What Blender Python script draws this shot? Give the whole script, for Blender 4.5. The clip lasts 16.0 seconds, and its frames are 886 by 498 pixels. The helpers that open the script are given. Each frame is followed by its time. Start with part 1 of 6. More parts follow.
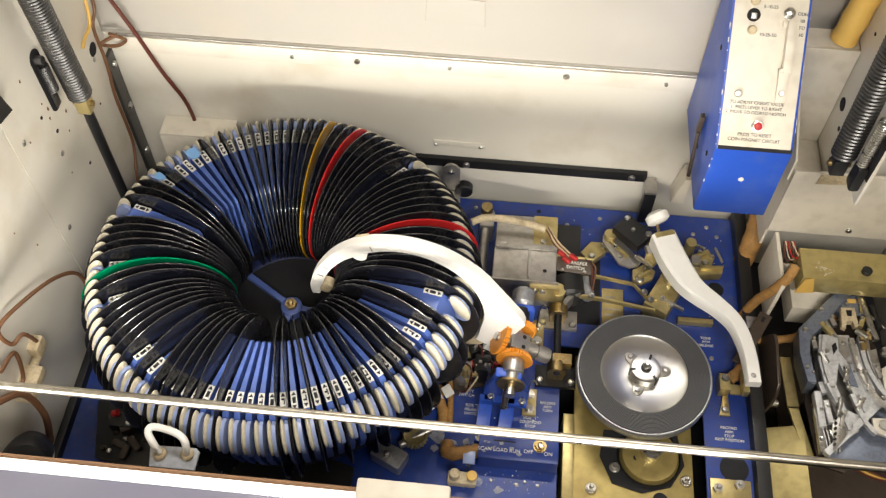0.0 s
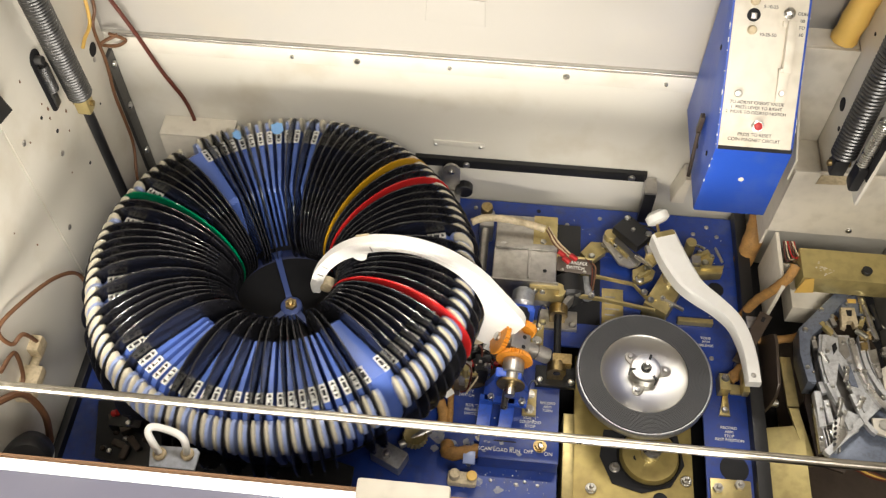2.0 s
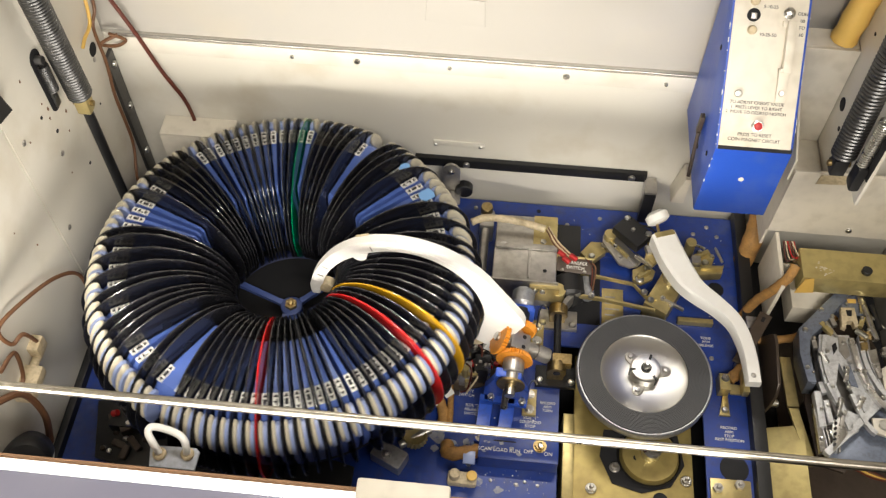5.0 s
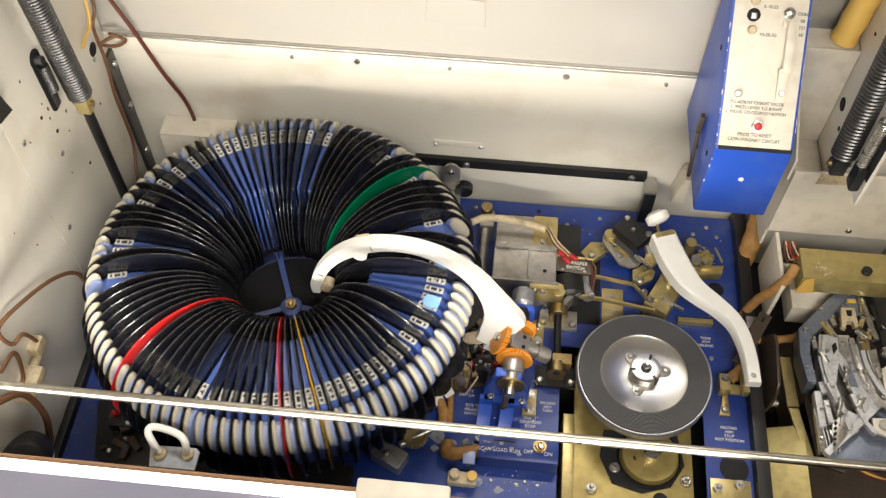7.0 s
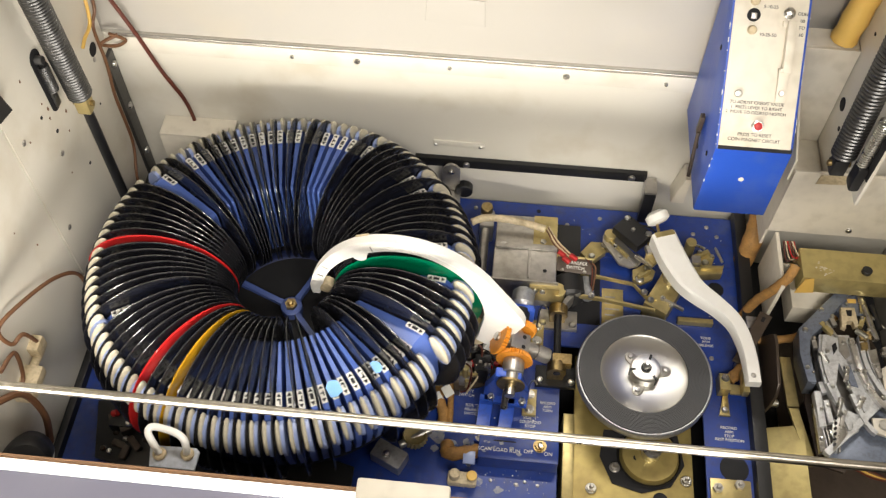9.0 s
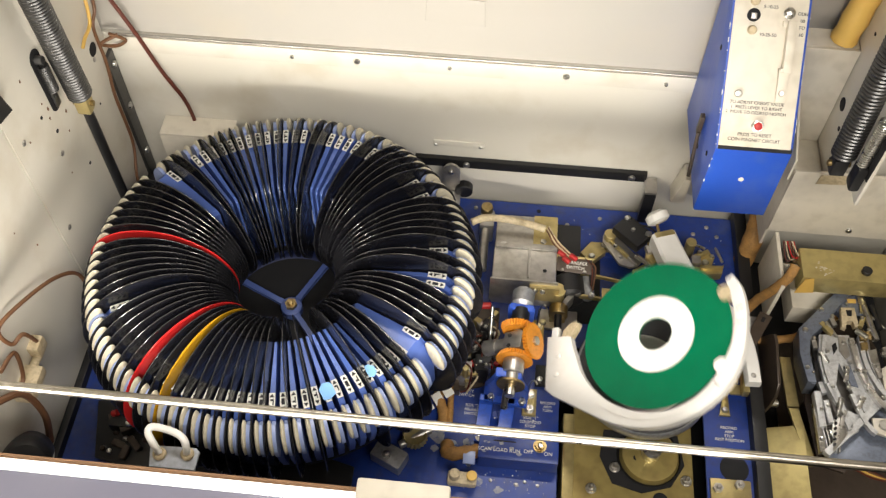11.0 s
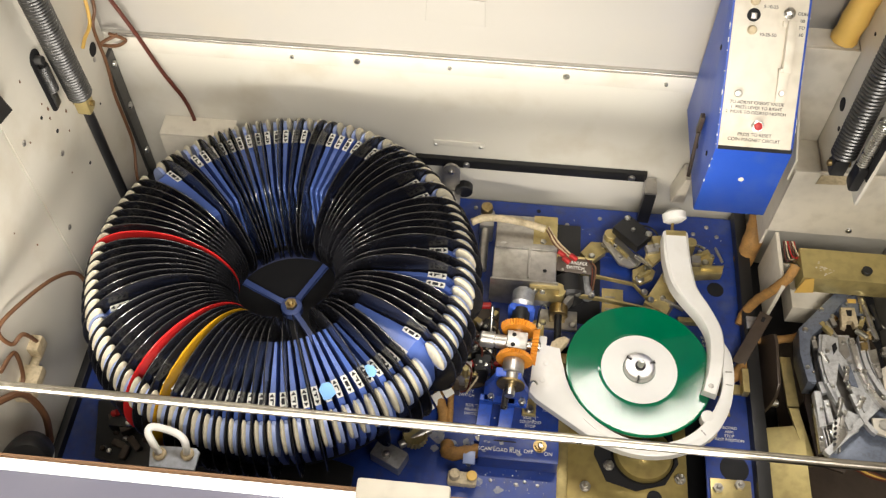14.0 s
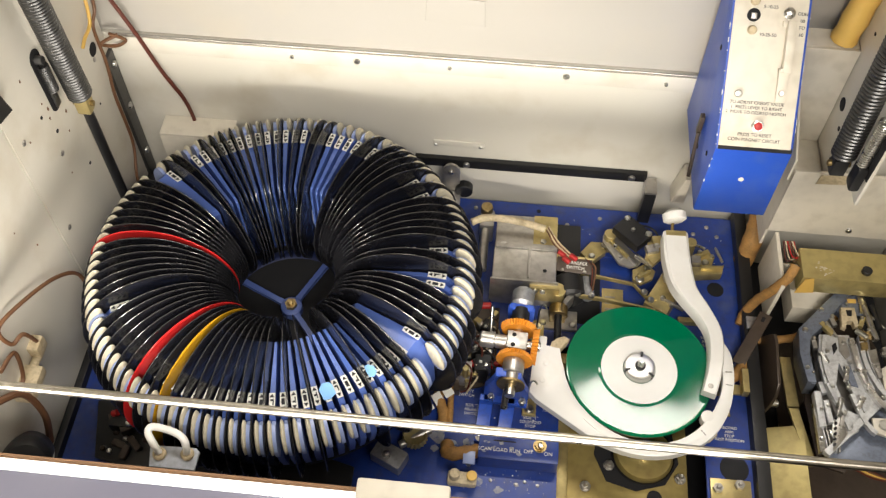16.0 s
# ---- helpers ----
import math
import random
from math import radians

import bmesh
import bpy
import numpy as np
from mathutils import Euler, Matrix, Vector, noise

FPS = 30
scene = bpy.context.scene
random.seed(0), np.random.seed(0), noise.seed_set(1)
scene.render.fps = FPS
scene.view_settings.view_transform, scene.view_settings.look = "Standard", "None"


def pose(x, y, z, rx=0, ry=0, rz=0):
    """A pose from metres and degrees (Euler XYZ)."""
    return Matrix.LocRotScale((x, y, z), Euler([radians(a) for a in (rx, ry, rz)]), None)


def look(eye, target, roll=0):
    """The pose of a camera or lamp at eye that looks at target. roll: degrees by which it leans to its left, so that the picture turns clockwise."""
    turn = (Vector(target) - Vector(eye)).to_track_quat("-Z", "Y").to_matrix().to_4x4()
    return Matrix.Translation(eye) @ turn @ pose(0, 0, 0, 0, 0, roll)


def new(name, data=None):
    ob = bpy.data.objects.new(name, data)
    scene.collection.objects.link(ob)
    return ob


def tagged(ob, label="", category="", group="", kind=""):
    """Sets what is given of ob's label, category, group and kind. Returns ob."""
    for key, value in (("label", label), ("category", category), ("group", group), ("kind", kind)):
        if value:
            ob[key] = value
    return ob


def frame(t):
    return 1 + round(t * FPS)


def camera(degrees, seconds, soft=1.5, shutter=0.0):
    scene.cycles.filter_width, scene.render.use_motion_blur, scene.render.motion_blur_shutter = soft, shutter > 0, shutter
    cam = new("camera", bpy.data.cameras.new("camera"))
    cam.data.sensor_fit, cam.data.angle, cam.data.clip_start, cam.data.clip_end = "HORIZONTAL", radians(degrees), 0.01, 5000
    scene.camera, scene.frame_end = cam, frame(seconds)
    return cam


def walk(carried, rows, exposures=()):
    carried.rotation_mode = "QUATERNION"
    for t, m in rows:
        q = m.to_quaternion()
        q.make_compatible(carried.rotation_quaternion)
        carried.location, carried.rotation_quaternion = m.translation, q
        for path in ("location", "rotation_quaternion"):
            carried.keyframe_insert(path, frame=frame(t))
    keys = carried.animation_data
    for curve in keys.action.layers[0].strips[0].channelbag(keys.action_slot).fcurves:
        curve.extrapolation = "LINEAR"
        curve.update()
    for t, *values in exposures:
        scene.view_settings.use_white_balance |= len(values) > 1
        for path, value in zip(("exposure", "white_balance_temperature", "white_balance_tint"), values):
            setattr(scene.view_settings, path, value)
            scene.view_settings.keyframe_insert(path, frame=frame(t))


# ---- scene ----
# ---------------------------------------------------------------- camera
CLIP = 16.0
cam = camera(49.69, CLIP, soft=1.3, shutter=0.9)
right = Vector((0.9954, 0.0982, 0.0045)).normalized()
fwd = Vector((-0.0514, 0.5624, -0.8252)).normalized()
up = right.cross(fwd).normalized()
turn = Matrix((right, up, -fwd)).transposed().to_4x4()
CAM = Matrix.Translation((0, 0, 1.075)) @ turn
walk(cam, [(0, CAM), (CLIP, CAM)])

# ---------------------------------------------------------------- world and lamps
world = bpy.data.worlds.new("room_air")
scene.world = world
world.use_nodes = True
world.node_tree.nodes["Background"].inputs[0].default_value = (0.9, 0.95, 1.0, 1)
world.node_tree.nodes["Background"].inputs[1].default_value = 0.05
scene.view_settings.exposure = 0.0


def lamp(name, power, m, sx, sy, color, spread=180):
    data = bpy.data.lights.new(name, "AREA")
    data.energy, data.color, data.spread = power, color, radians(spread)
    data.shape, data.size, data.size_y = "RECTANGLE", sx, sy
    ob = new(name, data)
    ob.matrix_world = m
    return ob


TUBE_POWER, BACK_POWER, FRONT_POWER = 2.2, 23.0, 47.5
TUBE_Y, TUBE_Z = 0.268, 0.285
lamp("tube_light", TUBE_POWER, look((-0.13, TUBE_Y + 0.03, TUBE_Z + 0.008), (-0.13, 0.85, TUBE_Z + 0.01)), 0.72, 0.012, (1.0, 0.93, 0.82), 100)
lamp("ceiling_light", BACK_POWER, look((0.06, 1.565, 2.05), (0.06, 1.3, 0.0)), 1.16, 0.14, (1.0, 0.94, 0.85))
lamp("ceiling_light", FRONT_POWER, look((0.32, -0.82, 2.05), (0.1, 0.4, 0.0)), 1.2, 0.3, (1.0, 0.94, 0.85))


# ---------------------------------------------------------------- materials
def mat(name, color, rough=0.5, metal=0.0, var=0.12, scale=30.0, bump=0.0, fine=400.0, dirt=None, dirt_amount=0.0,
        dirt_scale=9.0, coat=0.0, emit=0.0, trans=0.0, spec=0.5, grime=0.0):
    m = bpy.data.materials.new(name)
    m.use_nodes = True
    nt = m.node_tree
    b = nt.nodes["Principled BSDF"]
    b.inputs["Roughness"].default_value = rough
    b.inputs["Metallic"].default_value = metal
    b.inputs["Coat Weight"].default_value = coat
    b.inputs["Specular IOR Level"].default_value = spec
    b.inputs["Transmission Weight"].default_value = trans
    co = nt.nodes.new("ShaderNodeTexCoord")

    def noise_node(s, detail):
        n = nt.nodes.new("ShaderNodeTexNoise")
        n.inputs["Scale"].default_value, n.inputs["Detail"].default_value = s, detail
        nt.links.new(co.outputs["Object"], n.inputs["Vector"])
        return n

    big, small = noise_node(scale, 5), noise_node(fine, 3)
    mix = nt.nodes.new("ShaderNodeMix")
    mix.data_type = "RGBA"
    lo = tuple(max(0, c * (1 - var)) for c in color)
    hi = tuple(min(1, c * (1 + var)) for c in color)
    mix.inputs[6].default_value, mix.inputs[7].default_value = (*lo, 1), (*hi, 1)
    nt.links.new(big.outputs[0], mix.inputs[0])
    out = mix.outputs[2]
    if dirt_amount:
        d = noise_node(dirt_scale, 8)
        ramp = nt.nodes.new("ShaderNodeValToRGB")
        ramp.color_ramp.elements[0].position, ramp.color_ramp.elements[1].position = 0.52, 0.74
        ramp.color_ramp.elements[1].color = (dirt_amount,) * 3 + (1,)
        nt.links.new(d.outputs[0], ramp.inputs[0])
        m2 = nt.nodes.new("ShaderNodeMix")
        m2.data_type = "RGBA"
        nt.links.new(ramp.outputs[0], m2.inputs[0])
        nt.links.new(out, m2.inputs[6])
        m2.inputs[7].default_value = (*dirt, 1)
        out = m2.outputs[2]
    # thin film of grime in small patches
    g = noise_node(scale * 4.5, 9)
    gr = nt.nodes.new("ShaderNodeMapRange")
    gr.inputs[1].default_value, gr.inputs[2].default_value = 0.45, 0.75
    gr.inputs[3].default_value, gr.inputs[4].default_value = 0.0, grime
    nt.links.new(g.outputs[0], gr.inputs[0])
    m3 = nt.nodes.new("ShaderNodeMix")
    m3.data_type = "RGBA"
    nt.links.new(gr.outputs[0], m3.inputs[0])
    nt.links.new(out, m3.inputs[6])
    m3.inputs[7].default_value = (*(c * 0.3 + f for c, f in zip(color, (0.03, 0.024, 0.015))), 1)
    nt.links.new(m3.outputs[2], b.inputs["Base Color"])
    rr = nt.nodes.new("ShaderNodeMapRange")
    rr.inputs[3].default_value, rr.inputs[4].default_value = max(0.02, rough * 0.75), min(1, rough * 1.3)
    nt.links.new(big.outputs[0], rr.inputs[0])
    nt.links.new(rr.outputs[0], b.inputs["Roughness"])
    if bump:
        bp = nt.nodes.new("ShaderNodeBump")
        bp.inputs["Strength"].default_value, bp.inputs["Distance"].default_value = bump, 0.001
        nt.links.new(small.outputs[0], bp.inputs["Height"])
        nt.links.new(bp.outputs[0], b.inputs["Normal"])
    if emit:
        b.inputs["Emission Color"].default_value = (*color, 1)
        b.inputs["Emission Strength"].default_value = emit
    return m


CREAM = mat("cream_enamel", (0.72, 0.69, 0.61), 0.24, var=0.05, scale=6, bump=0.05, fine=250, dirt=(0.42, 0.34, 0.2), dirt_amount=0.35, dirt_scale=11)
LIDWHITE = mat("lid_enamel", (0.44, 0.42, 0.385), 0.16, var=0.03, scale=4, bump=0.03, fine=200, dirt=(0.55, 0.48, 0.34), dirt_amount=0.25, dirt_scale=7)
TIN = mat("cream_tin", (0.72, 0.67, 0.57), 0.4, var=0.06, scale=14, bump=0.05, dirt=(0.35, 0.27, 0.14), dirt_amount=0.4, dirt_scale=16, grime=0.16)
DECK = mat("blue_deck_paint", (0.014, 0.045, 0.26), 0.38, var=0.2, scale=22, bump=0.12, fine=600, dirt=(0.12, 0.14, 0.2), dirt_amount=0.4, dirt_scale=35, grime=0.5)
BLUE = mat("blue_box_paint", (0.016, 0.075, 0.46), 0.34, var=0.1, scale=18, bump=0.15, fine=700, dirt=(0.1, 0.16, 0.4), dirt_amount=0.3, dirt_scale=30)
BRACKETBLUE = mat("blue_casting", (0.03, 0.1, 0.55), 0.35, var=0.12, scale=60, bump=0.1, grime=0.4)
FIN = mat("blue_divider_plastic", (0.09, 0.16, 0.5), 0.34, var=0.12, scale=40, bump=0.05)
FINPALE = mat("pale_blue_plastic", (0.29, 0.36, 0.62), 0.34, var=0.12, scale=40)
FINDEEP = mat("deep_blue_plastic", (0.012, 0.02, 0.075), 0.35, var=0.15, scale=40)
SPIDERGREY = mat("blue_grey_casting", (0.2, 0.23, 0.3), 0.4, 0.5, var=0.15, scale=50, bump=0.1, grime=0.5)
SPIDER = mat("spider_blue", (0.07, 0.11, 0.32), 0.4, var=0.15, scale=50)
TAB = mat("aged_white_plastic", (0.63, 0.58, 0.45), 0.38, var=0.08, scale=45, dirt=(0.5, 0.4, 0.2), dirt_amount=0.4, dirt_scale=50, grime=0.25)
PAPER = mat("tag_paper", (0.8, 0.79, 0.74), 0.6, var=0.05, scale=80, grime=0.2)
LABELWHITE = mat("label_paper", (0.9, 0.9, 0.88), 0.55, var=0.03, scale=80)
INK = mat("tag_ink", (0.02, 0.02, 0.025), 0.6, var=0.2)
TAPE = mat("pale_blue_tape", (0.2, 0.42, 0.78), 0.6, var=0.1, scale=70)
BLACK = mat("black_paint", (0.012, 0.012, 0.013), 0.42, var=0.3, scale=40, bump=0.1)
SPRING = mat("oiled_spring_steel", (0.13, 0.13, 0.13), 0.38, 0.9, var=0.2, scale=60, grime=0.4)
# Near-black that puts the shade of holes, slots and cabinet bottom into the colour.
VOID = mat("unlit_black", (0.008, 0.008, 0.01), 0.8, var=0.3)
RUBBER = mat("grey_rubber_mat", (0.075, 0.076, 0.08), 0.55, var=0.15, scale=40, bump=0.15)
STEEL = mat("bright_steel", (0.62, 0.61, 0.58), 0.28, 1.0, var=0.12, scale=80, bump=0.04, grime=0.3)
ROD = mat("dull_plated_rod", (0.46, 0.43, 0.37), 0.3, 1.0, var=0.12, scale=40, bump=0.05, grime=0.35)
BRUSHED = mat("platter_plate", (0.62, 0.61, 0.58), 0.3, 1.0, var=0.06, scale=9)
CAST = mat("die_cast_metal", (0.5, 0.48, 0.45), 0.36, 0.85, var=0.25, scale=24, bump=0.25, fine=500, dirt=(0.14, 0.12, 0.08), dirt_amount=0.5, dirt_scale=30, grime=0.4)
REJGREY = mat("light_grey_casting", (0.66, 0.67, 0.68), 0.42, 0.35, var=0.15, scale=60, bump=0.15, dirt=(0.25, 0.22, 0.17), dirt_amount=0.4, dirt_scale=40, grime=0.45)
CLEARPLATE = mat("scuffed_clear_plate", (0.5, 0.54, 0.62), 0.25, var=0.15, scale=40, dirt=(0.25, 0.24, 0.2), dirt_amount=0.4, dirt_scale=30, grime=0.5)
GREYCAST = mat("grey_casting", (0.42, 0.43, 0.45), 0.38, 0.7, var=0.15, scale=50, bump=0.2, grime=0.5)
ZINC = mat("yellow_zinc_plate", (0.54, 0.44, 0.2), 0.36, 0.7, var=0.22, scale=28, bump=0.06, dirt=(0.22, 0.16, 0.07), dirt_amount=0.6, dirt_scale=24, grime=0.3)
MOTORGOLD = mat("dull_gold_plate", (0.42, 0.33, 0.12), 0.4, 0.6, var=0.2, scale=20, bump=0.05, dirt=(0.18, 0.12, 0.05), dirt_amount=0.5, dirt_scale=22, grime=0.3)
BRASS = mat("brass", (0.42, 0.31, 0.14), 0.42, 1.0, var=0.2, scale=60, grime=0.6)
GOLDTIN = mat("gold_tin", (0.5, 0.41, 0.17), 0.4, 0.55, var=0.12, scale=18, dirt=(0.3, 0.2, 0.08), dirt_amount=0.5, dirt_scale=20, grime=0.35)
ORANGE = mat("orange_nylon", (0.66, 0.25, 0.02), 0.45, var=0.3, scale=70, bump=0.1, dirt=(0.2, 0.07, 0.02), dirt_amount=0.6, dirt_scale=60, grime=0.4)
WHITE = mat("white_plastic", (0.86, 0.85, 0.82), 0.36, var=0.03, scale=40, dirt=(0.5, 0.45, 0.35), dirt_amount=0.15, dirt_scale=40)
IVORY = mat("ivory_rubber", (0.6, 0.5, 0.33), 0.55, var=0.2, scale=60, dirt=(0.25, 0.18, 0.09), dirt_amount=0.6, dirt_scale=45, grime=0.5)
TAN = mat("tan_sleeve", (0.4, 0.21, 0.06), 0.65, var=0.4, scale=90, bump=0.5, fine=500, dirt=(0.12, 0.07, 0.03), dirt_amount=0.6, dirt_scale=60, grime=0.5)
BROWN = mat("brown_wire", (0.16, 0.075, 0.035), 0.5, var=0.2, scale=80)
REDWIRE = mat("red_wire", (0.1, 0.022, 0.012), 0.45, var=0.2, scale=80)
RED = mat("red_plastic", (0.42, 0.015, 0.015), 0.4, var=0.15, scale=80)
YELLOW = mat("yellow_wire", (0.74, 0.47, 0.11), 0.5, var=0.1, scale=80)
TUBEGLOW = mat("fluorescent_glass", (1.0, 0.98, 0.94), 0.3, var=0.0, emit=1.8)
GLASS = mat("smoked_panel", (0.27, 0.27, 0.36), 0.12, var=0.2, scale=6, spec=0.6)
WALLPAINT = mat("room_paint", (0.55, 0.52, 0.47), 0.8, var=0.06, scale=2)
FLOORMAT = mat("room_floor_boards", (0.16, 0.11, 0.07), 0.5, var=0.2, scale=6)
FLAP = mat("oiled_brown_steel", (0.075, 0.055, 0.042), 0.4, 0.3, var=0.25, scale=30, bump=0.1, grime=0.5)
SMEAR = mat("whitish_smear", (0.3, 0.31, 0.36), 0.8, var=0.5, scale=120, dirt=(0.02, 0.05, 0.25), dirt_amount=1.0, dirt_scale=150)
CARD = mat("brown_card", (0.3, 0.17, 0.09), 0.7, var=0.15, scale=60)


def vinyl(name, color, rough=0.22, trans=0.0, groove=0.03, spec=0.6, sheen=0.7):
    m = mat(name, color, rough, var=0.15, scale=30, spec=spec)
    nt = m.node_tree
    b = nt.nodes["Principled BSDF"]
    b.inputs["Transmission Weight"].default_value = trans
    b.inputs["Anisotropic"].default_value = sheen
    tan = nt.nodes.new("ShaderNodeTangent")
    tan.direction_type, tan.axis = "RADIAL", "Z"
    nt.links.new(tan.outputs[0], b.inputs["Tangent"])
    co = nt.nodes.new("ShaderNodeTexCoord")
    w = nt.nodes.new("ShaderNodeTexWave")
    w.wave_type, w.rings_direction = "RINGS", "Z"
    w.inputs["Scale"].default_value, w.inputs["Distortion"].default_value = 260, 0.0
    nt.links.new(co.outputs["Object"], w.inputs["Vector"])
    bp = nt.nodes.new("ShaderNodeBump")
    bp.inputs["Strength"].default_value, bp.inputs["Distance"].default_value = groove, 0.0003
    nt.links.new(w.outputs["Fac"], bp.inputs["Height"])
    nt.links.new(bp.outputs[0], b.inputs["Normal"])
    return m


VINYL = vinyl("black_vinyl", (0.011, 0.011, 0.014), 0.26)
RIM = mat("disc_rim", (0.02, 0.02, 0.022), 0.2, var=0.1, spec=0.9)
GREENV = vinyl("green_vinyl", (0.0, 0.15, 0.065), 0.06, 0.0, 0.005, 0.28, 0.45)
REDV = vinyl("red_vinyl", (0.52, 0.02, 0.02), 0.14)
YELV = vinyl("amber_vinyl", (0.48, 0.26, 0.012), 0.14)


# ---------------------------------------------------------------- mesh tools
ORG = {}


def thing(name, loc, label, category, group="", kind=""):
    ob = new(name)
    ob.location = loc
    ORG[ob] = Vector(loc)
    return tagged(ob, label, category, group, kind)


def mesh_of(name, bm, material):
    me = bpy.data.meshes.new(name)
    bmesh.ops.recalc_face_normals(bm, faces=bm.faces)
    bm.to_mesh(me)
    bm.free()
    for mt in material if isinstance(material, (list, tuple)) else (material,):
        me.materials.append(mt)
    return me


def smooth(me, angle=40):
    me.polygons.foreach_set("use_smooth", [True] * len(me.polygons))
    me.set_sharp_from_angle(angle=radians(angle))
    return me


def part(name, bm, material, parent, label="", soft=True):
    o = ORG[parent]
    for v in bm.verts:
        v.co -= o
    me = mesh_of(name, bm, material)
    if soft:
        smooth(me)
    ob = new(name, me)
    ob.parent = parent
    ORG[ob] = o
    if label:
        ob["label"] = label
    return ob


def solo(name, bm, material, label, category, group="", kind="", soft=True):
    me = mesh_of(name, bm, material)
    if soft:
        smooth(me)
    ob = new(name, me)
    ORG[ob] = Vector((0, 0, 0))
    return tagged(ob, label, category, group, kind)


def B():
    return bmesh.new()


def box(bm, x0, x1, y0, y1, z0, z1, bev=0.0, m=None, mi=0):
    r = bmesh.ops.create_cube(bm, size=1.0)
    vs = r["verts"]
    for v in vs:
        v.co = Vector(((x0 + x1) / 2 + v.co.x * (x1 - x0), (y0 + y1) / 2 + v.co.y * (y1 - y0), (z0 + z1) / 2 + v.co.z * (z1 - z0)))
    fs = {f for v in vs for f in v.link_faces}
    for f in fs:
        f.material_index = mi
    if bev:
        es = list({e for v in vs for e in v.link_edges})
        r = bmesh.ops.bevel(bm, geom=es, offset=bev, segments=2, affect="EDGES", profile=0.6)
        vs = list({v for f in r["faces"] for v in f.verts} | {v for v in vs if v.is_valid})
    if m is not None:
        bmesh.ops.transform(bm, matrix=m, verts=vs)
    return bm


def lathe(bm, prof, seg=32, m=None, mi=0, cap=True):
    """Turn a profile of (radius, height) about z."""
    m = m or Matrix()
    rings = []
    for r, z in prof:
        rings.append([bm.verts.new(m @ Vector((r * math.cos(2 * math.pi * i / seg), r * math.sin(2 * math.pi * i / seg), z))) for i in range(seg)])
    for a, b in zip(rings, rings[1:]):
        for i in range(seg):
            bm.faces.new((a[i], a[(i + 1) % seg], b[(i + 1) % seg], b[i])).material_index = mi
    if cap:
        bm.faces.new(rings[0][::-1]).material_index = mi
        bm.faces.new(rings[-1]).material_index = mi
    return bm


def cyl(bm, p, q, r, seg=16, bev=0.0006, r2=None, mi=0):
    p, q = Vector(p), Vector(q)
    d = q - p
    L = d.length
    m = Matrix.Translation(p) @ d.to_track_quat("Z", "Y").to_matrix().to_4x4()
    r2 = r if r2 is None else r2
    bev = min(bev, L / 3, r / 3, r2 / 2)
    return lathe(bm, [(r - bev, 0), (r, bev), (r2, L - bev), (r2 - bev, L)], seg, m, mi)


def prism(bm, pts, z0, z1, m=None, bev=0.0, mi=0):
    """A flat outline of (x, y) with thickness along z."""
    m = m or Matrix()
    a = [bm.verts.new(m @ Vector((x, y, z0))) for x, y in pts]
    b = [bm.verts.new(m @ Vector((x, y, z1))) for x, y in pts]
    n = len(pts)
    fs = [bm.faces.new(a[::-1]), bm.faces.new(b)]
    for i in range(n):
        fs.append(bm.faces.new((a[i], a[(i + 1) % n], b[(i + 1) % n], b[i])))
    for f in fs:
        f.material_index = mi
    if bev:
        es = list({e for f in fs[:2] for e in f.edges})
        bmesh.ops.bevel(bm, geom=es, offset=bev, segments=2, affect="EDGES", profile=0.6)
    return bm


def spline(pts, n=8):
    pts = [Vector(p) for p in pts]
    out = []
    for i in range(len(pts) - 1):
        p0, p1, p2, p3 = pts[max(i - 1, 0)], pts[i], pts[i + 1], pts[min(i + 2, len(pts) - 1)]
        for k in range(n):
            t = k / n
            out.append(0.5 * (2 * p1 + (p2 - p0) * t + (2 * p0 - 5 * p1 + 4 * p2 - p3) * t * t + (3 * p1 - p0 - 3 * p2 + p3) * t ** 3))
    out.append(pts[-1])
    return out


def sweep(bm, pts, r, seg=8, mi=0, wob=0.0):
    n = len(pts)
    rings = []
    prev = None
    for i, p in enumerate(pts):
        d = (pts[min(i + 1, n - 1)] - pts[max(i - 1, 0)]).normalized()
        side = d.cross(Vector((0, 0, 1)) if abs(d.z) < 0.95 else Vector((1, 0, 0))).normalized()
        if prev is not None:
            side = (prev - d * prev.dot(d)).normalized()
        prev = side
        o = d.cross(side)
        rr = r[i] if isinstance(r, list) else r
        rr *= 1 + wob * math.sin(i * 1.7)
        rings.append([bm.verts.new(p + (side * math.cos(2 * math.pi * k / seg) + o * math.sin(2 * math.pi * k / seg)) * rr) for k in range(seg)])
    for a, b in zip(rings, rings[1:]):
        for k in range(seg):
            bm.faces.new((a[k], a[(k + 1) % seg], b[(k + 1) % seg], b[k])).material_index = mi
    bm.faces.new(rings[0][::-1]).material_index = mi
    bm.faces.new(rings[-1]).material_index = mi
    return bm


def wire(pts, r, n=8, seg=8, wob=0.0):
    return sweep(B(), spline(pts, n), r, seg, 0, wob)


def helix(p, q, R, r, turns, seg=6, per=14):
    p, q = Vector(p), Vector(q)
    d = q - p
    m = d.to_track_quat("Z", "Y").to_matrix()
    pts = [p + m @ Vector((R * math.cos(2 * math.pi * i / per), R * math.sin(2 * math.pi * i / per), d.length * i / (turns * per))) for i in range(turns * per + 1)]
    return sweep(B(), pts, r, seg)


def screw_head(bm, x, y, z, r=0.0035, h=0.002, n=None):
    """A slotted pan head on a level face."""
    m = Matrix.Translation((x, y, z))
    if n is not None:
        m = m @ Vector(n).to_track_quat("Z", "Y").to_matrix().to_4x4()
    lathe(bm, [(r, 0), (r, h * 0.5), (r * 0.75, h), (r * 0.3, h * 1.1)], 12, m)
    return bm


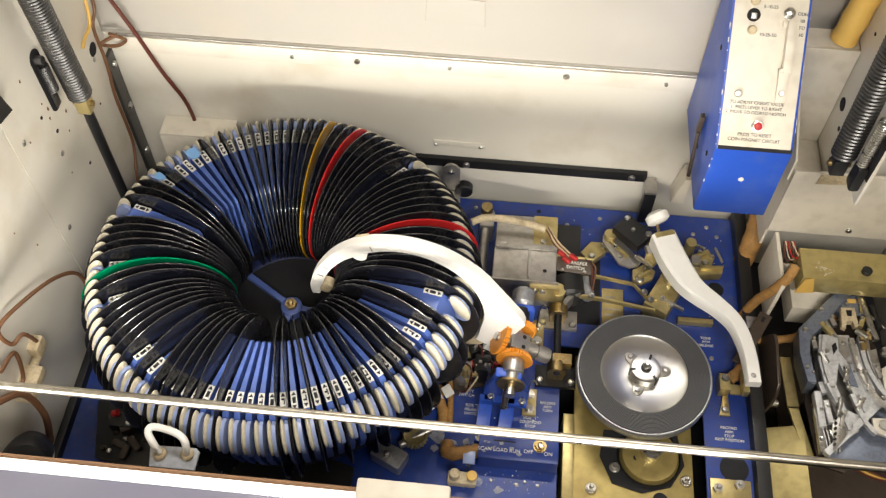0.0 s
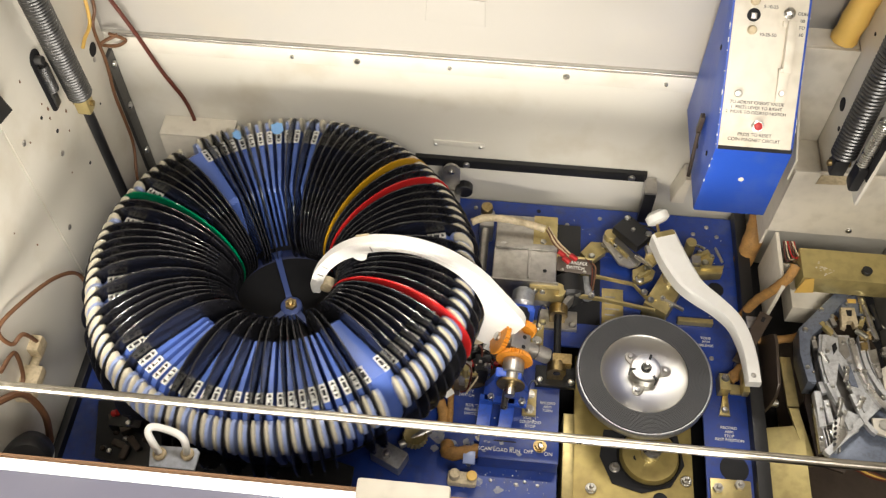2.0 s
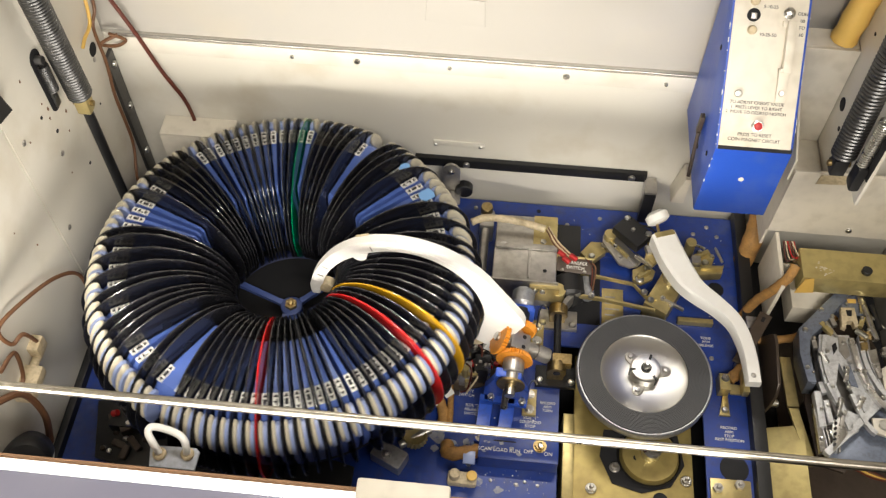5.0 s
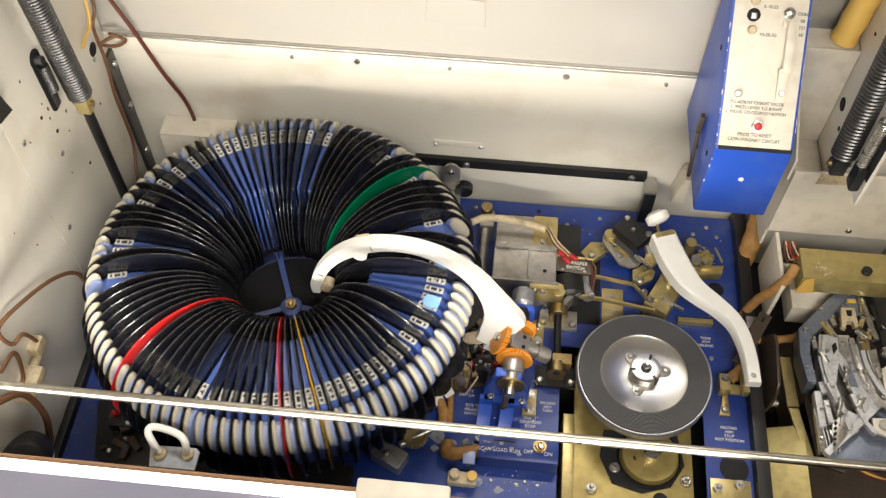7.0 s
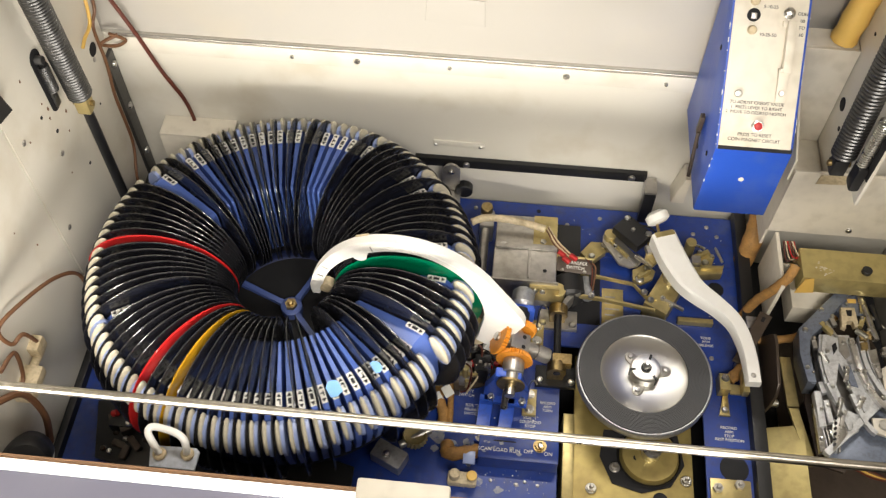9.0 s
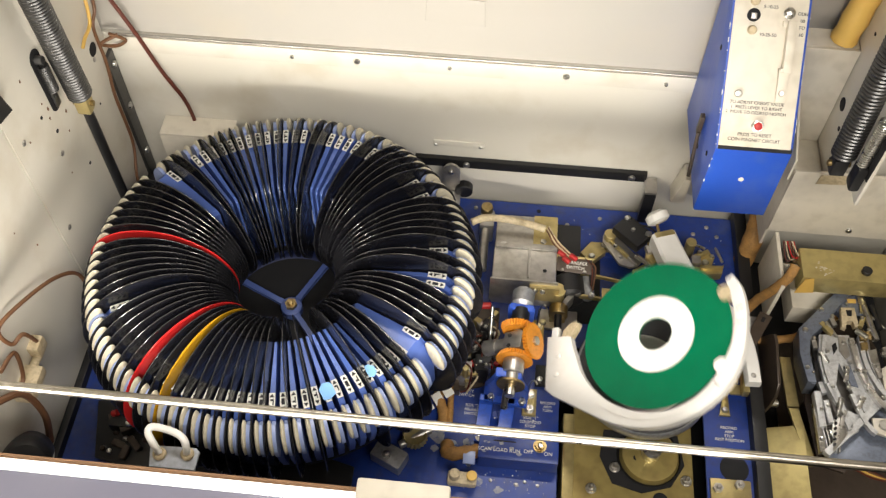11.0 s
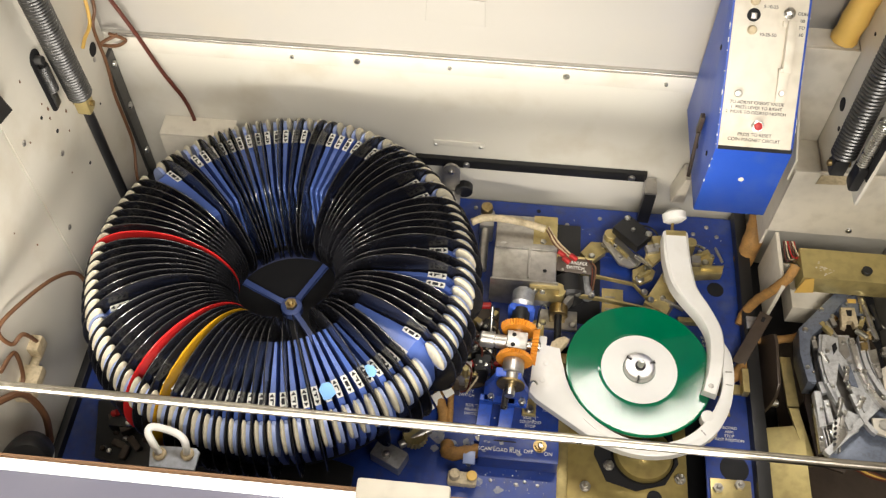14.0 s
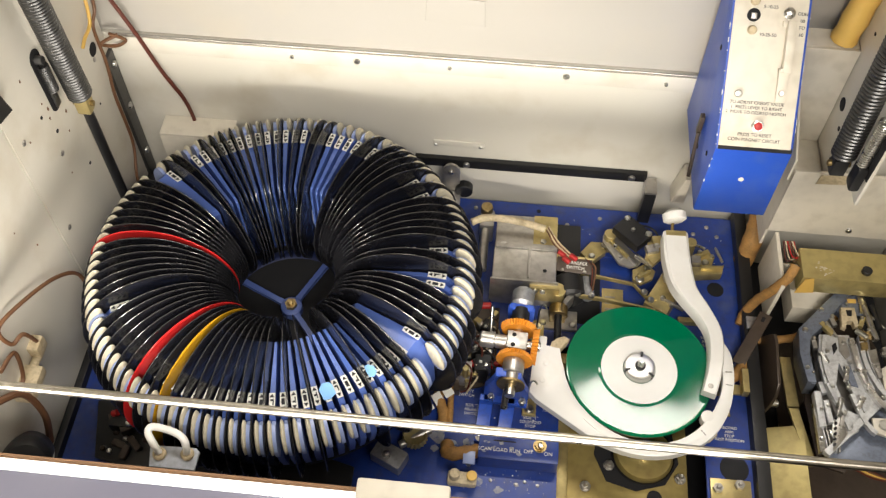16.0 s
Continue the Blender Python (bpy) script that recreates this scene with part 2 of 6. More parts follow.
def nut(bm, x, y, z, r=0.004, h=0.003, n=None):
    m = Matrix.Translation((x, y, z))
    if n is not None:
        m = m @ Vector(n).to_track_quat("Z", "Y").to_matrix().to_4x4()
    lathe(bm, [(r, 0), (r, h)], 6, m)
    lathe(bm, [(r * 0.5, h), (r * 0.5, h * 1.7), (r * 0.35, h * 1.9)], 10, m)
    return bm


def text_bm(body, size, m, depth=0.0003, align="CENTER", spacing=1.0):
    cu = bpy.data.curves.new("letters", "FONT")
    cu.body, cu.size, cu.align_x, cu.align_y, cu.extrude, cu.space_line = body, size, align, "CENTER", depth, spacing
    ob = bpy.data.objects.new("letters", cu)
    scene.collection.objects.link(ob)
    me = ob.to_mesh()
    bm = B()
    bm.from_mesh(me)
    bmesh.ops.transform(bm, matrix=m, verts=bm.verts)
    ob.to_mesh_clear()
    bpy.data.objects.remove(ob)
    bpy.data.curves.remove(cu)
    return bm


# ---------------------------------------------------------------- the plan
AX = Vector((-0.237, 0.578, 0.0))       # carousel axis
RC, ZC, RR = 0.144, 0.125, 0.0873       # stored disc: distance of its centre, height, radius
PICK = -3.9                             # azimuth of the pick-up slot, degrees
PITCH = 3.6
TT = Vector((0.1935, 0.547, 0.0))       # turntable axis at rest
SHIFT = Vector((-0.007, 0.002, 0.0))    # slide of the turntable into play
WX0, WX1, WY0, WY1 = -0.497, 0.56, 0.17, 0.835


# ---------------------------------------------------------------- room round the cabinet
def room():
    bm = B(); box(bm, -1.7, 1.7, -1.6, 1.8, -0.96, -0.9)
    solo("floor", bm, FLOORMAT, "dark boarded room floor under the cabinet", "floor", kind="structure")
    bm = B(); box(bm, -1.7, 1.7, -1.6, 1.8, 2.1, 2.16)
    solo("ceiling", bm, WALLPAINT, "plain painted ceiling of the room", "ceiling", kind="structure")
    for n, a in (("wall_north", (-1.7, 1.7, 1.8, 1.86)), ("wall_south", (-1.7, 1.7, -1.66, -1.6)), ("wall_west", (-1.76, -1.7, -1.66, 1.86)), ("wall_east", (1.7, 1.76, -1.66, 1.86))):
        bm = B(); box(bm, *a, -0.9, 2.1)
        solo(n, bm, WALLPAINT, "plain painted wall of the room", "wall", kind="structure")


room()


# ---------------------------------------------------------------- cabinet shell
def cabinet():
    cab = thing("jukebox_cabinet", (0, 0.8, -0.12), "open cream enamelled jukebox cabinet with stained walls", "jukebox")
    bm = B(); box(bm, WX0 - 0.02, WX1 + 0.02, WY1, WY1 + 0.018, -0.12, 0.257, 0.001)
    part("back_panel", bm, CREAM, cab)
    bm = B(); box(bm, WX0 - 0.02, WX0, 0.5925, WY1 - 0.001, -0.12, 0.62)
    part("side_panel", bm, CREAM, cab)
    bm = B(); box(bm, WX0 - 0.022, WX0 - 0.0003, WY0, 0.591, -0.12, 0.62)
    part("side_panel", bm, CREAM, cab)
    bm = B(); box(bm, WX1, WX1 + 0.02, WY0, WY1 - 0.001, -0.12, 0.2, 0.001)
    part("side_panel", bm, CREAM, cab)
    bm = B(); box(bm, 0.379, 0.395, 0.742, WY1 - 0.001, 0.19, 0.6, 0.001); box(bm, 0.379, 0.383, 0.655, 0.7415, 0.262, 0.395, 0.001)
    part("side_panel", bm, CREAM, cab)
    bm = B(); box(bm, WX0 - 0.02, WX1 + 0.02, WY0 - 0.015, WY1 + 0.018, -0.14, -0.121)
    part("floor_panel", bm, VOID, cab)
    bm = B(); box(bm, WX0 - 0.02, WX1 + 0.02, WY0 - 0.02, WY0, -0.12, 0.25, 0.002)
    part("front_panel", bm, BLACK, cab)
    # angle strip up the corner
    bm = B()
    box(bm, WX0, WX0 + 0.005, WY1 - 0.022, WY1 - 0.001, -0.05, 0.232, 0.0008)
    st = part("corner_strip", bm, SPRING, cab, "dark metal corner strip with screws")
    bm = B()
    for z in (0.215, 0.14, 0.05):
        screw_head(bm, WX0 + 0.0052, WY1 - 0.011, z, 0.0048, 0.003, (1, 0, 0))
    part("screw", bm, STEEL, st)
    return cab


cab = cabinet()


def lid():
    ob = thing("lid", (0, WY1, 0.262), "raised white enamelled lid, glossy inside", "lid")
    m = Matrix.Translation((0, WY1 + 0.002, 0.2605)) @ pose(0, 0, 0, -7, 0, 0)
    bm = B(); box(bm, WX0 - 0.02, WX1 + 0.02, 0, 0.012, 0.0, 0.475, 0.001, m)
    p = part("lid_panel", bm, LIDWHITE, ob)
    bm = B()
    prism(bm, [(-0.10, 0.046), (-0.03, 0.043), (-0.032, 0.078), (-0.098, 0.081)], 0, 0.0015, m @ pose(0, 0, 0, 90, 0, 0), 0.0005)
    part("raised_plate", bm, LIDWHITE, p)
    # piano hinge along the seam
    hg = thing("piano_hinge", (0, WY1, 0.255), "long steel piano hinge with screws along the seam", "hinge")
    bm = B(); cyl(bm, (WX0 + 0.012, WY1 - 0.002, 0.2585), (WX1, WY1 - 0.002, 0.2585), 0.0016, 12)
    part("pin", bm, CAST, hg)
    bm = B(); box(bm, WX0 + 0.012, WX1, WY1 - 0.0035, WY1 - 0.0005, 0.232, 0.2555, 0.0005)
    part("leaf", bm, CREAM, hg)
    for x in (-0.263, -0.183, 0.071, -0.07, 0.19):
        bm = B(); screw_head(bm, x, WY1 - 0.0036, 0.244, 0.0042 if x in (-0.183, 0.071) else 0.0025, 0.003, (0, -1, 0))
        part("screw", bm, STEEL, hg)


lid()


def back_fittings():
    ob = thing("latch_bar", (0.08, WY1, 0.06), "long black latch bar along the back panel", "bar")
    bm = B(); box(bm, -0.115, 0.198, WY1 - 0.008, WY1 - 0.001, 0.061, 0.077, 0.001)
    part("bar", bm, BLACK, ob)
    bm = B(); screw_head(bm, 0.178, WY1 - 0.0082, 0.069, 0.005, 0.003, (0, -1, 0)); screw_head(bm, -0.045, WY1 - 0.0082, 0.069, 0.005, 0.003, (0, -1, 0))
    part("screw", bm, STEEL, ob)
    ob = thing("black_post", (0.2, WY1 - 0.02, 0.0), "short black steel post by the back panel", "post")
    bm = B(); box(bm, 0.196, 0.212, WY1 - 0.03, WY1 - 0.022, -0.02, 0.062, 0.001)
    part("upright", bm, BLACK, ob)
    bm = B(); box(bm, 0.196, 0.212, WY1 - 0.03, WY1 - 0.003, 0.0625, 0.066, 0.0008)
    part("foot_plate", bm, CAST, ob)
    ob = thing("hinge_bracket", (-0.06, WY1 - 0.02, 0.04), "rounded zinc bracket bolted by the latch bar", "bracket")
    bm = B()
    prism(bm, [(-0.076, 0.03), (-0.052, 0.03), (-0.052, 0.074), (-0.057, 0.082), (-0.064, 0.085), (-0.071, 0.082), (-0.076, 0.074)], -(WY1 - 0.02), -(WY1 - 0.024), pose(0, 0, 0, 90, 0, 0), 0.0006)
    part("plate", bm, CAST, ob)
    bm = B(); box(bm, -0.078, -0.05, WY1 - 0.045, WY1 - 0.02, 0.026, 0.0295, 0.0008)
    part("flange", bm, CAST, ob)
    bm = B(); screw_head(bm, -0.064, WY1 - 0.0242, 0.07, 0.005, 0.003, (0, -1, 0))
    part("screw", bm, STEEL, ob)
    bm = B(); cyl(bm, (-0.046, WY1 - 0.03, 0.036), (-0.046, WY1 - 0.018, 0.036), 0.012, 18)
    part("roller", bm, BLACK, ob)
    ob = thing("nameplate", (-0.055, WY1, 0.095), "small cream plate with two screws on the back panel", "plate")
    bm = B(); box(bm, -0.09, -0.022, WY1 - 0.003, WY1 - 0.0005, 0.098, 0.108, 0.0008)
    part("plate", bm, CREAM, ob)
    bm = B(); screw_head(bm, -0.087, WY1 - 0.003, 0.1, 0.0028, 0.0015, (0, -1, 0)); screw_head(bm, -0.027, WY1 - 0.003, 0.1, 0.0028, 0.0015, (0, -1, 0))
    part("screw", bm, STEEL, ob)
    ob = thing("cream_bracket", (-0.41, WY1 - 0.02, 0.07), "cream folded bracket fixed low on the back panel", "bracket")
    bm = B(); box(bm, -0.452, -0.354, WY1 - 0.034, WY1 - 0.001, 0.111, 0.115, 0.0008)
    part("top", bm, TIN, ob)
    bm = B(); box(bm, -0.452, -0.354, WY1 - 0.034, WY1 - 0.031, 0.03, 0.1105, 0.0008)
    part("face", bm, TIN, ob)


back_fittings()


# ---------------------------------------------------------------- left wall fittings
def counter_spring(x, y, ztop, zbot, rodlen, group, slant=0.0, R=0.0145):
    ob = thing("lid_spring", (x, y, zbot), "black coiled lid spring on a dark rod", "spring", group)
    part("coil", helix((x, y + slant, ztop), (x, y, zbot), R, 0.0019, 68, 6, 14), SPRING, ob)
    bm = B(); cyl(bm, (x, y + slant, ztop), (x, y, zbot), R - 0.005, 14)
    part("core", bm, BLACK, ob)
    bm = B(); box(bm, x - 0.008, x + 0.008, y - 0.008, y + 0.008, zbot - 0.026, zbot - 0.003, 0.002)
    part("clevis", bm, ZINC if rodlen else BLACK, ob)
    bm = B(); cyl(bm, (x - 0.012, y, zbot - 0.014), (x + 0.012, y, zbot - 0.014), 0.0035)
    part("pin", bm, BRASS, ob)
    if rodlen:
        bm = B(); cyl(bm, (x, y, zbot - 0.028), (x, y, zbot - rodlen), 0.006, 14)
        part("rod", bm, BLACK, ob)
    return ob


counter_spring(WX0 + 0.021, 0.708, 0.56, 0.284, 0.28, "lid springs", -0.016, 0.0125)


def left_fittings():
    ob = thing("slot_spring", (WX0, 0.69, 0.3), "small tension spring set in an oblong slot", "spring")
    bm = B()
    prism(bm, [(0.689 + 0.0105 * math.cos(math.pi * k / 8 + (0 if k <= 8 else 0)), (0.355 if k <= 8 else 0.289) + 0.0105 * math.sin(math.pi * k / 8)) for k in range(16)], WX0 - 0.001, WX0 + 0.0009, Matrix(((0, 0, 1, 0), (1, 0, 0, 0), (0, 1, 0, 0), (0, 0, 0, 1))))
    part("recess", bm, VOID, ob)
    part("coil", helix((WX0 + 0.005, 0.689, 0.346), (WX0 + 0.005, 0.689, 0.308), 0.0055, 0.0011, 14, 5, 10), SPRING, ob)
    bm = B(); cyl(bm, (WX0, 0.689, 0.353), (WX0 + 0.009, 0.689, 0.353), 0.005); part("anchor", bm, SPRING, ob)
    bm = B(); box(bm, WX0 + 0.002, WX0 + 0.005, 0.684, 0.694, 0.285, 0.31, 0.001); part("hook", bm, SPRING, ob)
    for y, z, r in ((0.8, 0.262, 0.009), (0.655, 0.3, 0.002), (0.67, 0.262, 0.0025), (0.72, 0.285, 0.0015), (0.7, 0.17, 0.0022), (0.74, 0.3, 0.0015), (0.77, 0.2, 0.0015)):
        bm = B(); cyl(bm, (WX0 - 0.001, y, z), (WX0 + 0.0007, y, z), r, 16, 0.0002)
        part("screw_hole", bm, VOID, cab)
    for y, z in ((0.66, 0.235), (0.76, 0.26), (0.795, 0.25), (0.61, 0.16), (0.61, 0.31)):
        bm = B(); screw_head(bm, WX0, y, z, 0.0034, 0.0016, (1, 0, 0))
        part("rivet", bm, CAST, cab)
    bm, rs = B(), random.Random(31)
    K = Matrix(((0, 0, 1, 0), (1, 0, 0, 0), (0, 1, 0, 0), (0, 0, 0, 1)))
    for y, z, r in ((0.672, 0.296, 0.004), (0.668, 0.285, 0.003), (0.666, 0.31, 0.002), (0.7, 0.262, 0.003), (0.69, 0.24, 0.002), (0.73, 0.21, 0.002), (0.66, 0.2, 0.0018), (0.62, 0.3, 0.002), (0.55, 0.21, 0.002), (0.53, 0.26, 0.0015), (0.75, 0.31, 0.002), (0.65, 0.36, 0.0025)):
        prism(bm, [(r * rs.uniform(0.5, 1.2) * math.cos(a * 0.785) * 0.6, r * rs.uniform(0.4, 1.0) * math.sin(a * 0.785)) for a in range(8)], WX0 - 0.0005, WX0 + 0.0005, Matrix.Translation((0, y, z)) @ K)
    tagged(part("rust_spots", bm, BROWN, cab, "brown rust spots"), kind="stuff")
    # wires on the wall and down the back
    bm = wire([(-0.484, 0.825, 0.35), (-0.486, 0.818, 0.31), (-0.49, 0.8076, 0.2896), (-0.491, 0.808, 0.233), (-0.491, 0.7987, 0.184), (-0.491, 0.7988, 0.131), (-0.491, 0.795, 0.09), (-0.491, 0.774, 0.05), (-0.491, 0.77, 0.0)], 0.0021)
    solo("brown_cable", bm, BROWN, "brown rubber cable hanging down the corner", "cable", "wall cables")
    bm = wire([(-0.479, 0.829, 0.345), (-0.4684, 0.829, 0.3157), (-0.4517, 0.829, 0.2646), (-0.4349, 0.829, 0.2044), (-0.4169, 0.829, 0.155), (-0.411, 0.829, 0.112), (-0.4125, 0.829, 0.08), (-0.41, 0.82, 0.03)], 0.0026)
    solo("red_cable", bm, REDWIRE, "dark red cable crossing the back panel", "cable", "wall cables")
    bm = wire([(-0.49, 0.822, 0.37), (-0.49, 0.815, 0.334), (-0.489, 0.803, 0.3025), (-0.49, 0.783, 0.297), (-0.493, 0.775, 0.288)], 0.0022)
    solo("yellow_cable", bm, YELLOW, "thin yellow wire looping on the side panel", "cable", "wall cables")
    bm = wire([(-0.478, 0.815, 0.275), (-0.465, 0.824, 0.258), (-0.48, 0.826, 0.245), (-0.49, 0.81, 0.262), (-0.47, 0.82, 0.27)], 0.0022)
    solo("cable_clip", bm, BROWN, "tangled brown wire at the hinge corner", "cable", "wall cables")
    # plug and leads low on the side
    ob = thing("cable_plug", (WX0 + 0.01, 0.43, 0.13), "ivory cable plug with brown leads on the side panel", "plug")
    bm = B(); box(bm, WX0 - 0.004, WX0 + 0.02, 0.40, 0.44, 0.125, 0.14, 0.003); part("body", bm, IVORY, ob)
    bm = B(); cyl(bm, (WX0 + 0.006, 0.44, 0.133), (WX0 + 0.006, 0.462, 0.131), 0.005); part("sleeve", bm, IVORY, ob)
    bm = B(); box(bm, WX0 - 0.002, WX0 + 0.012, 0.452, 0.472, 0.13, 0.15, 0.003); part("cap", bm, IVORY, ob)
    for k, pts in enumerate(([(-0.49, 0.465, 0.145), (-0.485, 0.45, 0.19), (-0.487, 0.432, 0.2), (-0.49, 0.432, 0.23), (-0.488, 0.47, 0.215), (-0.49, 0.54, 0.16), (-0.488, 0.575, 0.11), (-0.485, 0.565, 0.05)],
                             [(-0.487, 0.40, 0.2), (-0.489, 0.43, 0.185), (-0.489, 0.42, 0.15), (-0.49, 0.40, 0.145)])):
        part("lead", wire(pts, 0.0024), BROWN, ob)
    ob = thing("capacitor", (WX0 + 0.02, 0.38, 0.06), "black capacitor can with pale printing", "capacitor")
    m = Matrix.Translation((-0.482, 0.352, 0.09)) @ pose(0, 0, 0, 28, 25, 0)
    bm = B(); lathe(bm, [(0.022, -0.035), (0.026, -0.03), (0.026, 0.04), (0.022, 0.045)], 24, m); part("can", bm, BLACK, ob)
    bm = B()
    for i in range(5):
        for s in range(2):
            a0 = -0.2 + s * 0.5
            mm = m @ pose(0, 0, 0, 0, 0, math.degrees(a0)) @ Matrix.Translation((0.0262, 0, 0.025 - i * 0.009))
            box(bm, -0.0002, 0.0002, -0.005, 0.004 - 0.002 * (i % 2), -0.0012, 0.0012, 0, mm)
    part("printing", bm, PAPER, ob)
    part("lead", wire([(-0.49, 0.375, 0.18), (-0.482, 0.40, 0.15), (-0.476, 0.40, 0.10), (-0.478, 0.385, 0.06)], 0.004), BROWN, ob)


left_fittings()
bm = B(); prism(bm, [(0.56, 0.40), (0.595, 0.41), (0.605, 0.368), (0.58, 0.375)], WX0 + 0.0005, WX0 + 0.012, Matrix(((0, 0, 1, 0), (1, 0, 0, 0), (0, 1, 0, 0), (0, 0, 0, 1))))
solo("lid_stop", bm, BLACK, "black lid stop wedge on the side panel", "stop")


# ---------------------------------------------------------------- deck
def deck():
    ob = thing("deck", (-0.1, 0.55, -0.004), "blue painted steel mechanism deck, scuffed and dusty", "deck", kind="structure")
    HX0, HX1, HY1 = 0.097, 0.272, 0.60
    for a in ((-0.486, HX0, 0.30, 0.822), (HX0, HX1, HY1, 0.822), (HX1, 0.326, 0.30, 0.822)):
        bm = B(); box(bm, *a, -0.004, 0.0)
        part("deck_plate", bm, DECK, ob)
    bm = B(); box(bm, 0.1, 0.32, 0.741, 0.743, 0.0, 0.0012)
    part("fold", bm, DECK, ob)
    for x, y in ((-0.028, 0.807), (0.1, 0.79), (0.145, 0.805), (0.292, 0.805), (0.305, 0.79), (0.273, 0.792), (0.262, 0.607), (0.287, 0.6), (0.1, 0.71)):
        bm = B(); screw_head(bm, x, y, 0.0, 0.0031, 0.0016)
        part("screw", bm, CAST, ob)
    bm = B(); box(bm, 0.094, 0.146, 0.634, 0.74, -0.002, 0.0007); part("hole", bm, VOID, ob)
    for x, y, r in ((0.298, 0.704, 0.011), (0.305, 0.455, 0.017), (0.141, 0.72, 0.003), (0.06, 0.81, 0.003)):
        bm = B(); cyl(bm, (x, y, -0.002), (x, y, 0.0006), r, 24, 0.0002)
        part("hole", bm, VOID, ob)
    bm = B(); rnd = random.Random(4)
    for i in range(60):
        x, y = rnd.uniform(0.0, 0.32), rnd.uniform(0.40, 0.8)
        if HX0 < x < HX1 and y < HY1:
            continue
        lathe(bm, [(rnd.uniform(0.0004, 0.0011), 0), (0.0002, 0.0003)], 7, Matrix.Translation((x, y, 0)))
    tagged(part("paint_chips", bm, PAPER, ob), kind="stuff")

    bm = B()
    for x, y, r in ((-0.045, 0.462, 0.012), (-0.03, 0.452, 0.008), (-0.012, 0.457, 0.006), (0.005, 0.408, 0.007), (0.03, 0.402, 0.006), (-0.05, 0.445, 0.006), (0.05, 0.41, 0.004)):
        prism(bm, [(r * rnd.uniform(0.5, 1.2) * math.cos(a * 0.7), r * rnd.uniform(0.35, 1.0) * math.sin(a * 0.7)) for a in range(9)], 0.0003, 0.0007, Matrix.Translation((x, y, 0)))
    tagged(part("paint_smears", bm, SMEAR, ob), kind="stuff")

    def words(body, x, y, size):
        bm = text_bm(body, size, pose(x, y, 0.0006), 0.0002, spacing=1.05)
        part("lettering", bm, PAPER, ob)
    words("SAFETY\nSWITCH", -0.017, 0.521, 0.0052)
    words("SIDE \"2\"\nRELEASE\nSWITCH", -0.008, 0.4995, 0.0053)
    words("RECORD\nARM\nTURN", 0.083, 0.512, 0.0048)
    words("SIDE \"1\"\nSOLENOID\nSTOP", 0.063, 0.490, 0.0053)
    words("TONE\nARM\nRELEASE", 0.281, 0.623, 0.005)
    words("RECORD\nARM\nSTOP\nREST POSITION", 0.302, 0.4985, 0.005)
    bm = B(); box(bm, 0.326, 0.342, 0.30, 0.828, -0.06, 0.018, 0.001)
    solo("black_rail", bm, BLACK, "black steel rail along the deck edge", "rail", kind="structure")
    bm = B(); box(bm, -0.496, -0.4865, 0.30, 0.822, -0.06, 0.012, 0.001)
    solo("black_rail", bm, BLACK, "black steel rail along the deck edge", "rail", kind="structure")


deck()


def service_panel():
    """The switch panel folded up at the front of the deck."""
    ob = thing("service_panel", (0.05, 0.43, 0.0), "blue folded service switch panel with white lettering", "switch panel")
    bm = B()
    prism(bm, [(0.428, 0.001), (0.464, 0.001), (0.462, 0.0245), (0.456, 0.026), (0.434, 0.026), (0.43, 0.0235)], 0.003, 0.096, Matrix(((0, 0, 1, 0), (1, 0, 0, 0), (0, 1, 0, 0), (0, 0, 0, 1))), 0.0008)
    part("shell", bm, DECK, ob)
    m = Matrix.Translation((0, 0.446, 0.026))
    for body, x, y, s in (("SCAN LOAD RUN", 0.027, -0.006, 0.0062), ("OFF", 0.061, -0.005, 0.0064), ("ON", 0.084, -0.006, 0.0064)):
        part("lettering", text_bm(body, s, m @ Matrix.Translation((x, y, 0.0004)), 0.0002), PAPER, ob)
    bm = B(); box(bm, 0.02, 0.046, 0.4505, 0.452, 0.0255, 0.0264); part("slot", bm, VOID, ob)
    bm = B(); nut(bm, 0.074, 0.449, 0.027, 0.0058, 0.003); lathe(bm, [(0.008, 0), (0.008, 0.001)], 16, Matrix.Translation((0.074, 0.449, 0.026)))
    tg = part("toggle_switch", bm, BRASS, ob)
    bm = B(); cyl(bm, (0.074, 0.449, 0.03), (0.074, 0.445, 0.039), 0.0015, 10, r2=0.0024); part("lever", bm, STEEL, tg)
    bm, rw = B(), random.Random(17)
    for k in range(10):
        x, y, r = rw.uniform(0.006, 0.05), rw.uniform(0.436, 0.452), rw.uniform(0.0012, 0.0035)
        prism(bm, [(r * rw.uniform(0.4, 1.5) * math.cos(a * 0.9), r * rw.uniform(0.3, 0.9) * math.sin(a * 0.9)) for a in range(7)], 0.0258, 0.0263, Matrix.Translation((x, y, 0)))
    tagged(part("paint_smears", bm, SMEAR, ob), kind="stuff")
    bm = B()
    for k in range(45):
        x, y, r = rw.uniform(-0.02, 0.09), rw.uniform(0.4, 0.427), rw.uniform(0.0003, 0.0011)
        prism(bm, [(r * rw.uniform(0.4, 1.4) * math.cos(a * 1.05), r * rw.uniform(0.4, 1.1) * math.sin(a * 1.05)) for a in range(6)], 0.0002, 0.0005, Matrix.Translation((x, y, 0)))
    tagged(part("dust_flakes", bm, SMEAR, ob), kind="stuff")
    for x, y in ((0.02, 0.412), (0.05, 0.41), (0.06, 0.414), (0.075, 0.411)):
        bm = B(); screw_head(bm, x, y, 0.0, 0.0022, 0.0015); part("screw", bm, CAST, ob)


service_panel()


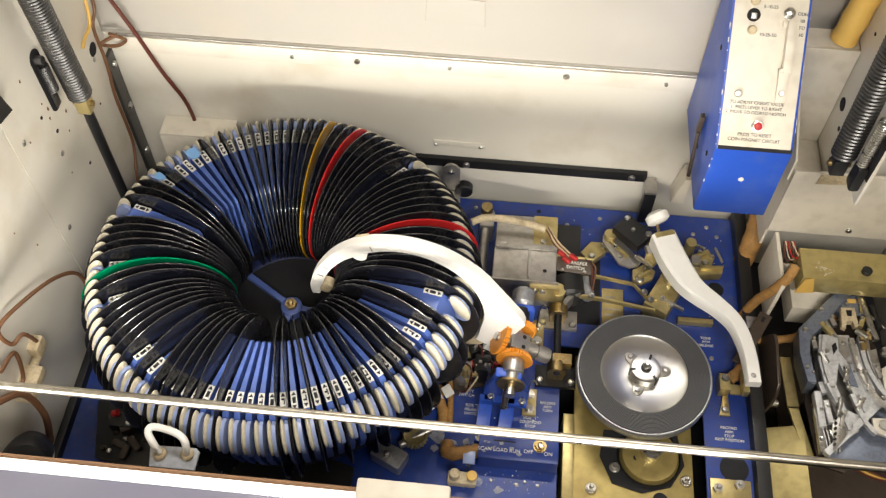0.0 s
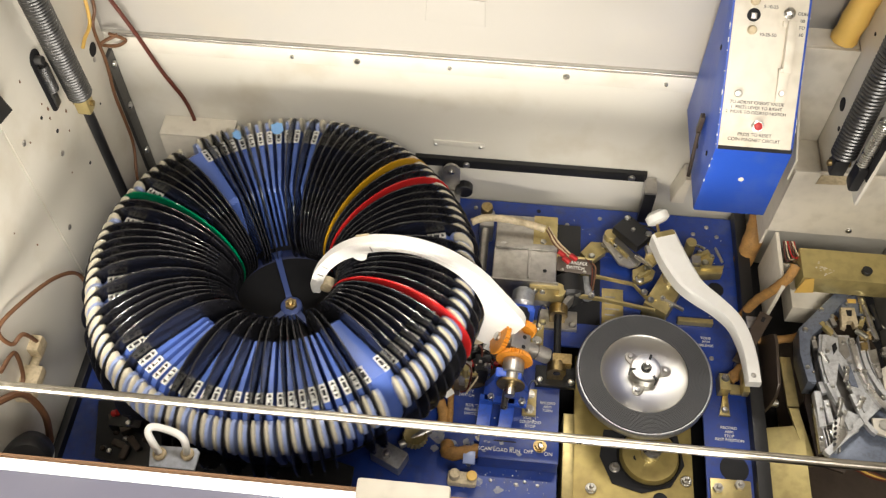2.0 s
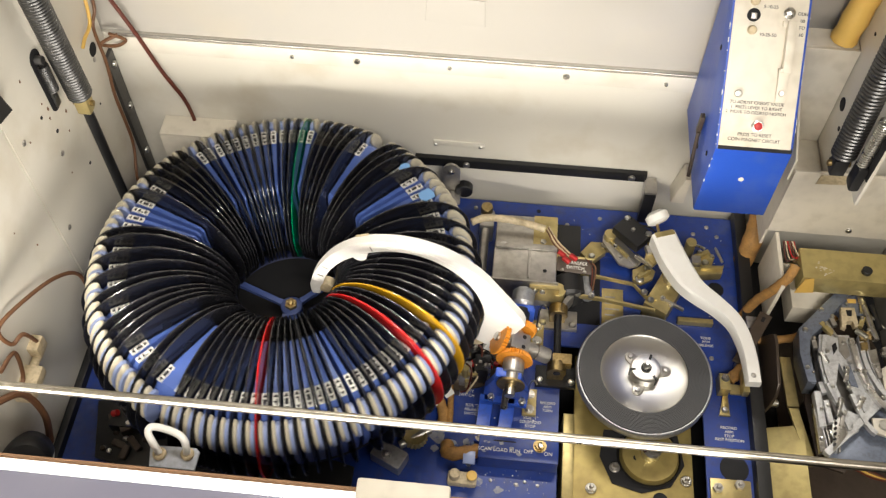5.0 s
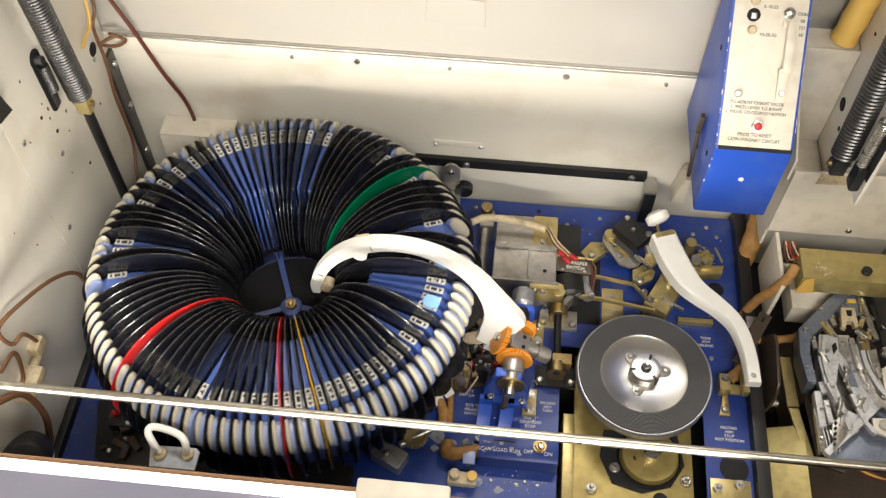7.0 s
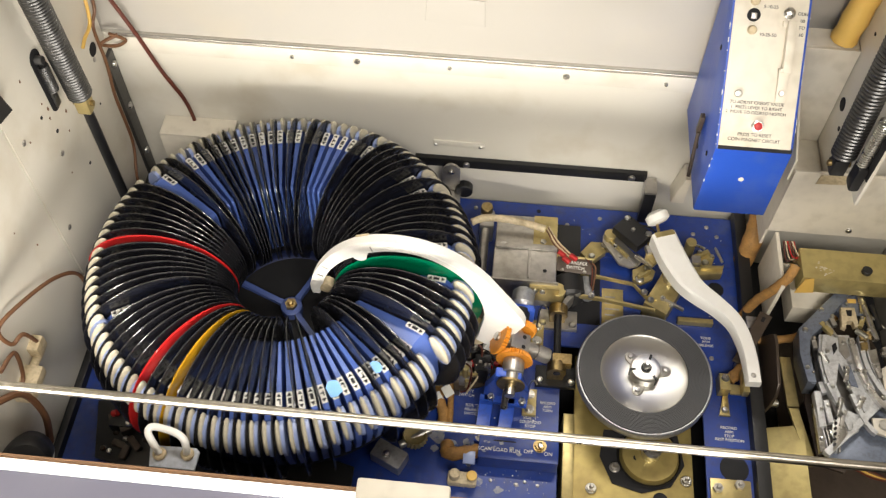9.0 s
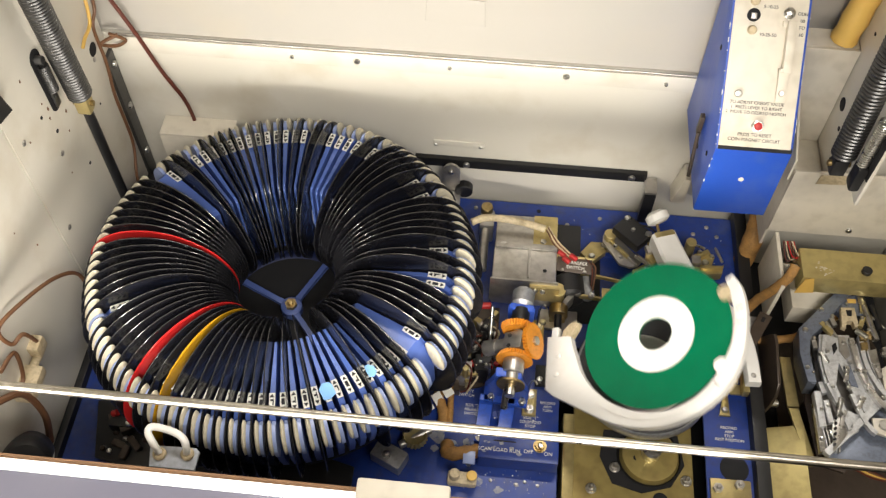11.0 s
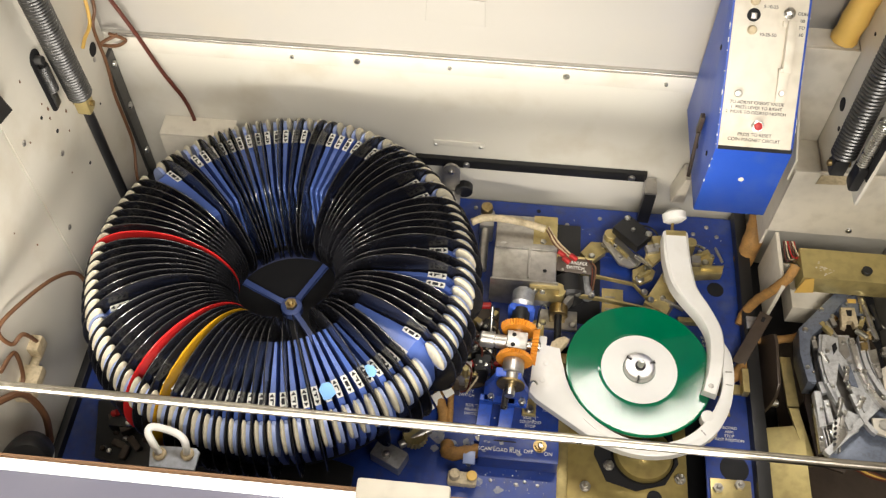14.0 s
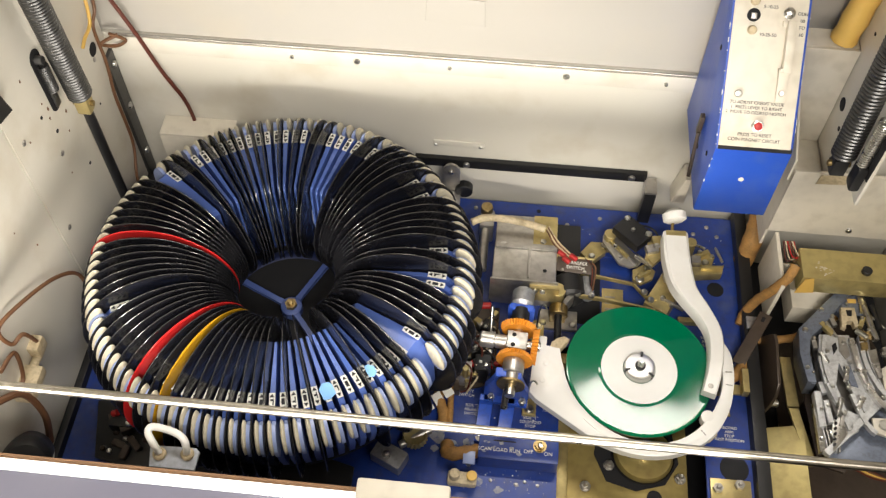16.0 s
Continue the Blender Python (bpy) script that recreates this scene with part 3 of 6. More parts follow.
# ---------------------------------------------------------------- carousel
def polar(r, a, z=0.0):
    return Vector((AX.x + r * math.cos(radians(a)), AX.y + r * math.sin(radians(a)), z))


def disc_mesh(name, material, rim=False):
    """A 7 inch disc with rim bead, groove field, raised label land and wide centre hole."""
    bm = B()
    R, h = RR, 0.0009
    prof = [(0.019, -0.001), (0.019, 0.001), (0.046, 0.001), (0.049, h * 0.6), (R - 0.004, h * 0.6), (R - 0.002, 0.0007), (R - 0.0004, 0.0006), (R, 0.0002), (R, -0.0002), (R - 0.0004, -0.0006), (R - 0.002, -0.0007), (R - 0.004, -h * 0.6), (0.049, -h * 0.6), (0.046, -0.001)]
    seg = 64
    rings = [[bm.verts.new((r * math.cos(2 * math.pi * i / seg), r * math.sin(2 * math.pi * i / seg), z)) for i in range(seg)] for r, z in prof]
    for a, b in zip(rings, rings[1:] + rings[:1]):
        for i in range(seg):
            bm.faces.new((a[i], a[(i + 1) % seg], b[(i + 1) % seg], b[i])).material_index = rim and 6 <= rings.index(a) <= 8
    return smooth(mesh_of(name, bm, [material, RIM]), 8)


def label_mesh(material):
    bm = B()
    for s in (-1, 1):
        lathe(bm, [(0.0195, s * 0.00125), (0.0455, s * 0.0013)], 40, None, 0, False)
    return mesh_of("paper_label", bm, material)


FIN_PROFILE = [(0.098, 0.066), (0.198, 0.066), (0.206, 0.10), (0.204, 0.148), (0.197, 0.172), (0.188, 0.181), (0.160, 0.182), (0.106, 0.178), (0.102, 0.173)]


def blade(bm, prof, t_in, t_out, off=0.0, mi=0):
    """A radial plate in the xz plane whose thickness grows outward."""
    def half(r):
        k = (r - 0.1) / 0.1
        return (t_in + (t_out - t_in) * k) / 2
    a = [bm.verts.new((r, off - half(r), z)) for r, z in prof]
    b = [bm.verts.new((r, off + half(r), z)) for r, z in prof]
    n = len(prof)
    fs = [bm.faces.new(a), bm.faces.new(b[::-1])]
    for i in range(n):
        fs.append(bm.faces.new((a[(i + 1) % n], a[i], b[i], b[(i + 1) % n])))
    for f in fs:
        f.material_index = mi


def oval(c, sr, sz, tilt, n=18):
    t = radians(tilt)
    pts = []
    for i in range(n):
        a = 2 * math.pi * i / n
        x, z = sr * math.cos(a), sz * math.sin(a)
        pts.append((c[0] + x * math.cos(t) - z * math.sin(t), c[1] + x * math.sin(t) + z * math.cos(t)))
    return pts


def tab_mesh():
    """Cushioned oval finger at the outer end of a divider."""
    bm = B()
    rings = []
    for off, k in ((-0.0046, 0.5), (-0.0041, 0.82), (-0.0026, 1.0), (-0.0008, 0.96), (0.0004, 0.7), (0.0008, 0.3)):
        rings.append([bm.verts.new((r, off, z)) for r, z in oval((0.2098, 0.1668), 0.0084 * k, 0.0232 * k, 24)])
    for a, b in zip(rings, rings[1:]):
        for i in range(len(a)):
            bm.faces.new((a[i], a[(i + 1) % len(a)], b[(i + 1) % len(a)], b[i]))
    bm.faces.new(rings[0][::-1]); bm.faces.new(rings[-1])
    return smooth(mesh_of("tab", bm, TAB), 60)


def tag_mesh(k):
    """White slot tag with an arrow at each end and a character that is too small to read."""
    bm = B()
    m = Matrix.Translation((0.1785, 0, 0.1835)) @ pose(0, 0, 0, 0, 3, 0)
    box(bm, -0.0105, 0.0105, -0.0032, 0.0032, -0.0008, 0.0006, 0, m, 0)
    for s in (-1, 1):
        prism(bm, [(s * 0.0095, 0), (s * 0.0055, 0.0024), (s * 0.0055, -0.0024)][::s], 0.0004, 0.0009, m, 0, 1)
    box(bm, -0.0035, 0.003, 0.0006 - 0.0022 * (k % 2), 0.0018, 0.0004, 0.0009, 0, m, 1)
    box(bm, -0.0035 + 0.002 * (k % 3), -0.0015 + 0.002 * (k % 3), -0.0018, 0.0018, 0.0004, 0.0009, 0, m, 1)
    return mesh_of("tag", bm, [PAPER, INK])


FULL_GREEN, RED_A, RED_B, AMBER = 0, 66, 51, 69
EMPTY = {3, 10, 12, 18, 20, 21, 22, 23, 26, 28, 30, 33, 38, 39, 42, 43, 59, 79, 81, 83, 84, 85, 86, 88, 92, 93, 99}


def carousel():
    ob = thing("record_carousel", (AX.x, AX.y, 0.012), "round jukebox carousel with blue dividers and white finger tabs", "carousel")
    o = Matrix.Translation((AX.x, AX.y, 0))
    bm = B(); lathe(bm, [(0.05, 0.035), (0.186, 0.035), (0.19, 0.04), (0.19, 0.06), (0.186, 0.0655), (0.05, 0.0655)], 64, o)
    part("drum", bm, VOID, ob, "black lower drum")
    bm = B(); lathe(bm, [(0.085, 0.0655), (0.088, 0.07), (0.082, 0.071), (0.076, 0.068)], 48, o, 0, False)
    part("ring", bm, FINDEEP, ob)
    for a in (155, 64, 336 - 27):
        m = o @ pose(0, 0, 0.073, 0, 0, a)
        bm = B(); prism(bm, [(0.0, -0.0055), (0.02, -0.0032), (0.076, -0.0028), (0.084, -0.007), (0.084, 0.007), (0.076, 0.0028), (0.02, 0.0032), (0.0, 0.0055)], -0.002, 0.004, m, 0.0008)
        part("spoke", bm, SPIDER, ob)
    bm = B(); lathe(bm, [(0.013, 0.066), (0.013, 0.0775), (0.011, 0.079)], 24, o); part("hub", bm, SPIDER, ob)
    bm = B(); nut(bm, AX.x, AX.y, 0.079, 0.0075, 0.005); part("nut", bm, BRASS, ob)
    bm = B()
    blade(bm, FIN_PROFILE, 0.0026, 0.0068)
    blade(bm, oval((0.2075, 0.159), 0.0118, 0.0235, 20, 14), 0.0038, 0.0038, 0.0022, 1)
    fin_me = smooth(mesh_of("divider", bm, [FIN, FINPALE]), 35)
    tab_me = tab_mesh()
    tags = [tag_mesh(k) for k in range(6)]
    for k in range(100):
        a = PICK + PITCH * (k + 0.5)
        d = new("divider", fin_me)
        d.parent = ob
        d.matrix_local = Matrix.Translation((0, 0, -0.012)) @ pose(0, 0, 0, 0, 0, a)
        if k in (42, 92):
            bpy.data.objects.remove(d)
            continue
        t = new("tab", tab_me); t.parent = d; t["label"] = "aged white finger tab"
        g = new("tag", tags[k % 6]); g.parent = d; g["label"] = "white slot tag with dark marks"
    bm = B(); blade(bm, [(r, z + (0.0025 if z > 0.16 else 0)) for r, z in FIN_PROFILE], 0.0112, 0.0226)
    wide_me = smooth(mesh_of("wide_divider", bm, FIN), 35)
    for k in (42, 92):
        d = new("wide_divider", wide_me)
        d.parent = ob
        d["label"] = "broad pale blue divider block"
        d.matrix_local = Matrix.Translation((0, 0, -0.012)) @ pose(0, 0, 0, 0, 0, PICK + PITCH * (k + 0.5))
    rnd = random.Random(3)
    for a, r, s in ((297, 0.182, 0.012), (312, 0.183, 0.0075)):
        p = polar(r, a, 0.1945)
        bm = B()
        prism(bm, [(s * math.cos(t * 0.9) * rnd.uniform(0.7, 1.25), s * 0.75 * math.sin(t * 0.9) * rnd.uniform(0.7, 1.2)) for t in range(7)], -0.0006, 0.0006, Matrix.Translation(p) @ pose(0, 0, 0, 4, 3, a), 0)
        part("tape_scrap", bm, TAPE, ob, "torn scrap of pale blue tape")
    return ob


car = carousel()

black_me, lab_me = disc_mesh("record", VINYL, True), label_mesh(LABELWHITE)
records = []


def record_pose(k, theta):
    a = PICK + PITCH * k + theta
    return Matrix.Translation((AX.x, AX.y, 0)) @ pose(0, 0, 0, 0, 0, a) @ Matrix.Translation((RC, 0, ZC)) @ pose(0, 0, 0, 90, 0, 0)


def store_records():
    special = {RED_A: ("red", REDV), RED_B: ("red", REDV), AMBER: ("amber", YELV), FULL_GREEN: ("green", GREENV)}
    for k in range(100):
        if k in EMPTY:
            continue
        col, mt = special.get(k, ("black", None))
        me = black_me if mt is None else disc_mesh("record", mt)
        ob = new("record", me)
        lb = new("paper_label", lab_me)
        lb.parent = ob
        lb["label"] = "white paper label"
        tagged(ob, "%s vinyl single %s" % (col, "with white label, lifted onto the turntable" if k == 0 else "standing upright in the carousel"), "record", "records of the carousel")
        ob.matrix_world = record_pose(k, 0)
        records.append((k, ob))
    return dict(records)[FULL_GREEN]


green = store_records()
bm = B()
for i in range(5):
    for s in (-1, 1):
        w = 0.008 - 0.001 * (i % 3)
        box(bm, s * 0.031 - w, s * 0.031 + w, 0.012 - i * 0.005, 0.013 - i * 0.005, -0.0016, -0.0013)
p = new("printing", mesh_of("printing", bm, mat("label_print", (0.45, 0.44, 0.42), 0.6))); p.parent = green


# ---------------------------------------------------------------- turntable
def turntable():
    base = thing("turntable_motor", (TT.x, TT.y - 0.05, -0.06), "gold passivated motor plate with black pulley under the platter", "motor plate")
    bm = B(); box(bm, 0.118, 0.262, 0.33, 0.60, -0.03, -0.024, 0.0012); part("plate", bm, MOTORGOLD, base)
    bm = B(); box(bm, 0.104, 0.1175, 0.40, 0.512, -0.06, -0.012, 0.0012); part("flange", bm, ZINC, base)
    bm = B()
    prism(bm, [(0.155, 0.50), (0.15, 0.465), (0.165, 0.432), (0.2, 0.423), (0.235, 0.434), (0.252, 0.462), (0.245, 0.50)], -0.0238, -0.0225)
    part("opening", bm, VOID, base)
    m = Matrix.Translation((0.209, 0.468, 0))
    bm = B(); lathe(bm, [(0.034, -0.0224), (0.036, -0.019), (0.033, -0.012), (0.026, -0.011), (0.012, -0.010)], 40, m); pu = part("pulley", bm, MOTORGOLD, base, "worn dull brass drive pulley")
    bm = B(); lathe(bm, [(0.037, -0.022), (0.0385, -0.019), (0.037, -0.016)], 40, m, 0, False); part("belt", bm, BLACK, base)
    bm = B(); lathe(bm, [(0.011, -0.01), (0.011, 0.003), (0.008, 0.006)], 24, m); part("boss", bm, STEEL, pu)
    bm = B(); cyl(bm, (0.192, 0.462, -0.0125), (0.192, 0.462, -0.0105), 0.004); part("hole", bm, VOID, pu)
    for x, y in ((0.168, 0.452), (0.14, 0.423), (0.253, 0.443)):
        bm = B(); nut(bm, x, y, -0.0238, 0.0055, 0.006); cyl(bm, (x, y, -0.0238), (x, y, -0.022), 0.0068); part("bolt", bm, CAST, base)
    bm = B(); cyl(bm, (0.222, 0.417, -0.0238), (0.222, 0.417, -0.0228), 0.009, 20); part("hole", bm, VOID, base)
    for x, y in ((0.235, 0.505), (0.24, 0.495)):
        bm = B(); cyl(bm, (x, y, -0.0238), (x, y, -0.0228), 0.004); part("hole", bm, VOID, base)
    pl = thing("platter", (TT.x, TT.y, -0.02), "turntable platter with ribbed grey mat and bright metal centre", "turntable")
    m = Matrix.Translation((TT.x, TT.y, 0))
    bm = B(); lathe(bm, [(0.03, 0.024), (0.078, 0.028), (0.0812, 0.034), (0.0815, 0.044), (0.080, 0.0462), (0.0785, 0.0462), (0.0784, 0.0448)], 72, m, 0, False); part("rim", bm, GREYCAST, pl)
    prof = [(0.0783, 0.0455), (0.078, 0.0472)]
    r = 0.0775
    while r > 0.0545:
        prof += [(r, 0.0478), (r - 0.0007, 0.0478), (r - 0.0009, 0.0472), (r - 0.0013, 0.0472)]
        r -= 0.0016
    prof += [(0.053, 0.0476), (0.0525, 0.0455)]
    bm = B(); lathe(bm, prof, 96, m, 0, False); part("mat", bm, RUBBER, pl, "ribbed grey rubber mat")
    bm = B(); lathe(bm, [(0.0526, 0.0425), (0.0526, 0.0455), (0.0518, 0.0459), (0.0508, 0.0455), (0.05, 0.0449), (0.019, 0.0446), (0.018, 0.0446)], 64, m); part("centre_plate", bm, BRUSHED, pl)
    bm = B(); lathe(bm, [(0.0186, 0.0442), (0.0186, 0.056), (0.0172, 0.058), (0.0168, 0.0581), (0.012, 0.0582)], 40, m); hb = part("hub", bm, BRUSHED, pl)
    for i in range(3):
        a = 10 + 120 * i
        bm = B(); mm = m @ pose(0, 0, 0.0442, 0, 0, a)
        prism(bm, [(0.015, -0.007), (0.026, -0.0065), (0.031, -0.004), (0.0325, 0), (0.031, 0.004), (0.026, 0.0065), (0.015, 0.007)], 0, 0.0032, mm, 0.0007)
        lg = part("lug", bm, CAST, pl)
        q = mm @ Vector((0.026, 0, 0.0032))
        bm = B(); screw_head(bm, q.x, q.y, q.z, 0.0036, 0.0022); part("screw", bm, STEEL, lg)
        bm = B(); box(bm, 0.0125, 0.0195, -0.0015, 0.0015, 0.0, 0.0155, 0.0005, m @ pose(0, 0, 0.0435, 0, 0, a + 60)); part("catch", bm, BLACK, hb)
    bm = B(); lathe(bm, [(0.0062, 0.0585), (0.0062, 0.0605)], 20, m); part("washer", bm, BLACK, hb)
    bm = B(); lathe(bm, [(0.0042, 0.0585), (0.0042, 0.066), (0.002, 0.0695)], 14, m); part("spindle", bm, STEEL, hb)
    return base, pl


motor, platter = turntable()


# ---------------------------------------------------------------- transfer arm and its gear train
XD = Vector((math.cos(radians(-4.1)), math.sin(radians(-4.1)), 0))
YD = Vector((-XD.y, XD.x, 0))
ZD = Vector((0, 0, 1))
SHAFT = AX + XD * 0.2878 + ZD * 0.09


def arm_pose(theta):
    """The held disc: 0 over the carousel, 180 over the turntable; the disc's centre is the origin."""
    c = AX + XD * RC + ZD * ZC
    m0 = Matrix.Translation(c) @ Matrix((-XD, ZD, YD)).transposed().to_4x4()
    rot = Matrix.Translation(SHAFT) @ Matrix.Rotation(radians(theta), 4, YD) @ Matrix.Translation(-SHAFT)
    return rot @ m0 @ Matrix.Rotation(radians(-90 * (theta / 180) ** 2 * (3 - theta / 90)), 4, "X")


def arm_drop(theta):
    """The arm itself: it sinks a little below the disc as it lays it on the platter."""
    u = min(1.0, max(0.0, (theta - 140) / 40))
    return Matrix.Translation((0, 0, -0.008 * u * u * (3 - 2 * u))) @ arm_pose(theta)


ARM_REST = arm_pose(0) @ Matrix.Translation((0.0044, 0.0102, 0.0004)) @ Matrix.Rotation(0.459, 4, Vector((0.0536, -0.0084, 0.4557)))
REST_TURN = 26.0


def along(rows, a):
    for (a0, r0), (a1, r1) in zip(rows, rows[1:]):
        if a <= a1:
            u = (a - a0) / (a1 - a0)
            return r0 + (r1 - r0) * u
    return rows[-1][1]


def transfer_arm():
    ob = thing("record_lifter", (0, 0, 0), "curved white plastic record transfer arm with ivory grips", "record arm")
    OUTER = ((-30, 0.1065), (-22, 0.108), (-11, 0.1058), (5, 0.104), (24, 0.1061), (40, 0.1083), (56, 0.1084), (91, 0.1091), (108, 0.1098), (123, 0.1128))
    INNER = ((-30, 0.097), (-17, 0.0928), (12, 0.0905), (28, 0.0896), (43, 0.0911), (59, 0.0928), (76, 0.0935), (100, 0.0921), (118, 0.0916), (136, 0.0924), (154, 0.0949), (172, 0.097), (186, 0.1037))
    inner, outer = [], []
    for i in range(49):
        b = -30 + i * 216 / 48
        ri, ro = along(INNER, b), along(OUTER, min(b, 123))
        if b > 123:
            # straight outer edge up to the corner of the root plate, then its square end
            p, q = Vector((0.1128 * math.cos(radians(123)), 0.1128 * math.sin(radians(123)))), Vector((-0.1303, 0.0567))
            d = Vector((math.cos(radians(b)), math.sin(radians(b))))
            if b < 156.5:
                e = q - p
                ro = (p.x * e.y - p.y * e.x) / (d.x * e.y - d.y * e.x)
            else:
                ro = 0.1338 / -d.x
        inner.append((ri * math.cos(radians(b)), ri * math.sin(radians(b))))
        outer.append((ro * math.cos(radians(b)), ro * math.sin(radians(b))))
    bm = B()
    # body built as strips so that the top keeps a rounded edge
    n = len(outer)
    lay = []
    for z, e in ((-0.0065, 0.0014), (-0.0056, 0.0), (0.0056, 0.0), (0.0065, 0.0014)):
        row = []
        for (ox, oy), (ix, iy) in zip(outer, inner):
            o, i_ = Vector((ox, oy, z)), Vector((ix, iy, z))
            d = (o - i_).normalized()
            row.append((bm.verts.new(o - d * e), bm.verts.new(i_ + d * e)))
        lay.append(row)
    for a, b in zip(lay, lay[1:]):
        for j in range(n - 1):
            bm.faces.new((a[j][0], a[j + 1][0], b[j + 1][0], b[j][0]))
            bm.faces.new((a[j + 1][1], a[j][1], b[j][1], b[j + 1][1]))
        bm.faces.new((a[0][1], a[0][0], b[0][0], b[0][1])); bm.faces.new((a[-1][0], a[-1][1], b[-1][1], b[-1][0]))
    for j in range(n - 1):
        bm.faces.new((lay[0][j][1], lay[0][j + 1][1], lay[0][j + 1][0], lay[0][j][0]))
        bm.faces.new((lay[-1][j][0], lay[-1][j + 1][0], lay[-1][j + 1][1], lay[-1][j][1]))
    part("arm_body", bm, WHITE, ob)
    # moulded rib along the middle of both faces
    bm = B()
    for z0, z1 in ((0.0062, 0.0073), (-0.0073, -0.0062)):
        arc = [(r * math.cos(radians(b)), r * math.sin(radians(b))) for r, rows in ((0.1015, range(48, 133, 6)), (0.1003, range(132, 47, -6))) for b in rows]
        prism(bm, arc, z0, z1)
    part("rib", bm, WHITE, ob)
    # ivory finger at the root
    bm = B(); prism(bm, [(-0.117, -0.008), (-0.107, -0.007), (-0.104, -0.012), (-0.096, -0.020), (-0.093, -0.027), (-0.100, -0.030), (-0.108, -0.026), (-0.114, -0.020)], -0.005, 0.005, None, 0.0015)
    part("finger", bm, IVORY, ob, "ivory gripping finger")
    bm = B(); box(bm, -0.129, -0.120, -0.026, -0.009, -0.005, 0.005, 0.0015); part("finger", bm, WHITE, ob)
    for a, s, mt in ((-23, 1.0, IVORY), (33, 1.0, WHITE)):
        bm = B(); mm = pose(0, 0, 0, 0, 0, a) @ Matrix.Translation((0.0895, 0, 0))
        lathe(bm, [(0.0045, -0.0068), (0.0085, -0.0058), (0.0085, 0.0058), (0.0045, 0.0068)], 20, mm); part("grip", bm, mt, ob, "rounded rubber grip")
    for a in (-8, 2, 45):
        bm = B(); box(bm, -0.004, 0.004, -0.0007, 0.0007, -0.0069, 0.0069, 0, pose(0, 0, 0, 0, 0, a) @ Matrix.Translation((0.0985, 0, 0))); part("joint", bm, CAST, ob)
    bm = B(); mm = pose(0, 0, 0, 0, 0, 40) @ Matrix.Translation((0.105, 0, 0))
    box(bm, -0.011, 0.004, -0.008, 0.008, 0.0045, 0.0072, 0.001, mm)
    part("clip", bm, IVORY, ob)
    for x, y in ((-0.118, 0.012), (-0.12, 0.035)):
        bm = B(); screw_head(bm, x, y, 0.0064, 0.0035, 0.0012); screw_head(bm, x, y, -0.0064, 0.0035, 0.0012, (0, 0, -1)); part("rivet", bm, WHITE, ob)
    return ob


def gear(bm, m, r, h, n):
    """A toothed wheel about z of m."""
    ring_lo, ring_hi, in_hi = [], [], []
    for i in range(n * 2):
        a = math.pi * i / n
        rr = r if i % 2 else r * 0.9
        ring_lo.append(bm.verts.new(m @ Vector((rr * math.cos(a), rr * math.sin(a), 0))))
        ring_hi.append(bm.verts.new(m @ Vector((rr * 0.86 * math.cos(a), rr * 0.86 * math.sin(a), h))))
        in_hi.append(bm.verts.new(m @ Vector((r * 0.62 * math.cos(a), r * 0.62 * math.sin(a), h * 0.8))))
    for i in range(n * 2):
        j = (i + 1) % (n * 2)
        bm.faces.new((ring_lo[i], ring_lo[j], ring_hi[j], ring_hi[i]))
        bm.faces.new((ring_hi[i], ring_hi[j], in_hi[j], in_hi[i]))
    bm.faces.new(ring_lo[::-1]); bm.faces.new(in_hi)
    return bm


arm = transfer_arm()


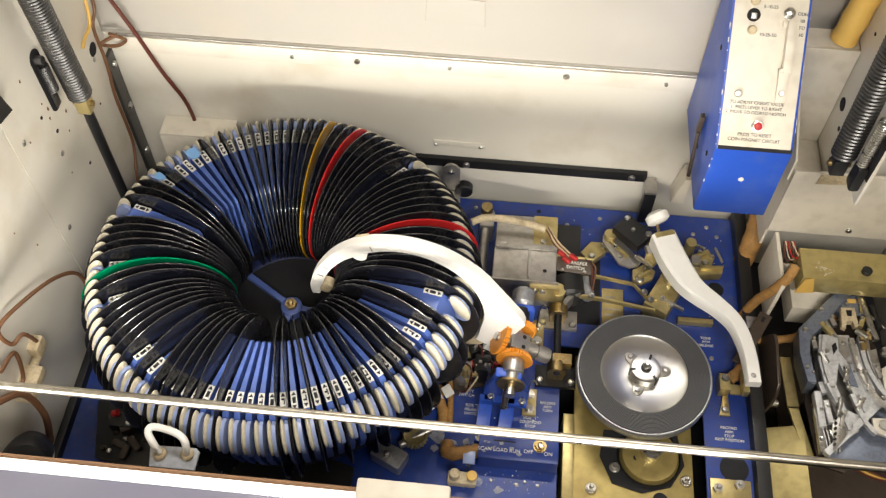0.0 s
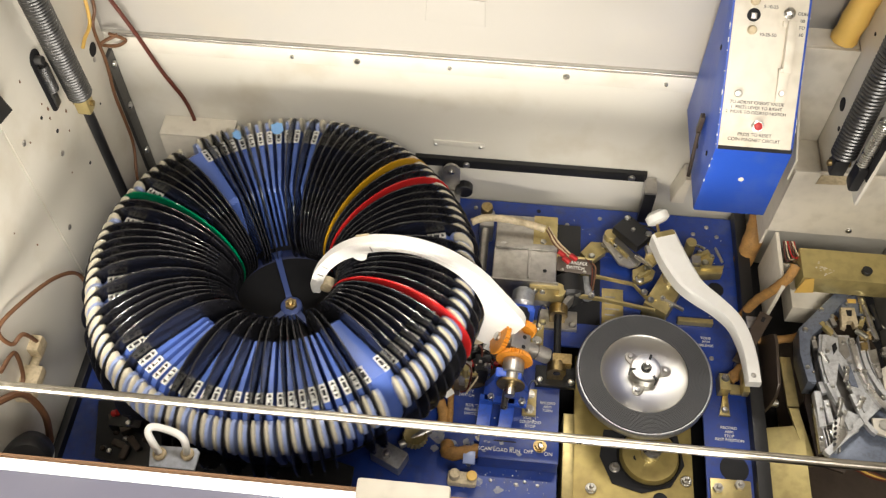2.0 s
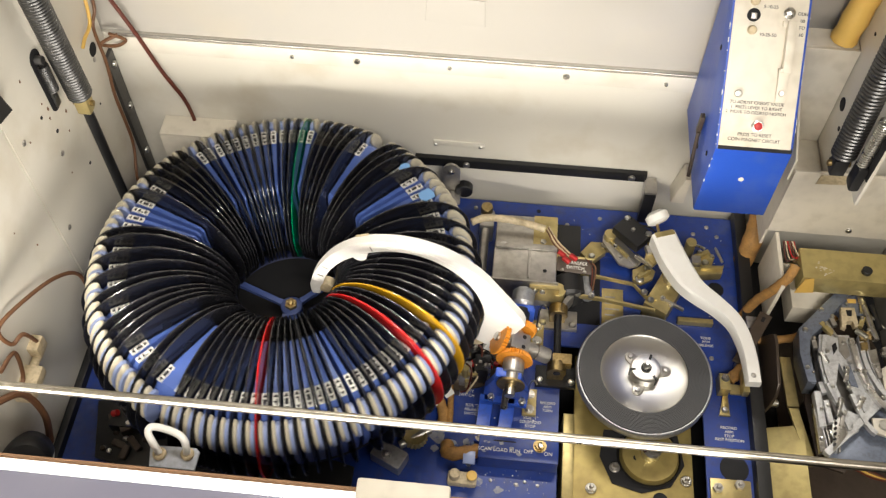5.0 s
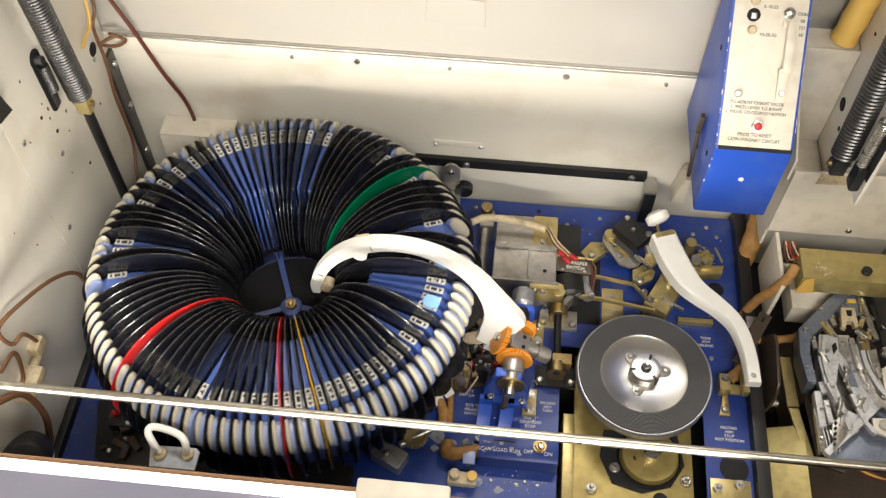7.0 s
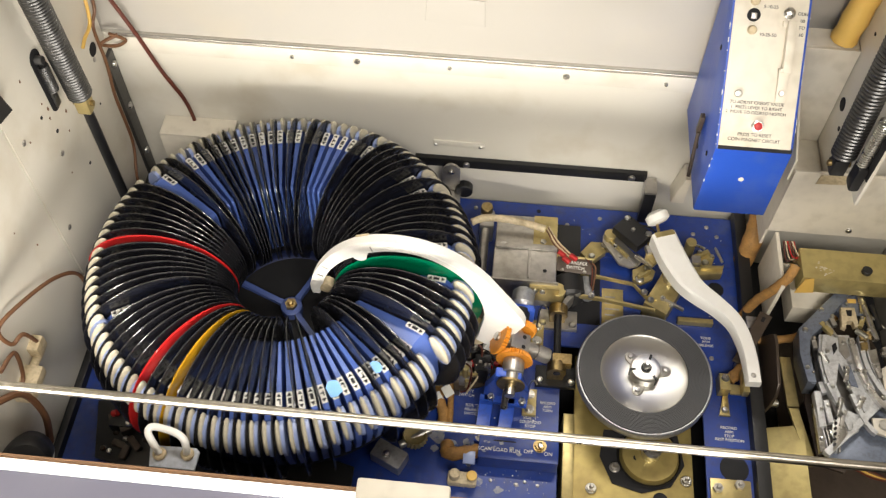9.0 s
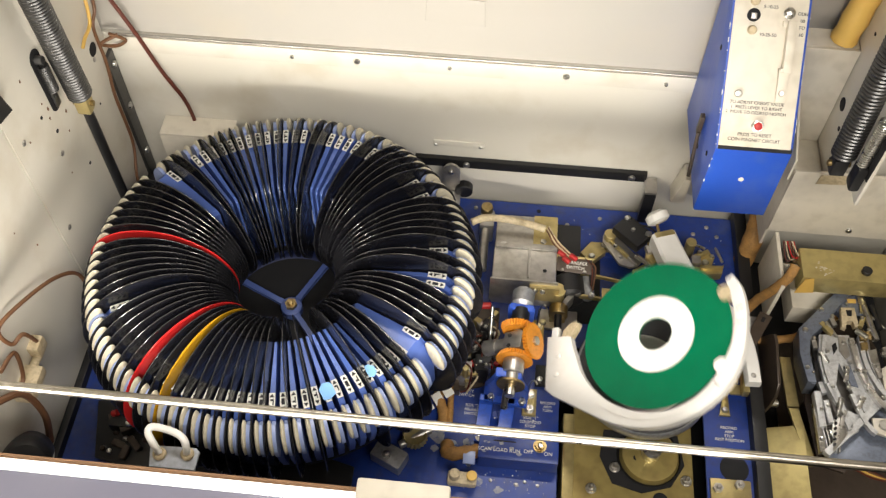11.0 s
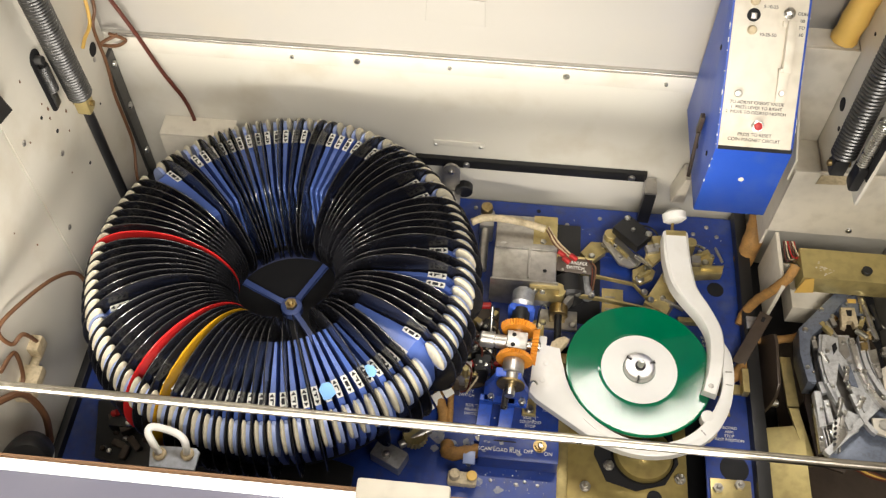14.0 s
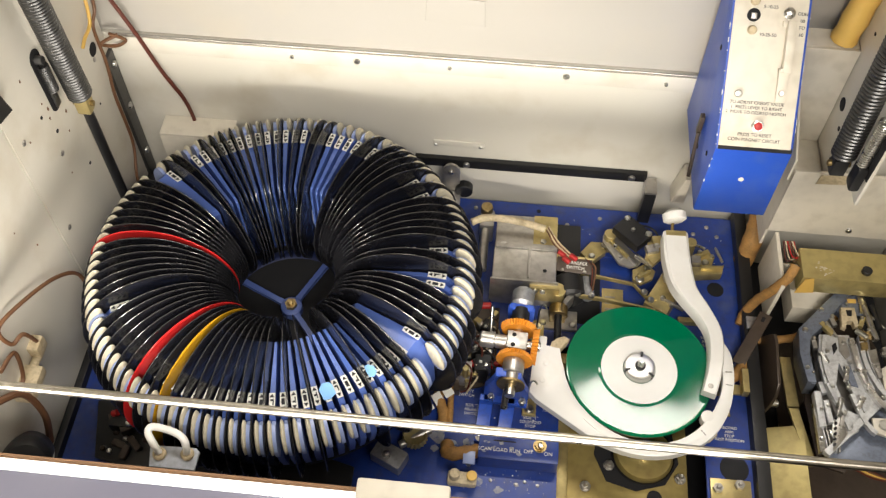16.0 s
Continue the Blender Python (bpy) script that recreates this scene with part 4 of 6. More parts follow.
def gear_train():
    ob = thing("transfer_gear", (SHAFT.x, SHAFT.y, 0.0), "transfer gear train between blue cast brackets", "gear train")
    s = SHAFT

    def at(d, dz=0.0, dx=0.0):
        return s + YD * d + XD * dx + ZD * dz
    hub = SHAFT
    s = SHAFT - XD * 0.012 - YD * 0.012
    for d0, d1 in ((0.014, 0.0225), (-0.014, -0.0225)):
        m = Matrix.Translation(at(d1)) @ (YD * (-1 if d1 > 0 else 1)).to_track_quat("Z", "Y").to_matrix().to_4x4()
        bm = B(); gear(bm, m, 0.022, 0.007, 34); part("bevel_gear", bm, ORANGE, ob, "orange nylon bevel gear")
    bm = B(); cyl(bm, at(-0.068), at(0.06), 0.006, 20); part("shaft", bm, STEEL, ob)
    bm = B(); cyl(bm, at(-0.04), at(-0.023), 0.0125, 24); cyl(bm, at(-0.054), at(-0.04), 0.0085, 24, mi=0); part("collar", bm, CAST, ob)
    bm = B(); cyl(bm, at(-0.055), at(-0.052), 0.0165, 28); part("washer", bm, BRASS, ob)
    bm = B(); cyl(bm, at(0.023), at(0.046), 0.0105, 24); part("collar", bm, BLACK, ob)
    bm = B(); cyl(bm, at(0.05), at(0.075), 0.0135, 24, 0.004); part("cap", bm, GREYCAST, ob)
    # far blue bracket
    m = Matrix.Translation(at(0.047)) @ Matrix((XD, YD, ZD)).transposed().to_4x4()
    bm = B(); box(bm, -0.016, 0.016, -0.004, 0.004, -0.088, 0.004, 0.002, m); box(bm, -0.014, 0.014, -0.005, 0.004, 0.003, 0.0075, 0.0015, m); part("bracket", bm, BRACKETBLUE, ob, "blue cast bracket")
    s = hub - XD * 0.016 + YD * 0.006
    # near blue bracket with sloping web
    m = Matrix.Translation(at(-0.06)) @ Matrix((XD, YD, ZD)).transposed().to_4x4()
    bm = B()
    prism(bm, [(-0.014, 0.002), (0.014, 0.002), (0.019, -0.02), (0.026, -0.032), (0.026, -0.05), (-0.026, -0.05), (-0.026, -0.032), (-0.019, -0.02)], -0.004, 0.004, m @ pose(0, 0, 0, 90, 0, 0), 0.001)
    box(bm, -0.015, 0.015, -0.006, 0.006, 0.0, 0.005, 0.0015, m)
    box(bm, -0.026, 0.026, -0.012, 0.004, -0.056, -0.05, 0.0015, m)
    for x in (-0.022, 0.004):
        prism(bm, [(-0.004, -0.05), (-0.004, -0.089), (-0.05, -0.089), (-0.05, -0.084), (-0.03, -0.08), (-0.012, -0.06), (-0.012, -0.05)], x - 0.008, x + 0.008, m @ Matrix(((0, 0, 1, 0), (1, 0, 0, 0), (0, 1, 0, 0), (0, 0, 0, 1))), 0.001)
    br = part("bracket", bm, BRACKETBLUE, ob, "blue cast bracket")
    for x, y in ((-0.017, -0.02), (0.02, -0.02)):
        bm = B(); nut(bm, *(m @ Vector((x, -0.008, -0.05))), 0.0045, 0.006, ZD); part("bolt", bm, STEEL, br)
    for x, y in ((-0.022, -0.042), (0.004, -0.042)):
        q = m @ Vector((x, y, 0)); bm = B(); lathe(bm, [(0.0082, 0), (0.0082, 0.002), (0.004, 0.0025), (0.004, 0.004)], 20, Matrix.Translation((q.x, q.y, 0.005))); part("bolt", bm, STEEL, br)
    bm = B(); cyl(bm, m @ Vector((0, -0.012, -0.01)), m @ Vector((0, -0.028, -0.03)), 0.004); part("grub_screw", bm, STEEL, br)
    # carrier block that turns with the arm is a part of the arm; idler cam plates below
    bm = B(); box(bm, 0.058, 0.074, 0.592, 0.63, 0.0, 0.007, 0.001); bp = part("bearing_plate", bm, ZINC, ob)
    bm = B(); box(bm, 0.052, 0.069, 0.497, 0.532, 0.0, 0.006, 0.001); bp2 = part("bearing_plate", bm, ZINC, ob)
    for q, x, y in ((bp, 0.066, 0.6), (bp, 0.066, 0.62), (bp2, 0.0605, 0.504), (bp2, 0.0605, 0.524)):
        bm = B(); lathe(bm, [(0.006, 0), (0.006, 0.001), (0.004, 0.0012), (0.004, 0.004)], 16, Matrix.Translation((x, y, 0.0065))); part("screw", bm, STEEL, q)
    for d in (0.045, -0.058):
        p = at(d, -0.02, 0.026)
        bm = wire([p + ZD * -0.06, p + ZD * 0.0, p + XD * 0.004 + ZD * 0.012, p + XD * 0.008 + ZD * 0.005], 0.0012, 4, 6); part("wire_clip", bm, STEEL, ob)
    return ob


gear_train()
GEARS = SHAFT - XD * 0.012 - YD * 0.012


def carrier_pose(theta):
    return Matrix.Translation(GEARS) @ Matrix((XD, YD, ZD)).transposed().to_4x4() @ pose(0, 0, 0, 0, theta, 0)


def gear_carrier():
    """The block on the shaft that swings with the arm; built about the shaft, with the arm towards -x."""
    ob = thing("gear_carrier", (0, 0, 0), "grey metal gear carrier with steel weight and orange gear", "gear")
    bm = B(); box(bm, -0.012, 0.012, -0.0115, 0.0115, -0.0105, 0.0105, 0.0012); bl = part("block", bm, CAST, ob)
    bm = B(); lathe(bm, [(0.0085, 0.0), (0.0085, 0.012), (0.0075, 0.0125), (0.0075, 0.014), (0.0095, 0.0145), (0.0095, 0.03), (0.0082, 0.0315)], 20, Matrix.Translation((0.012, 0, 0)) @ pose(0, 0, 0, 0, 90, 0)); part("weight", bm, CAST, ob)
    bm = B(); gear(bm, Matrix.Translation((-0.0245, 0, 0)) @ pose(0, 0, 0, 0, 90, 0), 0.022, 0.007, 32); part("bevel_gear", bm, ORANGE, ob, "orange nylon bevel gear")
    bm = B(); cyl(bm, (-0.028, 0, 0), (-0.012, 0, 0), 0.0055); part("spindle", bm, STEEL, ob)
    for y in (-0.007, 0.006):
        bm = B(); cyl(bm, (0.004, y, 0.0104), (0.004, y, 0.0112), 0.0026); part("hole", bm, VOID, bl)
        bm = B(); cyl(bm, (0.004, y, -0.0112), (0.004, y, -0.0104), 0.0026); part("hole", bm, VOID, bl)
    return ob


carrier = gear_carrier()


# ---------------------------------------------------------------- motor gearbox and levers
def gearbox():
    ob = thing("transfer_motor", (0.04, 0.70, 0.0), "grey die-cast transfer motor gearbox with red terminals", "motor")
    bm = B(); box(bm, 0.002, 0.083, 0.654, 0.703, 0.0, 0.062, 0.004); part("gearcase", bm, CAST, ob)
    bm = B(); box(bm, 0.003, 0.083, 0.7035, 0.763, 0.0, 0.05, 0.003); part("cover", bm, CAST, ob)
    bm = B(); box(bm, 0.004, 0.083, 0.704, 0.716, 0.0505, 0.0545, 0.001); part("ledge", bm, CAST, ob)
    bm = B(); box(bm, 0.046, 0.049, 0.656, 0.702, 0.0625, 0.0665, 0.001); part("rib", bm, CAST, ob)
    bm = B(); box(bm, 0.0, 0.0855, 0.651, 0.654, 0.012, 0.064, 0.0012); part("front_lip", bm, CAST, ob)
    bm = B(); box(bm, 0.052, 0.083, 0.717, 0.763, 0.0502, 0.0522, 0.0008); part("top_plate", bm, ZINC, ob, "gold passivated top plate")
    bm = B(); box(bm, 0.004, 0.0825, 0.6995, 0.7045, 0.0622, 0.0665, 0.001); part("rib", bm, CAST, ob)
    for x, y, z in ((0.018, 0.752, 0.05), (0.065, 0.722, 0.05), (0.014, 0.71, 0.0545)):
        bm = B(); screw_head(bm, x, y, z, 0.0048, 0.003); part("screw", bm, STEEL, ob)
    bm = B(); cyl(bm, (0.068, 0.67, 0.0618), (0.068, 0.67, 0.0625), 0.0025); part("hole", bm, VOID, ob)
    bm = B(); box(bm, 0.05, 0.088, 0.646, 0.652, 0.028, 0.058, 0.001); pt = part("bracket", bm, ZINC, ob)
    for x in (0.053, 0.063):
        bm = B(); screw_head(bm, x + 0.004, 0.646, 0.052, 0.0038, 0.004, (0, -1, 0.6)); part("screw", bm, STEEL, pt)
    bm = B(); box(bm, 0.0835, 0.116, 0.705, 0.768, 0.0, 0.03, 0.001); part("black_housing", bm, BLACK, ob)
    bm = B(); box(bm, -0.02, -0.001, 0.75, 0.778, 0.0, 0.038, 0.003); cyl(bm, (-0.012, 0.75, 0.03), (-0.012, 0.69, 0.02), 0.006); part("coupling", bm, CAST, ob)
    bm = B(); cyl(bm, (-0.012, 0.775, 0.035), (-0.012, 0.775, 0.048), 0.008); part("cap", bm, BRASS, ob)
    # red crimp terminals
    for x, y, a in ((0.085, 0.706, -35), (0.091, 0.697, -40), (0.1, 0.702, -30)):
        bm = B(); cyl(bm, (x, y, 0.056), (x + 0.009, y - 0.006, 0.054), 0.0035, 12); part("terminal", bm, RED, ob)
    for k in range(4):
        part("lead", wire([(0.068 + 0.001 * k, 0.735 + 0.002 * k, 0.06), (0.072 + 0.002 * k, 0.724, 0.064), (0.08 + 0.003 * k, 0.712, 0.06), (0.11, 0.69 + 0.003 * k, 0.05)], 0.0011, 5, 6), IVORY if k % 2 else BROWN, ob)
    bm = wire([(-0.03, 0.732, 0.068), (-0.01, 0.74, 0.07), (0.03, 0.741, 0.066), (0.066, 0.735, 0.062)], 0.0048, 8, 10, 0.05)
    solo("cable_sleeve", bm, IVORY, "yellowed cable sleeve lying over the motor", "cable")
    sw = thing("transfer_switch", (0.105, 0.68, 0.0), "black transfer switch under a lettered brown plate", "switch")
    tilt = Matrix.Translation((0.106, 0.69, 0.05)) @ pose(0, 0, 0, 22, 0, -3)
    bm = B(); box(bm, -0.0225, 0.0225, -0.0095, 0.0095, -0.001, 0.001, 0.0005, tilt); lp = part("plate", bm, FLAP, sw, "dark brown lettered plate")
    part("lettering", text_bm("TRANSFER\nSWITCH", 0.0062, tilt @ Matrix.Translation((0.002, 0, 0.0012)), 0.0002), PAPER, lp)
    bm = B(); box(bm, -0.024, -0.0215, -0.042, 0.012, -0.001, 0.0008, 0.0004, tilt); box(bm, -0.024, 0.024, 0.0095, 0.0125, -0.001, 0.0008, 0.0004, tilt); part("frame", bm, ZINC, sw)
    for x in (-0.014, 0.014):
        bm = B(); screw_head(bm, *(tilt @ Vector((x, -0.0075, 0.001))), 0.0024, 0.0016); part("screw", bm, STEEL, lp)
    bm = B(); cyl(bm, (0.1, 0.684, 0.026), (0.104, 0.652, 0.026), 0.021, 28, 0.004); bd = part("body", bm, BLACK, sw)
    bm = B(); cyl(bm, (0.1, 0.652, 0.026), (0.105, 0.648, 0.026), 0.012, 24); part("boss", bm, CAST, bd)
    bm = B(); cyl(bm, (0.122, 0.685, 0.028), (0.128, 0.655, 0.03), 0.008, 18); part("tube", bm, GREYCAST, sw)
    for k in range(5):
        part("lead", wire([(0.108 + 0.003 * k, 0.70, 0.05), (0.118 + 0.003 * k, 0.70 - 0.002 * k, 0.054), (0.126 + 0.002 * k, 0.685, 0.046), (0.13, 0.665 - 0.003 * k, 0.03)], 0.0011, 5, 6), (BLACK, BLACK, REDWIRE, BLACK, BROWN)[k], sw)
    bm = B(); box(bm, 0.098, 0.112, 0.655, 0.68, 0.0008, 0.008, 0.001); part("foot", bm, BLACK, sw)


gearbox()


def bar(pts, w, h):
    """A flat strip standing on edge along a path."""
    bm = B()
    for a, b in zip(pts, pts[1:]):
        a, b = Vector(a), Vector(b)
        d = (b - a)
        m = Matrix.Translation(a) @ d.to_track_quat("X", "Z").to_matrix().to_4x4()
        box(bm, -w / 2, d.length + w / 2, -w / 2, w / 2, -h / 2, h / 2, 0.0004, m)
    return bm


def linkage():
    ob = thing("linkage", (0.15, 0.65, 0.0), "gold passivated link bars over the deck", "linkage")
    part("bar", bar([(0.088, 0.657, 0.034), (0.15, 0.652, 0.034), (0.21, 0.645, 0.03)], 0.003, 0.007), ZINC, ob)
    part("bar", bar([(0.118, 0.692, 0.03), (0.185, 0.682, 0.03), (0.2, 0.664, 0.03), (0.213, 0.661, 0.03)], 0.0025, 0.006), ZINC, ob)
    for x, y in ((0.112, 0.6555), (0.13, 0.654), (0.197, 0.666), (0.205, 0.655)):
        bm = B(); screw_head(bm, x, y, 0.038, 0.0045, 0.003); part("pivot", bm, STEEL, ob)
    bm = B(); box(bm, 0.07, 0.1, 0.652, 0.668, 0.03, 0.034, 0.001); cyl(bm, (0.087, 0.655, 0.02), (0.087, 0.655, 0.045), 0.01); part("crank", bm, ZINC, ob)
    bm = B(); box(bm, 0.148, 0.176, 0.622, 0.69, 0.0005, 0.003, 0.001); pl = part("data_plate", bm, ZINC, ob, "tarnished data plate")
    bm = B()
    for i in range(6):
        box(bm, 0.152, 0.171 - 0.003 * (i % 3), 0.63 + i * 0.009, 0.6325 + i * 0.009, 0.003, 0.0034)
    part("printing", bm, CAST, pl)
    # pinion shaft in two bearings
    sh = thing("worm_shaft", (0.09, 0.59, 0.0), "dark worm shaft between two brass bearings", "shaft")
    bm = B(); cyl(bm, (0.0895, 0.645, 0.026), (0.0905, 0.545, 0.026), 0.0046, 16); part("shaft", bm, BLACK, sh)
    for y, mt in ((0.634, CAST), (0.552, BLACK)):
        bm = B(); box(bm, 0.066, 0.116, y - 0.014, y + 0.014, 0.0, 0.006, 0.001); bl = part("bearing_plate", bm, mt, sh)
        bm = B(); cyl(bm, (0.09, y - 0.006, 0.024), (0.09, y + 0.008, 0.024), 0.012, 20); box(bm, 0.08, 0.1, y - 0.005, y + 0.007, 0.006, 0.022, 0.001); part("bushing", bm, BRASS, bl)
        for x in (0.072, 0.11):
            bm = B(); screw_head(bm, x, y - 0.007, 0.006, 0.0046, 0.003); part("screw", bm, STEEL, bl)
    bm = B(); box(bm, 0.084, 0.108, 0.556, 0.57, 0.02, 0.034, 0.001); part("nut_block", bm, BRASS, sh)


linkage()


def cam_switches():
    """The cluster of micro switches by the carousel."""
    ob = thing("release_switch", (-0.02, 0.55, 0.0), "cluster of black micro switches with red caps", "switch")
    rnd = random.Random(8)
    spec = [(-0.03, 0.565, 0.02, 0.03, 0.024, BLACK), (-0.028, 0.538, 0.03, 0.02, 0.034, CAST), (0.0, 0.545, 0.02, 0.022, 0.04, BLACK), (-0.03, 0.605, 0.024, 0.02, 0.03, BLACK), (-0.02, 0.63, 0.016, 0.02, 0.035, CAST), (0.004, 0.6, 0.014, 0.03, 0.026, BLACK), (0.004, 0.568, 0.018, 0.016, 0.03, BLACK)]
    for x, y, w, d, h, mt in spec:
        bm = B(); box(bm, x - w / 2, x + w / 2, y - d / 2, y + d / 2, 0.0, h, 0.0015, pose(0, 0, 0)); sw = part("switch_body", bm, mt, ob)
        bm = B(); screw_head(bm, x + w * 0.2, y - d * 0.2, h, 0.0034, 0.0025); part("screw", bm, STEEL, sw)
    bm = B(); box(bm, -0.056, 0.016, 0.532, 0.645, 0.0, 0.0035, 0.001); part("base_plate", bm, FLAP, ob, "oily dark base plate")
    for i in range(16):
        x, y = rnd.uniform(-0.052, 0.012), rnd.uniform(0.535, 0.64)
        w, d, h = rnd.uniform(0.003, 0.009), rnd.uniform(0.003, 0.01), rnd.uniform(0.012, 0.04)
        bm = B(); box(bm, -w, w, -d, d, 0.0036, h, 0.0008, pose(x, y, 0, 0, 0, rnd.uniform(-40, 40))); lv = part("bracket", bm, rnd.choice((CAST, BLACK, FLAP, ZINC, BLACK)), ob)
        bm = B(); screw_head(bm, x, y, h, 0.0026, 0.002); part("screw", bm, STEEL, lv)
    for i in range(4):
        x, y = rnd.uniform(-0.045, 0.0), rnd.uniform(0.54, 0.63)
        part("spring", helix((x, y, 0.035), (x + 0.016, y + rnd.uniform(-0.01, 0.01), 0.03), 0.003, 0.0007, 12, 5, 9), STEEL, ob)
    for x, y, z in ((-0.009, 0.548, 0.028), (0.006, 0.546, 0.03), (0.018, 0.55, 0.03), (-0.002, 0.628, 0.034)):
        bm = B(); cyl(bm, (x - 0.006, y, z), (x + 0.006, y + 0.001, z), 0.0045, 12); part("red_cap", bm, RED, ob, "red plastic cap")
    for k in range(10):
        x, y = rnd.uniform(-0.045, 0.012), rnd.uniform(0.53, 0.63)
        pts = [(x, y, 0.04)] + [(x + rnd.uniform(-0.015, 0.015), y - 0.012 * (i + 1), rnd.uniform(0.02, 0.055)) for i in range(3)]
        part("lead", wire(pts, 0.0012, 5, 6), rnd.choice((REDWIRE, BROWN, BLACK, IVORY)), ob)
    bm = B(); box(bm, -0.045, -0.005, 0.528, 0.532, 0.03, 0.036, 0.001); cyl(bm, (-0.02, 0.53, 0.03), (-0.02, 0.53, 0.05), 0.004); part("lever", bm, ZINC, ob)
    bm = B(); cyl(bm, (0.008, 0.535, 0.0), (0.008, 0.535, 0.055), 0.0018); part("pin", bm, STEEL, ob)
    bm = B(); cyl(bm, (0.006, 0.575, 0.03), (0.006, 0.615, 0.055), 0.0022); part("pin", bm, STEEL, ob)
    bm = wire([(-0.044, 0.565, 0.01), (-0.039, 0.535, 0.01), (-0.036, 0.515, 0.01), (-0.034, 0.475, 0.01)], 0.004, 6, 10, 0.05)
    solo("cable_sleeve", bm, TAN, "tan cable sleeve running along the deck", "cable")
    bm = wire([(-0.05, 0.52, 0.008), (-0.05, 0.505, 0.014), (-0.043, 0.488, 0.012), (-0.042, 0.47, 0.008)], 0.0065, 6, 10, 0.08)
    solo("cable_sleeve", bm, TAN, "thick tan cable sleeve beside the carousel", "cable")
    bm = wire([(-0.034, 0.45, 0.004), (-0.032, 0.435, 0.014), (-0.012, 0.437, 0.016), (0.006, 0.443, 0.012)], 0.008, 6, 10, 0.08)
    solo("cable_sleeve", bm, TAN, "bent brown cable sleeve near the service panel", "cable")


cam_switches()


# ---------------------------------------------------------------- tone arm
PIVOT = Vector((0.2335, 0.695, 0.055))


def tone_arm():
    ob = thing("phono_pickup", PIVOT, "white tapered tone arm with round counterweight", "tone arm")
    P = [Vector((x, y, 0.0)) for x, y in ((0.2185, 0.7425), (0.231, 0.708), (0.2463, 0.678), (0.260, 0.6615), (0.2848, 0.641), (0.3035, 0.6195), (0.3135, 0.5917), (0.3178, 0.5645), (0.319, 0.538))]
    W = [0.0158, 0.0165, 0.0152, 0.0125, 0.0102, 0.0095, 0.009, 0.0087, 0.0086]
    path, k = spline(P, 5), []
    for i in range(len(P) - 1):
        k += [W[i] + (W[i + 1] - W[i]) * j / 5 for j in range(5)]
    k.append(W[-1])
    bm = B()
    rings = []
    for i, p in enumerate(path):
        d = (path[min(i + 1, len(path) - 1)] - path[max(i - 1, 0)]).normalized()
        n = Vector((-d.y, d.x, 0))
        w = k[i]
        zt = 0.068 - 0.004 * i / len(path)
        zb = zt - (0.024 - 0.012 * i / len(path))
        rings.append([bm.verts.new(Vector((p.x, p.y, 0)) + n * u * w + Vector((0, 0, z))) for u, z in ((-1, zb), (-1, zt - 0.003), (-0.8, zt), (0.8, zt), (1, zt - 0.003), (1, zb))])
    for a, b in zip(rings, rings[1:]):
        for j in range(6):
            bm.faces.new((a[j], a[(j + 1) % 6], b[(j + 1) % 6], b[j]))
    bm.faces.new(rings[0][::-1]); bm.faces.new(rings[-1])
    part("shell", bm, WHITE, ob)
    d = (P[1] - P[0]).normalized(); n = Vector((-d.y, d.x, 0))
    m = Matrix((d, n, Vector((0, 0, 1)))).transposed().to_4x4()
    m = Matrix.Translation((P[0].x, P[0].y, 0.068)) @ m
    bm = B(); box(bm, -0.0006, 0.007, -0.013, 0.013, -0.016, 0.0006, 0.0005, m); part("rear_opening", bm, ZINC, ob)
    bm = B(); cyl(bm, m @ Vector((0, -0.004, -0.008)), m @ Vector((-0.018, -0.002, -0.004)), 0.002); part("stem", bm, BRASS, ob)
    bm = B(); lathe(bm, [(0.010, 0), (0.0152, 0.003), (0.0152, 0.012), (0.009, 0.0165), (0.003, 0.0172)], 28, m @ Matrix.Translation((-0.014, 0.0, 0.0)) @ pose(0, 0, 0, 0, -70, 10)); part("counterweight", bm, WHITE, ob)
    bm = B(); screw_head(bm, path[-1].x - 0.001, path[-1].y + 0.009, 0.0638, 0.004, 0.0006); part("screw", bm, CAST, ob)
    bm = B(); box(bm, path[-1].x - 0.007, path[-1].x + 0.006, path[-1].y + 0.004, path[-1].y + 0.02, 0.05, 0.0525, 0.001); part("cartridge", bm, BLACK, ob)
    bm = B(); cyl(bm, (PIVOT.x, PIVOT.y, 0.03), (PIVOT.x, PIVOT.y, 0.05), 0.011); part("pivot", bm, STEEL, ob)
    return ob


tone = tone_arm()


